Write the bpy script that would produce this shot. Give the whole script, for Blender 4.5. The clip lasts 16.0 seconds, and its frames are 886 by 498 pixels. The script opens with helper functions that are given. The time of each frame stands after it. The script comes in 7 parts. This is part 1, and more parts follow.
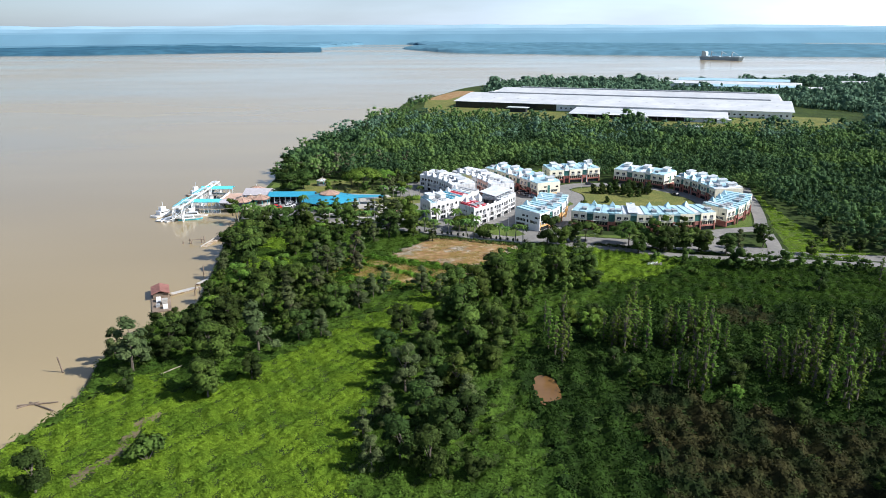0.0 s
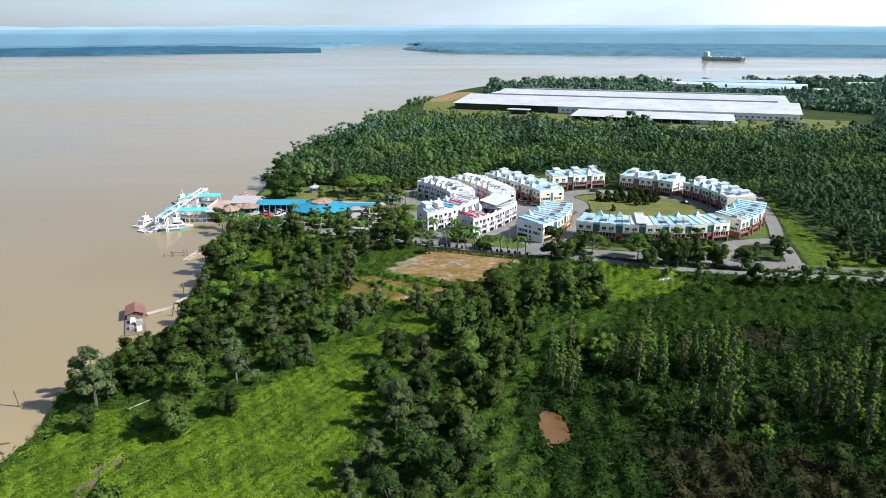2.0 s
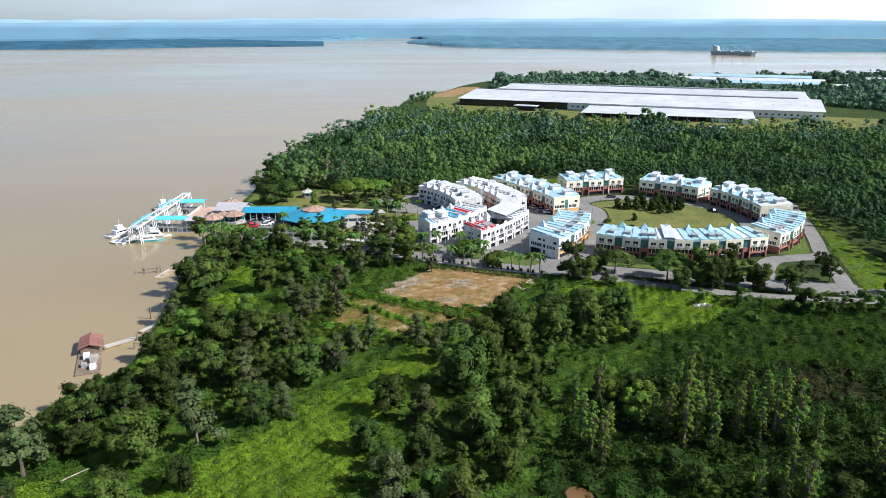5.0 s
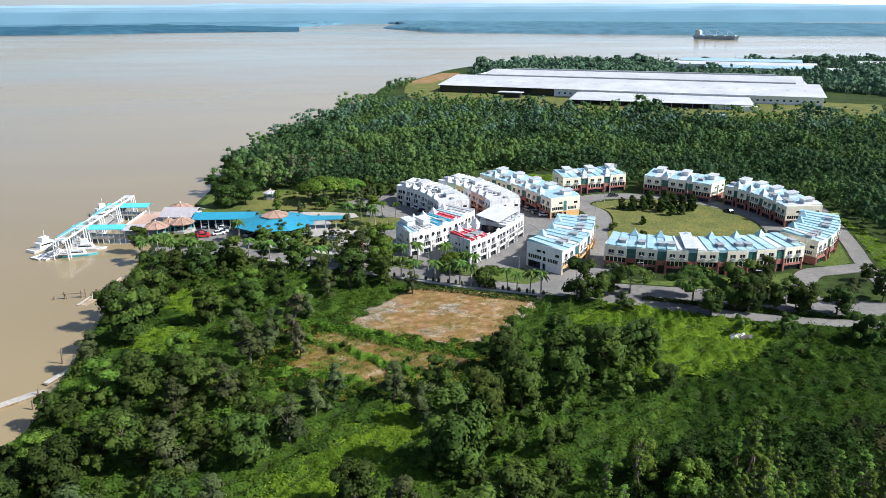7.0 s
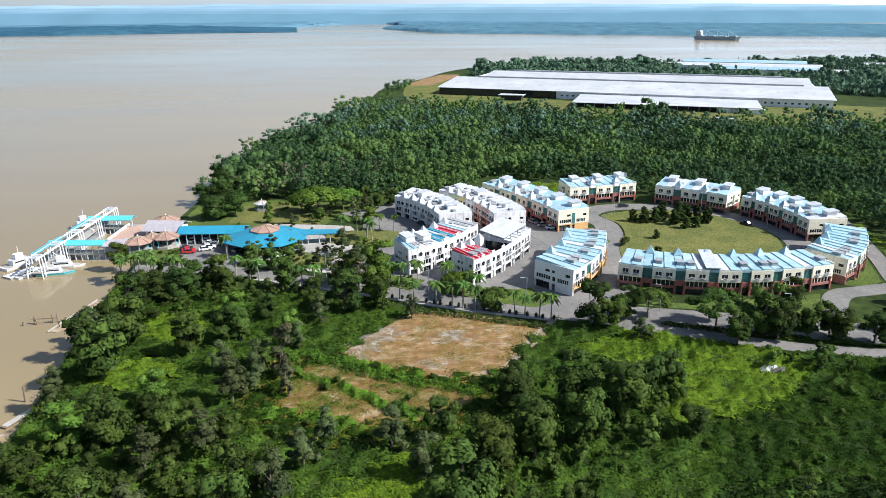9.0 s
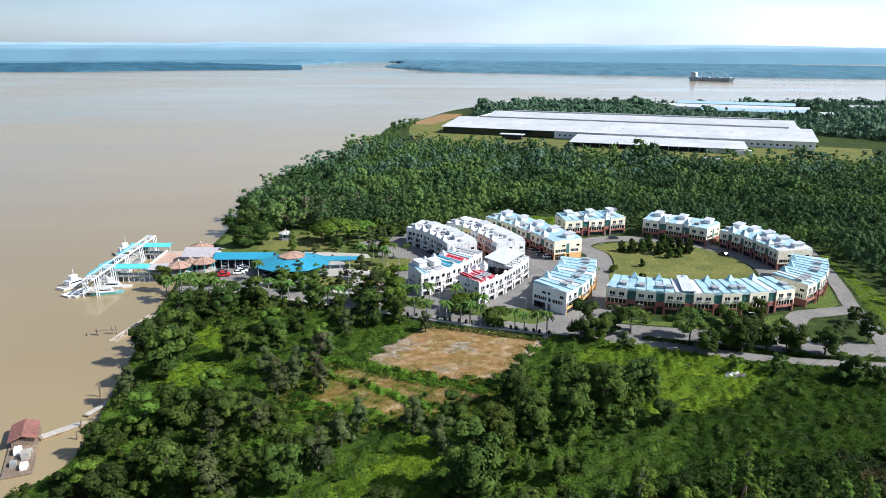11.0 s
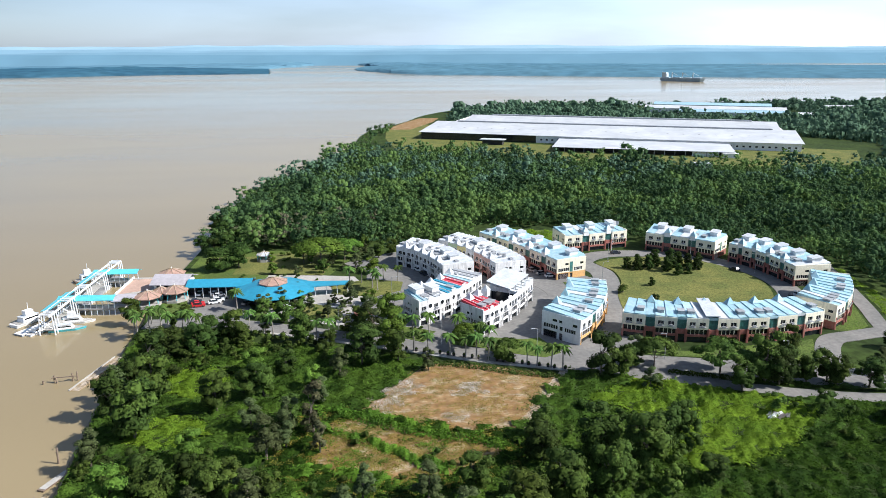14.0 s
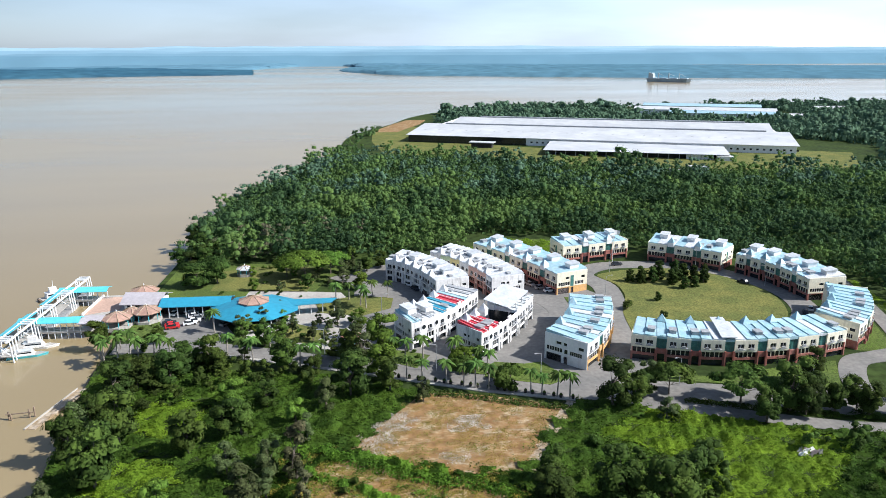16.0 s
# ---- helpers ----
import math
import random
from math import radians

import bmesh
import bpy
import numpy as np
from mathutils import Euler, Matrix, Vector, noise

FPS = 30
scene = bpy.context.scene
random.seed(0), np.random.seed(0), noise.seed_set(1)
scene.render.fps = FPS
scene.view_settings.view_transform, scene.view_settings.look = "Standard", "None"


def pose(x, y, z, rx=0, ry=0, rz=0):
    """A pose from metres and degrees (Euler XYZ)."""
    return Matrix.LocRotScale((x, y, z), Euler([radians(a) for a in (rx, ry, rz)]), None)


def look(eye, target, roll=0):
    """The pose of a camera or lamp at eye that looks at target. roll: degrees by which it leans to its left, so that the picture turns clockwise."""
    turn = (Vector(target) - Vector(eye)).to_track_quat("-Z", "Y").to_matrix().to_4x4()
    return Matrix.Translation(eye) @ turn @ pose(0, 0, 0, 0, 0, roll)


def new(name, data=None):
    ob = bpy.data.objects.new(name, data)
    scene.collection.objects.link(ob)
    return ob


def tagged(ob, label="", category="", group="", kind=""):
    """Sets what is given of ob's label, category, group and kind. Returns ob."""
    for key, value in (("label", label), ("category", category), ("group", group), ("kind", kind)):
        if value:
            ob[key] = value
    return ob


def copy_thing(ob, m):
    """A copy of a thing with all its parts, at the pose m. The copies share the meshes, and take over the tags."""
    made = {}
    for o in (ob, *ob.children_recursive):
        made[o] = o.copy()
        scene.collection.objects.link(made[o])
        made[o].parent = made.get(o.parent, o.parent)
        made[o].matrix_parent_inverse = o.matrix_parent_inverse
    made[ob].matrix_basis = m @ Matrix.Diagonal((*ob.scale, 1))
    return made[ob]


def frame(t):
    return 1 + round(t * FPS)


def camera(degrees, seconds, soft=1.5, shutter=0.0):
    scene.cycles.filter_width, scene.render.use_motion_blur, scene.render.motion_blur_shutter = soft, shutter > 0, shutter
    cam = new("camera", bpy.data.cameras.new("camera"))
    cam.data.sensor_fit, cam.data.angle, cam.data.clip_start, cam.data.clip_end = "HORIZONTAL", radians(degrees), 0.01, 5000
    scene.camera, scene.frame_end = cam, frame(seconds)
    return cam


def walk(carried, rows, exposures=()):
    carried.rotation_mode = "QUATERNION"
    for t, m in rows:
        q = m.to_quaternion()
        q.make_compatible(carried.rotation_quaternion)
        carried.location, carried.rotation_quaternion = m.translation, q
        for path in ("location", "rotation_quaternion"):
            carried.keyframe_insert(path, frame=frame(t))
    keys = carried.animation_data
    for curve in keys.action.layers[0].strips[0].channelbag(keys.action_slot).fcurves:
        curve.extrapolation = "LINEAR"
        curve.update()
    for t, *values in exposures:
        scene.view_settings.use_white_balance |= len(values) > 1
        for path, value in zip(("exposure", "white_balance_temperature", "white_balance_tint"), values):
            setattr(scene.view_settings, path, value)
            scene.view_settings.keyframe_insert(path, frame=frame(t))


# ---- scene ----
cam = camera(63.09, 16.0, soft=0.6)
# seconds, x, y, z, tilt, lean, turn
PATH = [
    (0, -0.58, 8.74, 79.88, 73.09, 0.17, -0.09),
    (0.5, -0.23, 13.17, 79.90, 73.07, 0.19, -0.10),
    (1, 0.18, 17.65, 79.51, 73.13, 0.23, -0.09),
    (1.5, 0.25, 21.53, 79.73, 73.12, 0.19, -0.09),
    (2, 0.44, 26.00, 79.67, 73.12, 0.17, -0.08),
    (2.5, 0.92, 30.11, 79.86, 73.13, 0.25, -0.08),
    (2.6, 0.92, 26.94, 80.24, 73.37, 0.24, -0.07),
    (2.7, 0.92, 23.77, 80.62, 73.61, 0.23, -0.06),
    (2.8, 0.91, 20.60, 81.00, 73.86, 0.22, -0.06),
    (2.9, 0.91, 17.44, 81.37, 74.10, 0.21, -0.05),
    (3, 0.91, 14.27, 81.75, 74.35, 0.20, -0.04),
    (3.5, 0.81, 21.20, 81.29, 74.37, 0.14, -0.03),
    (3.6, 0.83, 25.07, 81.03, 74.13, 0.13, -0.01),
    (3.7, 0.85, 28.94, 80.77, 73.89, 0.13, 0.01),
    (3.8, 0.87, 32.81, 80.51, 73.65, 0.12, 0.03),
    (3.9, 0.89, 36.68, 80.25, 73.41, 0.11, 0.05),
    (4, 0.92, 40.55, 79.99, 73.16, 0.11, 0.07),
    (4.2, 0.97, 42.49, 80.03, 73.17, 0.11, 0.10),
    (6.3, -1.03, 90.18, 74.81, 71.61, 0.04, 0.41),
    (6.5, -0.87, 91.91, 74.80, 71.61, 0.04, 0.11),
    (7, -0.47, 96.24, 74.76, 71.62, 0.17, -1.44),
    (7.5, -0.69, 100.38, 74.84, 71.62, 0.20, -1.44),
    (8, -0.83, 104.58, 74.82, 71.63, 0.20, -1.44),
    (8.5, -0.85, 108.49, 74.86, 71.62, 0.21, -1.53),
    (9, -0.85, 112.57, 74.88, 71.65, 0.19, -1.55),
    (9.2, -0.86, 114.20, 74.88, 71.66, 0.18, -1.56),
    (11.3, -5.71, 82.89, 80.97, 74.58, -0.28, -1.44),
    (11.5, -6.37, 84.66, 81.04, 74.57, -0.29, -1.43),
    (12, -8.04, 89.07, 81.22, 74.57, -0.34, -1.41),
    (12.5, -9.54, 93.65, 81.10, 74.58, -0.26, -1.66),
    (13, -10.73, 98.35, 81.39, 74.56, -0.07, -2.07),
    (13.5, -11.66, 103.16, 81.30, 74.57, 0.00, -2.73),
    (14, -12.36, 107.60, 81.43, 74.57, 0.18, -3.93),
    (14.5, -13.15, 111.87, 81.55, 74.57, 0.15, -4.23),
    (15, -13.28, 116.28, 81.40, 74.61, 0.20, -4.30),
    (15.5, -13.42, 120.37, 81.36, 74.61, 0.20, -4.84),
    (16, -13.45, 124.74, 81.41, 74.62, 0.22, -5.09),
]
walk(cam, [(t, pose(x, y, z, tilt, lean, turn)) for t, x, y, z, tilt, lean, turn in PATH], [(0, 0.6, 5980, 11.5), (16, 0.6, 5980, 11.5)])

# ---- sky and sun ----
SUN_EL, SUN_AZ = radians(41), radians(103)      # azimuth clockwise from +y
world = bpy.data.worlds.new("sky")
scene.world = world
world.use_nodes = True
wn = world.node_tree.nodes
sky = wn.new("ShaderNodeTexSky")
sky.sky_type = "NISHITA"
sky.sun_disc = False
sky.sun_elevation, sky.sun_rotation = SUN_EL, SUN_AZ
sky.air_density, sky.dust_density, sky.ozone_density = 0.9, 0.8, 3.0
world.node_tree.links.new(sky.outputs[0], wn["Background"].inputs[0])
wn["Background"].inputs[1].default_value = 0.055
haze, both = wn.new("ShaderNodeBackground"), wn.new("ShaderNodeAddShader")      # even veil of bright tropical haze
haze.inputs[0].default_value = (0.70, 0.83, 1.0, 1)
upward, height_, veil = wn.new("ShaderNodeTexCoord"), wn.new("ShaderNodeSeparateXYZ"), wn.new("ShaderNodeMapRange")
veil.inputs[1].default_value, veil.inputs[2].default_value = 0.0, 0.35
veil.inputs[3].default_value, veil.inputs[4].default_value = 0.28, 0.07
world.node_tree.links.new(upward.outputs["Generated"], height_.inputs[0])
world.node_tree.links.new(height_.outputs["Z"], veil.inputs[0])
sunward, toward, veil_sun = wn.new("ShaderNodeVectorMath"), wn.new("ShaderNodeMapRange"), wn.new("ShaderNodeMath")      # the haze is brighter towards the sun
sunward.operation, veil_sun.operation = "DOT_PRODUCT", "MULTIPLY"
sunward.inputs[1].default_value = (math.sin(SUN_AZ), math.cos(SUN_AZ), 0)
toward.inputs[1].default_value, toward.inputs[2].default_value = -0.8, 0.5
toward.inputs[3].default_value, toward.inputs[4].default_value = 0.34, 2.8
world.node_tree.links.new(upward.outputs["Generated"], sunward.inputs[0])
world.node_tree.links.new(sunward.outputs["Value"], toward.inputs[0])
world.node_tree.links.new(veil.outputs[0], veil_sun.inputs[0])
world.node_tree.links.new(toward.outputs[0], veil_sun.inputs[1])
cloud_at, clouds, cloud_lift, veil_cloud = wn.new("ShaderNodeMapping"), wn.new("ShaderNodeTexNoise"), wn.new("ShaderNodeMapRange"), wn.new("ShaderNodeMath")      # thin high cloud
cloud_at.inputs["Scale"].default_value = (1.6, 1.6, 9.0)
clouds.inputs["Scale"].default_value, clouds.inputs["Detail"].default_value = 1.7, 5
cloud_lift.inputs[1].default_value, cloud_lift.inputs[2].default_value = 0.36, 0.66
cloud_lift.inputs[3].default_value, cloud_lift.inputs[4].default_value = 0.82, 1.22
veil_cloud.operation = "MULTIPLY"
world.node_tree.links.new(upward.outputs["Generated"], cloud_at.inputs["Vector"])
world.node_tree.links.new(cloud_at.outputs[0], clouds.inputs["Vector"])
world.node_tree.links.new(clouds.outputs[0], cloud_lift.inputs[0])
world.node_tree.links.new(veil_sun.outputs[0], veil_cloud.inputs[0])
world.node_tree.links.new(cloud_lift.outputs[0], veil_cloud.inputs[1])
world.node_tree.links.new(veil_cloud.outputs[0], haze.inputs[1])
world.node_tree.links.new(wn["Background"].outputs[0], both.inputs[0])
world.node_tree.links.new(haze.outputs[0], both.inputs[1])
world.node_tree.links.new(both.outputs[0], wn["World Output"].inputs["Surface"])
sun = new("sun", bpy.data.lights.new("sun", "SUN"))
sun.data.energy, sun.data.angle, sun.data.color = 5.0, radians(0.6), (1.0, 0.94, 0.84)
sun_from = Vector((math.sin(SUN_AZ) * math.cos(SUN_EL), math.cos(SUN_AZ) * math.cos(SUN_EL), math.sin(SUN_EL)))
sun.matrix_world = look(sun_from * 500, (0, 0, 0))


# ---- materials ----
def material(name, color, rough=0.8, metal=0.0, vary=0.25, scale=1.0, bump=0.0, second=None, island=0.0, obj=0.0, coarse=0.08, spec=0.5):
    """A surface with two scales of mottling, optional second tint, relief, and a shift per island or object."""
    m = bpy.data.materials.new(name)
    m.use_nodes = True
    n, l = m.node_tree.nodes, m.node_tree.links
    b = n["Principled BSDF"]
    b.inputs["Roughness"].default_value, b.inputs["Metallic"].default_value = rough, metal
    b.inputs["Specular IOR Level"].default_value = spec
    geo = n.new("ShaderNodeNewGeometry")
    fine, big = n.new("ShaderNodeTexNoise"), n.new("ShaderNodeTexNoise")
    fine.inputs["Scale"].default_value, big.inputs["Scale"].default_value = scale, scale * coarse
    fine.inputs["Detail"].default_value, big.inputs["Detail"].default_value = 4, 3
    l.new(geo.outputs["Position"], fine.inputs["Vector"])
    l.new(geo.outputs["Position"], big.inputs["Vector"])
    mix = n.new("ShaderNodeMix")
    mix.data_type = "RGBA"
    ramp = n.new("ShaderNodeMapRange")
    ramp.inputs[1].default_value, ramp.inputs[2].default_value = 0.38, 0.62
    l.new(big.outputs[0], ramp.inputs[0])
    l.new(ramp.outputs[0], mix.inputs[0])
    second = second or tuple(c * (1 - vary) for c in color)
    mix.inputs[6].default_value, mix.inputs[7].default_value = (*color, 1), (*second, 1)
    hsv = n.new("ShaderNodeHueSaturation")
    l.new(mix.outputs[2], hsv.inputs["Color"])
    val = n.new("ShaderNodeMapRange")
    val.inputs[1].default_value, val.inputs[2].default_value = 0.3, 0.7
    val.inputs[3].default_value, val.inputs[4].default_value = 1 - vary, 1 + vary
    l.new(fine.outputs[0], val.inputs[0])
    last = val.outputs[0]
    for amount, node, sock in ((island, geo, "Random Per Island"), (obj, n.new("ShaderNodeObjectInfo"), "Random")):
        if amount:
            r, mul = n.new("ShaderNodeMapRange"), n.new("ShaderNodeMath")
            mul.operation = "MULTIPLY"
            r.inputs[3].default_value, r.inputs[4].default_value = 1 - amount, 1 + amount
            l.new(node.outputs[sock], r.inputs[0])
            l.new(last, mul.inputs[0])
            l.new(r.outputs[0], mul.inputs[1])
            last = mul.outputs[0]
            if sock == "Random":
                h = n.new("ShaderNodeMapRange")
                h.inputs[3].default_value, h.inputs[4].default_value = 0.5 - 0.06 * amount, 0.5 + 0.05 * amount
                l.new(node.outputs[sock], h.inputs[0])
                l.new(h.outputs[0], hsv.inputs["Hue"])
    l.new(last, hsv.inputs["Value"])
    l.new(hsv.outputs[0], b.inputs["Base Color"])
    if bump:
        bp = n.new("ShaderNodeBump")
        bp.inputs["Strength"].default_value, bp.inputs["Distance"].default_value = 0.6, bump
        l.new(fine.outputs[0], bp.inputs["Height"])
        l.new(bp.outputs[0], b.inputs["Normal"])
    return m


def leafy(name, color, second, obj=0.28, island=0.45, glow=0.16):
    m = material(name, color, 0.75, 0, 0.15, 0.6, 0, second, island, obj, 0.2, 0.05)
    n, l = m.node_tree.nodes, m.node_tree.links
    b, out = n["Principled BSDF"], n["Material Output"]
    tr, ms = n.new("ShaderNodeBsdfTranslucent"), n.new("ShaderNodeMixShader")
    l.new(b.inputs["Base Color"].links[0].from_socket, tr.inputs["Color"])
    ms.inputs[0].default_value = glow
    l.new(b.outputs[0], ms.inputs[1])
    l.new(tr.outputs[0], ms.inputs[2])
    l.new(ms.outputs[0], out.inputs["Surface"])
    return m


M_TREE = leafy("leaves", (0.064, 0.098, 0.018), (0.036, 0.061, 0.013), glow=0.1)
M_TALL = leafy("leaves_upright", (0.100, 0.160, 0.024), (0.060, 0.108, 0.017), glow=0.12)
M_TREE_LIGHTER = leafy("leaves_fresh", (0.105, 0.17, 0.024), (0.072, 0.128, 0.02))
M_TREE_DARK = leafy("leaves_dark", (0.042, 0.068, 0.014), (0.026, 0.046, 0.011), glow=0.1)
M_TREE_GREY = leafy("leaves_grey", (0.076, 0.098, 0.036), (0.048, 0.067, 0.025), glow=0.1)
M_TREE_BROWN = leafy("leaves_brown", (0.088, 0.086, 0.042), (0.050, 0.063, 0.028), glow=0.1)
M_PALM = leafy("palm_leaves", (0.078, 0.135, 0.029), (0.052, 0.095, 0.023), glow=0.15)
# These three forest greens carry a slight blue lift for haze in their colour.
M_FOREST = leafy("forest_leaves", (0.092, 0.16, 0.05), (0.068, 0.126, 0.045), obj=0, island=0.14, glow=0.3)
M_FOREST_DARK = leafy("dark_forest_leaves", (0.056, 0.105, 0.04), (0.040, 0.078, 0.034), obj=0, island=0.14, glow=0.3)
M_FOREST_PALE = leafy("pale_forest_leaves", (0.118, 0.192, 0.052), (0.092, 0.155, 0.045), obj=0, island=0.14, glow=0.3)
M_FOREST_DUN = leafy("dun_forest_leaves", (0.135, 0.125, 0.08), (0.085, 0.10, 0.05), obj=0, island=0.3)
# Both scrub greens are darkened: shade over the eastern lots is in their colour.
M_SHADE_SCRUB = leafy("shade_darkened_scrub_leaves", (0.025, 0.051, 0.008), (0.014, 0.030, 0.006), obj=0, island=0.4)
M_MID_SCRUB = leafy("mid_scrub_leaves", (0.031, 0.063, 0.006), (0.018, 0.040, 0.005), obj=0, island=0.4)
M_GOLD = leafy("golden_grass", (0.27, 0.25, 0.04), (0.17, 0.24, 0.028), obj=0, island=0.35)
M_STRAW = leafy("straw_grass", (0.215, 0.165, 0.032), (0.135, 0.14, 0.025), obj=0, island=0.4)
# Distance haze is mixed into these leaves as extra blue.
M_FOREST_FAR = leafy("haze_tinted_forest_leaves", (0.092, 0.158, 0.092), (0.072, 0.128, 0.082), obj=0, island=0.25)
M_VINE = leafy("vine_leaves", (0.128, 0.202, 0.015), (0.080, 0.140, 0.012), obj=0, island=0.35)
M_VINE_DEEP = leafy("deep_vine_leaves", (0.104, 0.196, 0.02), (0.070, 0.145, 0.017), obj=0, island=0.35)
M_SCRUB = leafy("scrub_leaves", (0.058, 0.104, 0.013), (0.034, 0.068, 0.010), obj=0, island=0.4)
# Dry brown scrub, darkened further so its colour carries the shade there.
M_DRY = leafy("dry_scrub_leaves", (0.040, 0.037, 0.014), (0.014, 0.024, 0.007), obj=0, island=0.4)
M_BARK = material("bark", (0.16, 0.13, 0.10), 0.9, 0, 0.4, 3, 0.03)
M_PALM_BARK = material("palm_bark", (0.34, 0.31, 0.27), 0.9, 0, 0.3, 3, 0.02)
M_GROUND = material("undergrowth_soil", (0.040, 0.062, 0.014), 0.95, 0, 0.4, 0.35, 0.25, (0.026, 0.042, 0.012), coarse=0.12, spec=0.1)
M_GRASS = material("mown_grass", (0.155, 0.155, 0.046), 0.95, 0, 0.4, 1.7, 0.1, (0.108, 0.124, 0.037), coarse=0.06, spec=0.1)
M_GRASS_BRIGHT = material("bright_grass", (0.10, 0.14, 0.03), 0.95, 0, 0.4, 1.6, 0.1, (0.075, 0.105, 0.028), coarse=0.07, spec=0.1)
M_EARTH = material("bare_red_earth", (0.34, 0.19, 0.10), 0.95, 0, 0.3, 0.5, 0.08, (0.30, 0.20, 0.075), coarse=0.25, spec=0.1)
eb = M_EARTH.node_tree
en, el = eb.nodes, eb.links
eramp, enoise, egeo = en.new("ShaderNodeValToRGB"), en.new("ShaderNodeTexNoise"), en.new("ShaderNodeNewGeometry")
emap = en.new("ShaderNodeMapping")
emap.inputs["Scale"].default_value = (0.055, 0.10, 0.1)
enoise.inputs["Scale"].default_value, enoise.inputs["Detail"].default_value, enoise.inputs["Roughness"].default_value = 2.6, 12, 0.85
el.new(egeo.outputs["Position"], emap.inputs["Vector"])
el.new(emap.outputs[0], enoise.inputs["Vector"])
el.new(enoise.outputs[0], eramp.inputs[0])
er = eramp.color_ramp
er.elements[0].position, er.elements[0].color = 0.30, (0.13, 0.115, 0.03, 1)
er.elements[1].position, er.elements[1].color = 0.70, (0.52, 0.45, 0.36, 1)
for at, c in ((0.40, (0.23, 0.155, 0.05, 1)), (0.46, (0.235, 0.13, 0.06, 1)), (0.53, (0.27, 0.18, 0.085, 1)), (0.59, (0.38, 0.30, 0.20, 1))):
    er.elements.new(at).color = c
el.new(eramp.outputs[0], en["Hue/Saturation/Value"].inputs["Color"])
M_SAND = material("pale_sand", (0.40, 0.34, 0.27), 0.95, 0, 0.35, 1.6, 0.06, (0.27, 0.20, 0.12), coarse=0.3, spec=0.1)
M_GRAVEL = material("pale_grit", (0.52, 0.48, 0.43), 0.95, 0, 0.4, 1.8, 0.05, (0.24, 0.20, 0.15), coarse=0.25, spec=0.1)
M_ROAD = material("asphalt", (0.21, 0.20, 0.185), 0.9, 0, 0.16, 0.8, 0.01, (0.17, 0.165, 0.155), coarse=0.12, spec=0.2)
M_PAVE = material("concrete_paving", (0.42, 0.40, 0.36), 0.9, 0, 0.18, 1.2, 0.01, (0.34, 0.32, 0.29))
M_MUD = material("river_bank_mud", (0.16, 0.12, 0.07), 0.7, 0, 0.3, 0.8, 0.05)
M_CREAM = material("cream_paint", (0.84, 0.79, 0.63), 0.8, 0, 0.08, 1.5, 0, (0.76, 0.70, 0.55), spec=0.3)
M_WHITE = material("white_paint", (0.83, 0.825, 0.81), 0.75, 0, 0.06, 1.5, 0, (0.74, 0.735, 0.72), spec=0.3)
M_ORANGE = material("apricot_paint", (0.72, 0.42, 0.16), 0.8, 0, 0.1, 1.5, 0)
M_RED = material("brick_red_paint", (0.36, 0.13, 0.10), 0.8, 0, 0.2, 1.5, 0)
M_GREYP = material("grey_pink_plinth", (0.36, 0.30, 0.29), 0.85, 0, 0.2, 1.5, 0)
M_TEAL = material("teal_glazing", (0.06, 0.19, 0.17), 0.35, 0, 0.3, 1.0, 0)
# Window glass, and the tone painted for shade in open bays.
M_DARK = material("dark_glass_and_shade", (0.025, 0.03, 0.035), 0.15, 0, 0.4, 0.8, 0)
M_ROOF_BLUE = material("light_blue_roof_sheet", (0.29, 0.485, 0.555), 0.45, 0.1, 0.12, 0.9, 0.01, (0.39, 0.55, 0.615), obj=0.10, coarse=0.3)
M_ROOF_WHITE = material("white_roof_sheet", (0.61, 0.635, 0.65), 0.5, 0.1, 0.10, 0.9, 0.01, (0.52, 0.545, 0.57), obj=0.05, coarse=0.3)
M_ROOF_HALL = material("weathered_white_hall_roof", (0.52, 0.53, 0.535), 0.55, 0.0, 0.08, 0.15, 0.01, (0.44, 0.455, 0.465), obj=0.06, coarse=0.3)
M_ROOF_RED = material("red_roof_sheet", (0.52, 0.05, 0.07), 0.5, 0, 0.12, 1.0, 0.01)
M_ROOF_SKY = material("sky_blue_roof_sheet", (0.035, 0.27, 0.40), 0.45, 0, 0.1, 0.9, 0.01)
M_AQUA = material("aqua_roof_sheet", (0.12, 0.55, 0.62), 0.45, 0, 0.1, 0.9, 0.01)
M_TILE = material("faded_terracotta_tiles", (0.40, 0.25, 0.19), 0.85, 0, 0.2, 1.2, 0.02)
M_LILAC = material("faded_grey_roof_sheet", (0.46, 0.43, 0.45), 0.6, 0, 0.12, 1.0, 0.01)
M_GREY = material("weathered_grey_metal", (0.38, 0.39, 0.40), 0.6, 0.2, 0.2, 1.5, 0)
# Black for tyres and tubs, and for blocks that paint interior shade.
M_BLACK = material("black_and_interior_shade", (0.035, 0.033, 0.032), 0.9, 0, 0.3, 1.0, 0)
M_STEEL = material("white_painted_steel", (0.78, 0.80, 0.80), 0.5, 0, 0.08, 1.0, 0)
M_WOOD = material("weathered_timber", (0.24, 0.18, 0.13), 0.9, 0, 0.3, 2.0, 0.02)
M_BRICKPINK = material("pink_brick_paving", (0.52, 0.35, 0.27), 0.85, 0, 0.15, 1.5, 0.01)


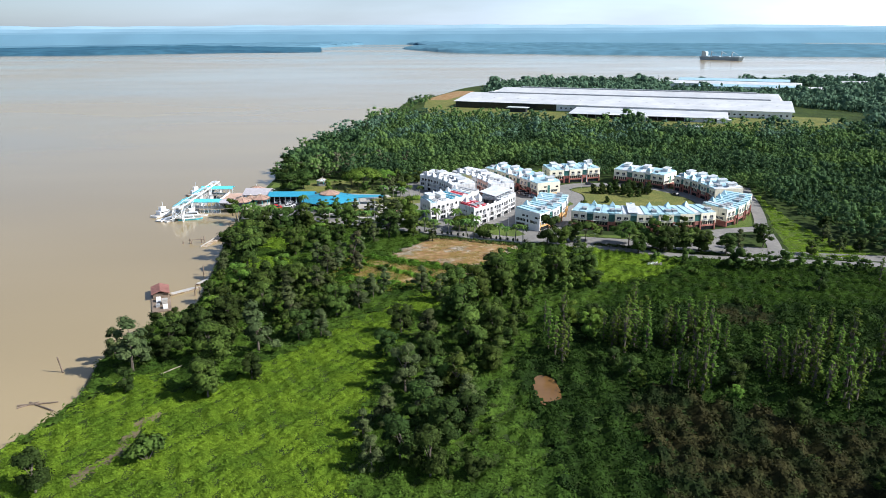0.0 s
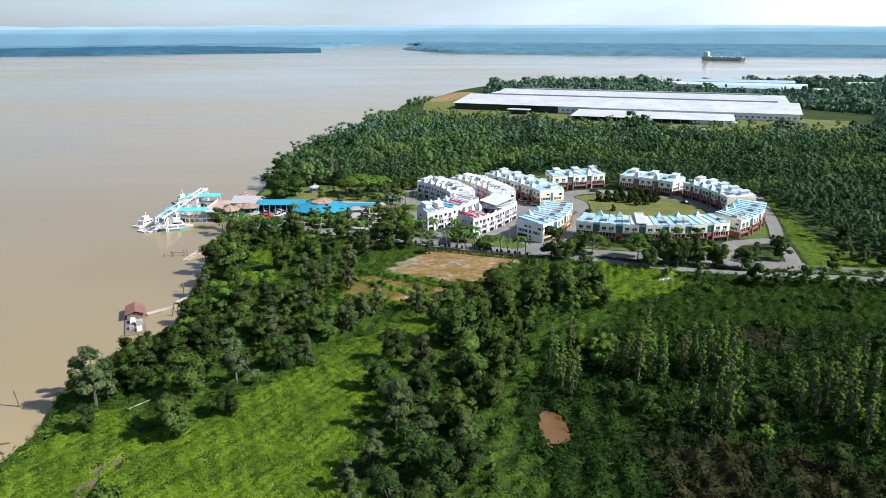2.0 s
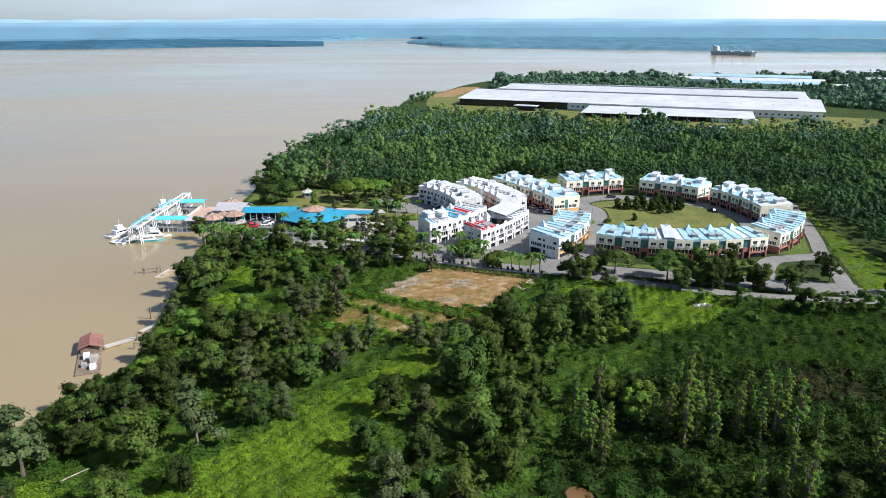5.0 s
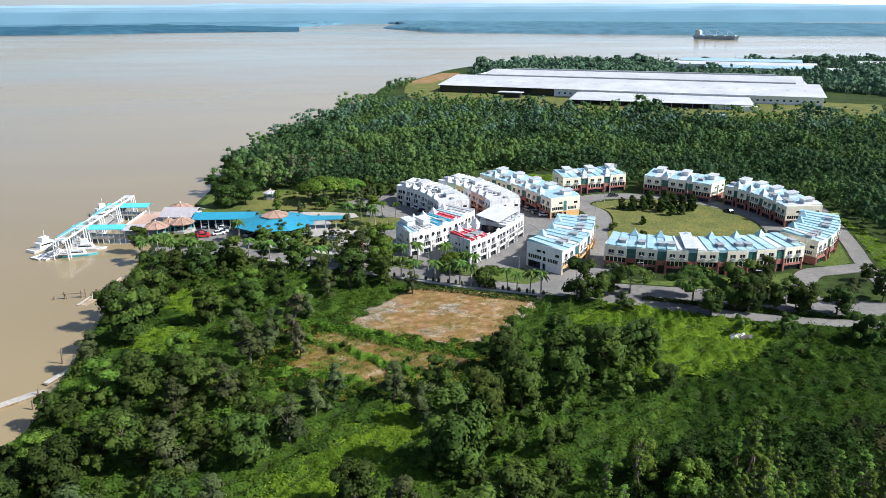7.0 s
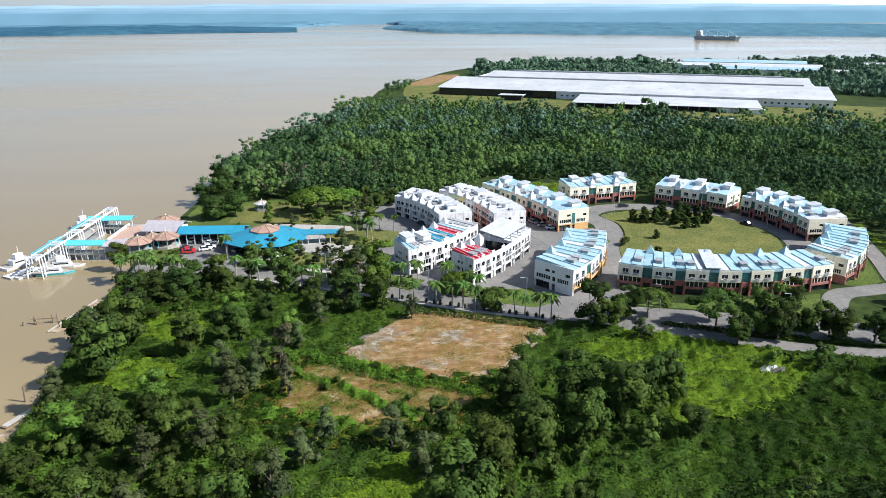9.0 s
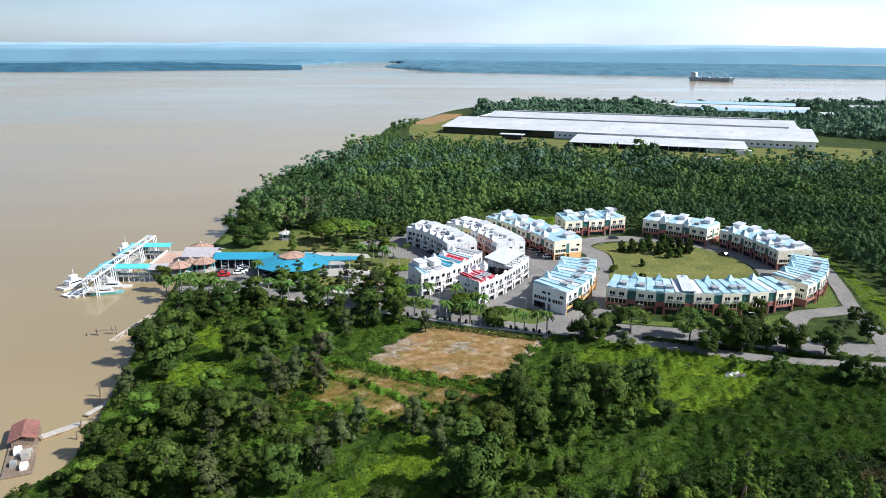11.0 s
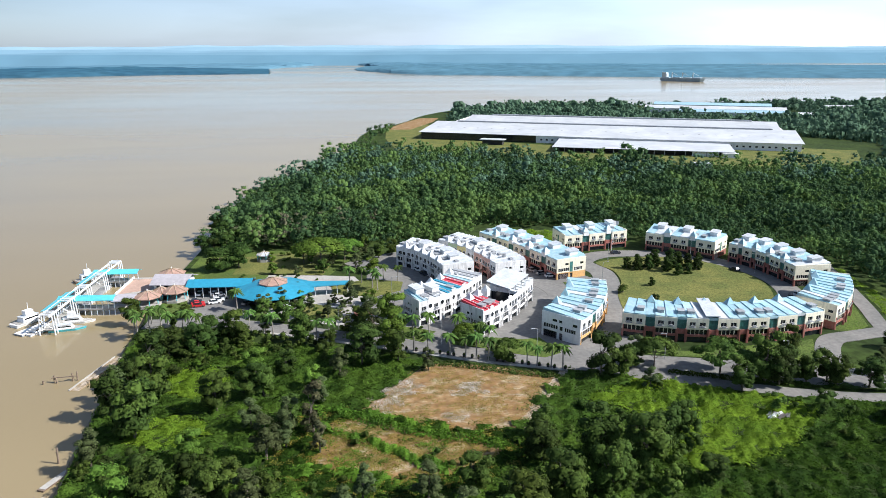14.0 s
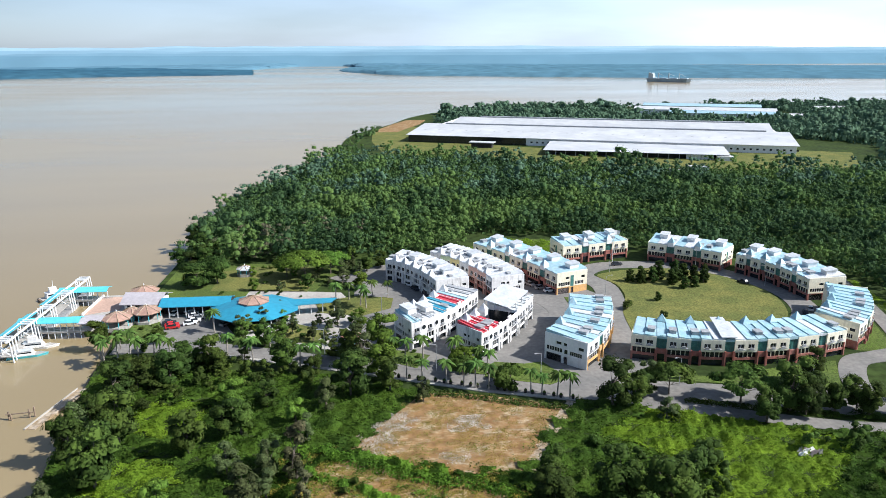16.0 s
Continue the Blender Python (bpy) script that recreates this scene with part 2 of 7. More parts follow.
def weather(m, amount=0.5, dirt=(0.30, 0.28, 0.25)):
    """Rain streaks and grime running down painted walls."""
    n, l = m.node_tree.nodes, m.node_tree.links
    b = n["Principled BSDF"]
    src = b.inputs["Base Color"].links[0].from_socket
    geo, mp, nz, ramp, mix = n.new("ShaderNodeNewGeometry"), n.new("ShaderNodeMapping"), n.new("ShaderNodeTexNoise"), n.new("ShaderNodeMapRange"), n.new("ShaderNodeMix")
    mp.inputs["Scale"].default_value = (1.1, 1.1, 0.16)
    nz.inputs["Scale"].default_value, nz.inputs["Detail"].default_value, nz.inputs["Roughness"].default_value = 1.0, 6, 0.7
    ramp.inputs[1].default_value, ramp.inputs[2].default_value = 0.5, 0.74
    ramp.inputs[3].default_value, ramp.inputs[4].default_value = 0.0, amount
    mix.data_type = "RGBA"
    mix.inputs[7].default_value = (*dirt, 1)
    l.new(geo.outputs["Position"], mp.inputs["Vector"])
    l.new(mp.outputs[0], nz.inputs["Vector"])
    l.new(nz.outputs[0], ramp.inputs[0])
    l.new(ramp.outputs[0], mix.inputs[0])
    l.new(src, mix.inputs[6])
    l.new(mix.outputs[2], b.inputs["Base Color"])


M_WHITE_OLD = material("stained_white_paint", (0.80, 0.79, 0.775), 0.8, 0, 0.08, 1.5, 0, (0.68, 0.67, 0.655), spec=0.3)
weather(M_WHITE_OLD, 0.75, (0.16, 0.145, 0.135))
for m_ in (M_WHITE, M_CREAM, M_ORANGE, M_RED, M_ROOF_WHITE, M_ROOF_BLUE, M_LILAC, M_PAVE):
    weather(m_, 0.28 if m_ is M_WHITE else 0.38 if m_ is M_CREAM else 0.5)
M_RUST = material("rusty_red_sheet", (0.27, 0.12, 0.095), 0.8, 0.1, 0.25, 1.5, 0.01)
# Both ship paints are paled and blued: the haze is in their colour.
M_SHIP_PALE = material("hazed_pale_ship_paint", (0.42, 0.50, 0.54), 0.7, 0, 0.1, 0.1, 0)
M_SHIP = material("hazed_ship_paint", (0.27, 0.35, 0.40), 0.7, 0, 0.15, 0.1, 0)
M_POND = material("muddy_orange_water", (0.145, 0.078, 0.026), 0.12, 0, 0.12, 0.3, 0.01)
M_CAR_WHITE = material("white_car_paint", (0.78, 0.78, 0.78), 0.25, 0, 0.03, 1, 0)
M_CAR_SILVER = material("silver_car_paint", (0.45, 0.46, 0.48), 0.3, 0.6, 0.03, 1, 0)
M_CAR_DARK = material("dark_car_paint", (0.04, 0.045, 0.06), 0.25, 0, 0.05, 1, 0)
M_CAR_RED = material("red_car_paint", (0.55, 0.03, 0.03), 0.25, 0, 0.05, 1, 0)


# ---- building blocks ----
class Geo:
    """Collects corners and faces of one mesh."""

    def __init__(self):
        self.v, self.f = [], []

    def add(self, pts, faces):
        k = len(self.v)
        self.v.extend(tuple(p) for p in pts)
        self.f.extend(tuple(k + i for i in f) for f in faces)
        return self

    def box(self, x0, x1, y0, y1, z0, z1):
        return self.hexa([(x0, y0, z0), (x1, y0, z0), (x1, y1, z0), (x0, y1, z0)], [(x0, y0, z1), (x1, y0, z1), (x1, y1, z1), (x0, y1, z1)])

    def hexa(self, low, high):
        n = len(low)
        sides = [(i, (i + 1) % n, n + (i + 1) % n, n + i) for i in range(n)]
        return self.add(list(low) + list(high), [tuple(range(n - 1, -1, -1)), tuple(range(n, 2 * n))] + sides)

    def prism(self, poly, z0, z1):
        return self.hexa([(x, y, z0) for x, y in poly], [(x, y, z1) for x, y in poly])

    def rod(self, a, b, r0, r1=None, n=6):
        a, b = Vector(a), Vector(b)
        q = (b - a).to_track_quat("Z", "Y")
        r1 = r0 if r1 is None else r1
        ring = [(math.cos(2 * math.pi * i / n), math.sin(2 * math.pi * i / n), 0) for i in range(n)]
        return self.hexa([a + q @ Vector(c) * r0 for c in ring], [b + q @ Vector(c) * r1 for c in ring])

    def cone(self, x, y, z0, z1, r, n=4, turn=45.0, top=0.0):
        ring = [(math.cos(radians(turn) + 2 * math.pi * i / n), math.sin(radians(turn) + 2 * math.pi * i / n)) for i in range(n)]
        if top > 0:
            return self.hexa([(x + c * r, y + s * r, z0) for c, s in ring], [(x + c * top, y + s * top, z1) for c, s in ring])
        return self.add([(x + c * r, y + s * r, z0) for c, s in ring] + [(x, y, z1)], [tuple(range(n - 1, -1, -1))] + [(i, (i + 1) % n, n) for i in range(n)])

    def mesh(self, name, mat):
        me = bpy.data.meshes.new(name)
        me.from_pydata(self.v, [], self.f)
        me.materials.append(mat)
        return me


def part(name, geo, mat, parent=None, label="", at=None):
    """One mesh object under a thing or a part."""
    ob = new(name, geo if isinstance(geo, bpy.types.Mesh) else geo.mesh(name, mat))
    ob.parent = parent
    if at is not None:
        ob.matrix_basis = at
    return tagged(ob, label)


def thing(name, x, y, z=0.0, turn=0.0, label="", category="", group="", kind=""):
    ob = new(name)
    ob.empty_display_size = 0.5
    ob.matrix_basis = pose(x, y, z, 0, 0, turn)
    return tagged(ob, label, category, group, kind)


def array_mesh(name, verts, quads, mat):
    """A mesh from arrays of corners and of four-cornered faces."""
    me = bpy.data.meshes.new(name)
    me.vertices.add(len(verts))
    me.vertices.foreach_set("co", np.asarray(verts, np.float32).ravel())
    me.loops.add(quads.size)
    me.loops.foreach_set("vertex_index", np.asarray(quads, np.int32).ravel())
    me.polygons.add(len(quads))
    me.polygons.foreach_set("loop_start", np.arange(0, quads.size, 4, dtype=np.int32))
    me.update(calc_edges=True)
    me.materials.append(mat)
    return me


def slab(name, poly, z0, z1, mat, label="", category="", kind="structure"):
    ob = new(name, Geo().prism(poly, z0, z1).mesh(name, mat))
    return tagged(ob, label, category, "", kind)


def blotch(name, poly, z, mat, label, category, rough=0.9):
    """A thin patch of ground with a frayed outline."""
    line = []
    for (x0, y0), (x1, y1) in zip(poly, poly[1:] + poly[:1]):
        k = max(2, int(math.hypot(x1 - x0, y1 - y0) / 0.5))
        for i in range(k):
            x, y = x0 + (x1 - x0) * i / k, y0 + (y1 - y0) * i / k
            d = noise.noise_vector(Vector((x, y, 3)) * 0.35) * 1.3 + noise.noise_vector(Vector((x, y, 8)) * 1.1) * 0.35
            line.append((x + d.x * rough, y + d.y * rough))
    return slab(name, line, z - 0.02, z, mat, label, category)


def smooth_line(pts, steps=6):
    """A rounded line through the points (Catmull-Rom)."""
    p = [Vector(q) for q in pts]
    p = [2 * p[0] - p[1]] + p + [2 * p[-1] - p[-2]]
    out = []
    for i in range(1, len(p) - 2):
        for k in range(steps):
            t = k / steps
            out.append(0.5 * (2 * p[i] + (p[i + 1] - p[i - 1]) * t + (2 * p[i - 1] - 5 * p[i] + 4 * p[i + 1] - p[i + 2]) * t * t + (3 * p[i] - p[i - 1] - 3 * p[i + 1] + p[i + 2]) * t ** 3))
    return out + [p[-2]]


def strip(name, pts, width, z, mat, label, category, thick=0.2, steps=6, kind="structure", wobble=0.0):
    """A ribbon of even width with thickness along a line."""
    line = smooth_line([(x, y) for x, y in pts], steps)
    g = Geo()
    left, right = [], []
    for i, p in enumerate(line):
        d = (line[min(i + 1, len(line) - 1)] - line[max(i - 1, 0)]).normalized()
        n = Vector((-d.y, d.x)) * width / 2
        left.append(p + n * (1 + wobble * noise.noise(Vector((p.x, p.y, 1)) * 0.9)))
        right.append(p - n * (1 + wobble * noise.noise(Vector((p.x, p.y, 7)) * 0.9)))
    for i in range(len(line) - 1):
        q = [left[i], right[i], right[i + 1], left[i + 1]]
        k = len(g.v)
        g.v.extend([(c.x, c.y, z) for c in q] + [(c.x, c.y, z - thick) for c in q])
        g.f.extend([(k, k + 1, k + 2, k + 3), (k, k + 3, k + 7, k + 4), (k + 1, k + 5, k + 6, k + 2)])
    return tagged(new(name, g.mesh(name, mat)), label, category, "", kind)


# ---- ground, river, far banks ----
COAST = [(-160, -400), (-110, 0), (-96, 90), (-90, 131), (-85, 146), (-84, 160), (-87, 174), (-85.5, 190), (-82, 203), (-76.5, 212), (-76.5, 223), (-79, 240), (-82, 258),
         (-85.5, 280), (-89, 300), (-91, 322), (-93, 338), (-94, 366), (-95, 425), (-100, 470), (-97, 520), (-82, 590), (-64, 660), (-48, 770), (-40, 850),
         (2, 965), (28, 1050), (75, 1130), (150, 1185), (300, 1200), (480, 1170), (700, 1190), (1000, 1150), (1600, 1150), (2600, 1000), (4600, 600)]
coast = [(p.x, p.y) for p in smooth_line(COAST, 4)]
shore = coast + [(4600, -1500), (-500, -1500)]
g = Geo()
n = len(shore)
g.add([(x, y, 0) for x, y in shore], [tuple(range(n - 1, -1, -1))])
tagged(new("ground", g.mesh("ground", M_GROUND)), "overgrown green land along the river", "ground", "", "structure")
g = Geo()
rim = []
for i, (x, y) in enumerate(coast):
    a, b = coast[max(i - 1, 0)], coast[min(i + 1, len(coast) - 1)]
    d = Vector((b[0] - a[0], b[1] - a[1])).normalized()
    rim.append((x - d.y * 2.2, y + d.x * 2.2))
k = len(coast)
g.add([(x, y, 0.0) for x, y in coast] + [(x, y, -2.4) for x, y in rim], [(i, i + 1, k + i + 1, k + i) for i in range(k - 1)])
tagged(new("river_bank", g.mesh("river_bank", M_MUD)), "muddy brown bank sloping into the river", "bank", "", "structure")

M_WATER = bpy.data.materials.new("silty_water")
M_WATER.use_nodes = True
wn_, wl = M_WATER.node_tree.nodes, M_WATER.node_tree.links
wb = wn_["Principled BSDF"]
wb.inputs["Roughness"].default_value = 0.22
wb.inputs["IOR"].default_value = 1.33
wgeo = wn_.new("ShaderNodeNewGeometry")
wmap = wn_.new("ShaderNodeMapping")
wmap.inputs["Scale"].default_value = (0.002, 0.0045, 1)
wbig = wn_.new("ShaderNodeTexNoise")
wbig.inputs["Scale"].default_value, wbig.inputs["Detail"].default_value = 1.0, 3
wl.new(wgeo.outputs["Position"], wmap.inputs["Vector"])
wl.new(wmap.outputs[0], wbig.inputs["Vector"])
wmix = wn_.new("ShaderNodeValToRGB")
wmix.color_ramp.elements[0].position, wmix.color_ramp.elements[1].position = 0.35, 0.65
wmix.color_ramp.elements[0].color, wmix.color_ramp.elements[1].color = (0.275, 0.216, 0.119, 1), (0.326, 0.257, 0.145, 1)
wl.new(wbig.outputs[0], wmix.inputs[0])
wl.new(wmix.outputs[0], wb.inputs["Base Color"])
wrough = wn_.new("ShaderNodeMapRange")
wrough.inputs[1].default_value, wrough.inputs[2].default_value = 0.35, 0.65
wrough.inputs[3].default_value, wrough.inputs[4].default_value = 0.10, 0.22
wl.new(wbig.outputs[0], wrough.inputs[0])
wl.new(wrough.outputs[0], wb.inputs["Roughness"])
wrip = wn_.new("ShaderNodeTexNoise")
wrip.inputs["Scale"].default_value, wrip.inputs["Detail"].default_value = 0.6, 6
wl.new(wgeo.outputs["Position"], wrip.inputs["Vector"])
wbump = wn_.new("ShaderNodeBump")
wbump.inputs["Strength"].default_value, wbump.inputs["Distance"].default_value = 0.18, 0.12
wl.new(wrip.outputs[0], wbump.inputs["Height"])
wl.new(wbump.outputs[0], wb.inputs["Normal"])
g = Geo().add([(-7000, -2000, -1.5), (7000, -2000, -1.5), (7000, 7000, -1.5), (-7000, 7000, -1.5)], [(0, 1, 2, 3)])
tagged(new("river_water", g.mesh("river_water", M_WATER)), "wide calm silty brown river", "river", "", "structure")

# Aerial haze is mixed into these base colours, paler from layer to layer.
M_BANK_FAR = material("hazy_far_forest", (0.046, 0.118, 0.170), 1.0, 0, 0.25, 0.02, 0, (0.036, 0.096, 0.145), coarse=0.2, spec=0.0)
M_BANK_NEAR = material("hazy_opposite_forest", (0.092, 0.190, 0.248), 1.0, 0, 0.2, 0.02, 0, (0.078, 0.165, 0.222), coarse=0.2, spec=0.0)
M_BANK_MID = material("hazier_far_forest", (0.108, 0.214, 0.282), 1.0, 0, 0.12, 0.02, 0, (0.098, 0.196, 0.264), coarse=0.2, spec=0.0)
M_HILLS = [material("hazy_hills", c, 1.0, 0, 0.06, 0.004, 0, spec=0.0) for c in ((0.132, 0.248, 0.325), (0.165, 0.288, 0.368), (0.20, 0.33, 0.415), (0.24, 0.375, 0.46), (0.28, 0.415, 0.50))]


def canopy_sheet(name, outline_near, back, step, height, mat, label, seed, rise=0.0):
    """A bumpy sheet of distant tree tops behind a shoreline given as points from one end to the other."""
    rng = np.random.default_rng(seed)
    near = smooth_line(outline_near, 12)
    rows = 26
    verts, faces = [], []
    cols = len(near)
    for j in range(rows):
        s = (j / (rows - 1)) ** 1.6
        for p in near:
            x, y = p.x + (back[0] - 0) * s, p.y + back[1] * s
            h = 0.0 if j == 0 else height * (0.75 + 0.35 * noise.noise(Vector((x, y, seed)) * 0.012)) + rng.uniform(-1, 1) * height * 0.07 + rise * s
            h *= min(1.0, 0.04 + 0.035 * min(near.index(p), len(near) - 1 - near.index(p)))
            verts.append((x + rng.uniform(-4, 4) * (j > 0), y + 24 * min(j, 2), -2.0 if j == 0 else h * (0.55 if j == 1 else 1.0)))
    for j in range(rows - 1):
        for i in range(cols - 1):
            a = j * cols + i
            faces.append((a, a + 1, a + cols + 1, a + cols))
    me = bpy.data.meshes.new(name)
    me.from_pydata(verts, [], faces)
    me.materials.append(mat)
    return tagged(new(name, me), label, "forest", "", "structure")


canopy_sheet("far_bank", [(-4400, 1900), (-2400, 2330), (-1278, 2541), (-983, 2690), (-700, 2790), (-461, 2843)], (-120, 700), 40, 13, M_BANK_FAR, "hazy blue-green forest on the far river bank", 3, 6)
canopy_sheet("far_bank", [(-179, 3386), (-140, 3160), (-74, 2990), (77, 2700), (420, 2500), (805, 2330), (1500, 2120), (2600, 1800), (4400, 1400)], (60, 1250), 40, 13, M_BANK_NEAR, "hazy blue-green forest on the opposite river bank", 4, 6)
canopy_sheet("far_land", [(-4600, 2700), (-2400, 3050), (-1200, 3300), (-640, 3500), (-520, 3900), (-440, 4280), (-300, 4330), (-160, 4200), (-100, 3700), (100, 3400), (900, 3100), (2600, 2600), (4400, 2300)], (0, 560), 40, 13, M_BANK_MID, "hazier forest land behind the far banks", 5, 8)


def ridge(name, y, x0, x1, base, amp, seed, mat, label):
    """A long low line of hills on the horizon."""
    n = 160
    top = []
    for i in range(n + 1):
        x = x0 + (x1 - x0) * i / n
        h = base + amp * (noise.noise(Vector((x * 0.0007, seed, 0))) + 0.45 * noise.noise(Vector((x * 0.003, seed, 5))))
        top.append((x, h))
    v = [(x, y - 160, -2) for x, h in top] + [(x, y - 60, h * 0.75) for x, h in top] + [(x, y, h) for x, h in top] + [(x, y + 30, -2) for x, h in top]
    f = [(r * (n + 1) + i, r * (n + 1) + i + 1, (r + 1) * (n + 1) + i + 1, (r + 1) * (n + 1) + i) for r in range(3) for i in range(n)]
    me = bpy.data.meshes.new(name)
    me.from_pydata(v, [], f)
    me.materials.append(mat)
    return tagged(new(name, me), label, "hills", "", "structure")


# Five ridges, each with more haze put into its colour.
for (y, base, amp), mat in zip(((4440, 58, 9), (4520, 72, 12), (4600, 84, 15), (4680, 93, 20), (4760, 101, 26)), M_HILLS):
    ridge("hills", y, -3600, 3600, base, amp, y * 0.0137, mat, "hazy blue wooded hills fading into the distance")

# ---- roads, lawn, field ----
Z_ROAD = 0.10
strip("road", [(-90, 322), (-72, 322), (-56, 318), (-35, 310), (-11, 300), (10, 291), (32, 284), (55, 279), (80, 273), (103, 268), (150, 259), (230, 246), (400, 230)], 7.5, Z_ROAD, M_ROAD, "grey asphalt access road beside the shops", "road")
OUTER_ROAD = [(30, 285), (38, 281.5), (50, 275.5), (68, 269), (84, 263), (98, 259.5), (120, 256), (150, 251), (230, 240)]
OUTER_EDGE = [(x, y + 3.0) for x, y in OUTER_ROAD] + [(x, y - 3.0) for x, y in OUTER_ROAD[::-1]]
strip("road", OUTER_ROAD, 5.0, Z_ROAD - 0.016, M_ROAD, "grey asphalt road along the vine-covered lots", "road")
strip("road", [(44, 287), (70, 281.5), (95, 275.5), (112, 271), (128, 267)], 5.4, Z_ROAD + 0.008, M_ROAD, "grey asphalt road before the shops", "road")
strip("road", [(121, 260), (127, 275), (134, 302), (140, 319), (148, 345), (154, 368), (158, 380)], 5.2, Z_ROAD + 0.056, M_ROAD, "grey asphalt ring road behind the shops", "road")
strip("road", [(36, 284), (44, 296), (54, 312), (58, 330), (63, 348), (65, 364), (61, 378), (72, 388), (90, 388), (106, 383), (118, 370), (125, 352), (123, 334), (114, 320)], 9.0, Z_ROAD + 0.016, M_ROAD, "grey asphalt street round the oval lawn", "road")
strip("road", [(20, 292), (24, 304), (36, 322), (44, 340), (36, 362), (24, 386), (14, 402)], 9.0, Z_ROAD + 0.024, M_ROAD, "grey asphalt street between the shop rows", "road")
strip("road", [(-2, 298), (6, 318), (18, 338), (20, 352), (8, 372), (-4, 390)], 8.0, Z_ROAD + 0.032, M_ROAD, "narrow asphalt street between white shops", "road")
strip("road", [(-20, 304), (-19, 330), (-12, 350), (-18, 372), (-30, 386)], 9.0, Z_ROAD + 0.040, M_ROAD, "asphalt street in front of white shops", "road")
strip("road", [(103, 276), (106.5, 285), (113, 294), (121, 296.5), (132, 299)], 6.6, Z_ROAD + 0.048, M_ROAD, "grey asphalt junction beside the end shop", "road")
slab("forecourt", [(-22, 300), (16, 292), (38, 284), (62, 300), (66, 345), (52, 372), (32, 408), (-2, 404), (-24, 392)], -0.1, 0.07, M_ROAD, "worn asphalt yards between the shops", "yard")
slab("grass_verge", [(44, 294), (70, 289), (108, 295), (103, 285), (99, 279), (95, 280), (70, 285), (46, 291)], -0.1, 0.09, M_GRASS_BRIGHT, "green grass strip before the shops", "grass")
slab("grass_verge", [(48, 342), (56, 336), (62, 344), (60, 353), (48, 353)], -0.1, 0.20, M_GRASS_BRIGHT, "small green grass plot", "grass")
slab("grass_verge", [(12, 294), (28, 288), (33, 291), (29, 302), (24, 301), (16, 303)], -0.1, 0.19, M_GRASS_BRIGHT, "shaded grass plot beside the road", "grass")
slab("grass_verge", [(-13, 306.5), (-5, 301), (-1, 309), (-6, 312), (-13, 314.5)], -0.1, 0.19, M_GRASS_BRIGHT, "shaded garden strip before the white shops", "grass")
slab("grass_verge", [(3, 299), (14, 294.8), (16, 301), (9, 305.5), (5, 307)], -0.1, 0.19, M_GRASS_BRIGHT, "garden strip with palms before the white shops", "grass")
slab("park_yard", [(-56, 326), (-24, 314), (-20, 345), (-28, 366), (-60, 372), (-62, 350)], -0.1, 0.05, M_PAVE, "dusty paved park yard with planting beds", "yard")
slab("flower_bed", [(-36, 356), (-22, 362), (-10, 358), (-11, 348), (-20, 342), (-34, 346)], -0.1, 0.16, M_GRASS, "yellow-green planted park bed", "lawn")
slab("flower_bed", [(-46, 326), (-34, 320), (-30, 330), (-42, 338)], -0.1, 0.16, M_GRASS, "dry park lawn with low edging", "lawn")
slab("flower_bed", [(-92, 331), (-90, 342), (-83, 343), (-78, 329), (-85, 326)], -0.1, 0.3, M_GRASS_BRIGHT, "planted bed with shrubs beside the car park", "lawn")
slab("pavement", [(-56, 314.2), (-35, 306.2), (-11, 296.2), (10, 287.2), (32, 280.2), (32, 278.9), (10, 285.9), (-11, 294.9), (-35, 304.9), (-56, 312.9)], -0.1, 0.24, M_PAVE, "pale concrete kerb walk along the road", "pavement")
lawn = [(p.x, p.y) for p in smooth_line([(60, 318), (63.5, 338), (69, 352), (70, 365), (67, 377), (88, 383), (105, 378), (115, 366), (120, 352), (118, 338), (112, 326), (100, 314), (86, 310.5), (72, 313), (60, 318)], 6)][:-1]
slab("lawn", lawn, -0.1, 0.22, M_GRASS, "dry yellowish oval lawn with a kerb", "lawn")
FIELD = [(-21, 262), (-11, 277), (-3, 286), (10, 284), (30, 276), (26, 269), (21, 264), (16, 253), (8, 250), (-13, 255)]
VERGE = [(128, 262), (131.5, 275), (138, 300), (144, 318), (152, 345), (155, 362), (157, 362), (154, 340), (150, 307), (151, 288), (156, 273), (157, 264), (150, 256), (138, 256)]
slab("field", [(p.x, p.y) for p in smooth_line(FIELD + FIELD[:1], 5)][:-1], -0.1, 0.06, M_EARTH, "cleared field of bare reddish earth", "field")
slab("grass_verge", VERGE, -0.1, 0.05, M_GRASS_BRIGHT, "bright green grass beside the ring road", "grass")
slab("grass_verge", [(118, 301), (124, 300), (130.5, 303.5), (136, 318), (142, 334), (136, 330), (128, 312)], -0.1, 0.06, M_GRASS_BRIGHT, "bright green grass behind the shops", "grass")
slab("grass_verge", [(-20, 800), (-10, 720), (60, 690), (130, 640), (260, 600), (330, 610), (370, 680), (330, 700), (200, 690), (60, 780), (20, 960), (-20, 900)], -0.1, 0.05, M_GRASS, "yellow-green grass round the warehouse", "grass")
slab("grass_verge", [(22, 418), (30, 402), (50, 396), (66, 404), (62, 430), (35, 436)], -0.1, 0.05, M_GRASS_BRIGHT, "bright overgrown grass clearing", "grass")
slab("grass_verge", [(-74, 372), (-40, 368), (-36, 396), (-56, 402), (-74, 396)], -0.1, 0.05, M_GRASS, "mown park grass beside the water", "grass")
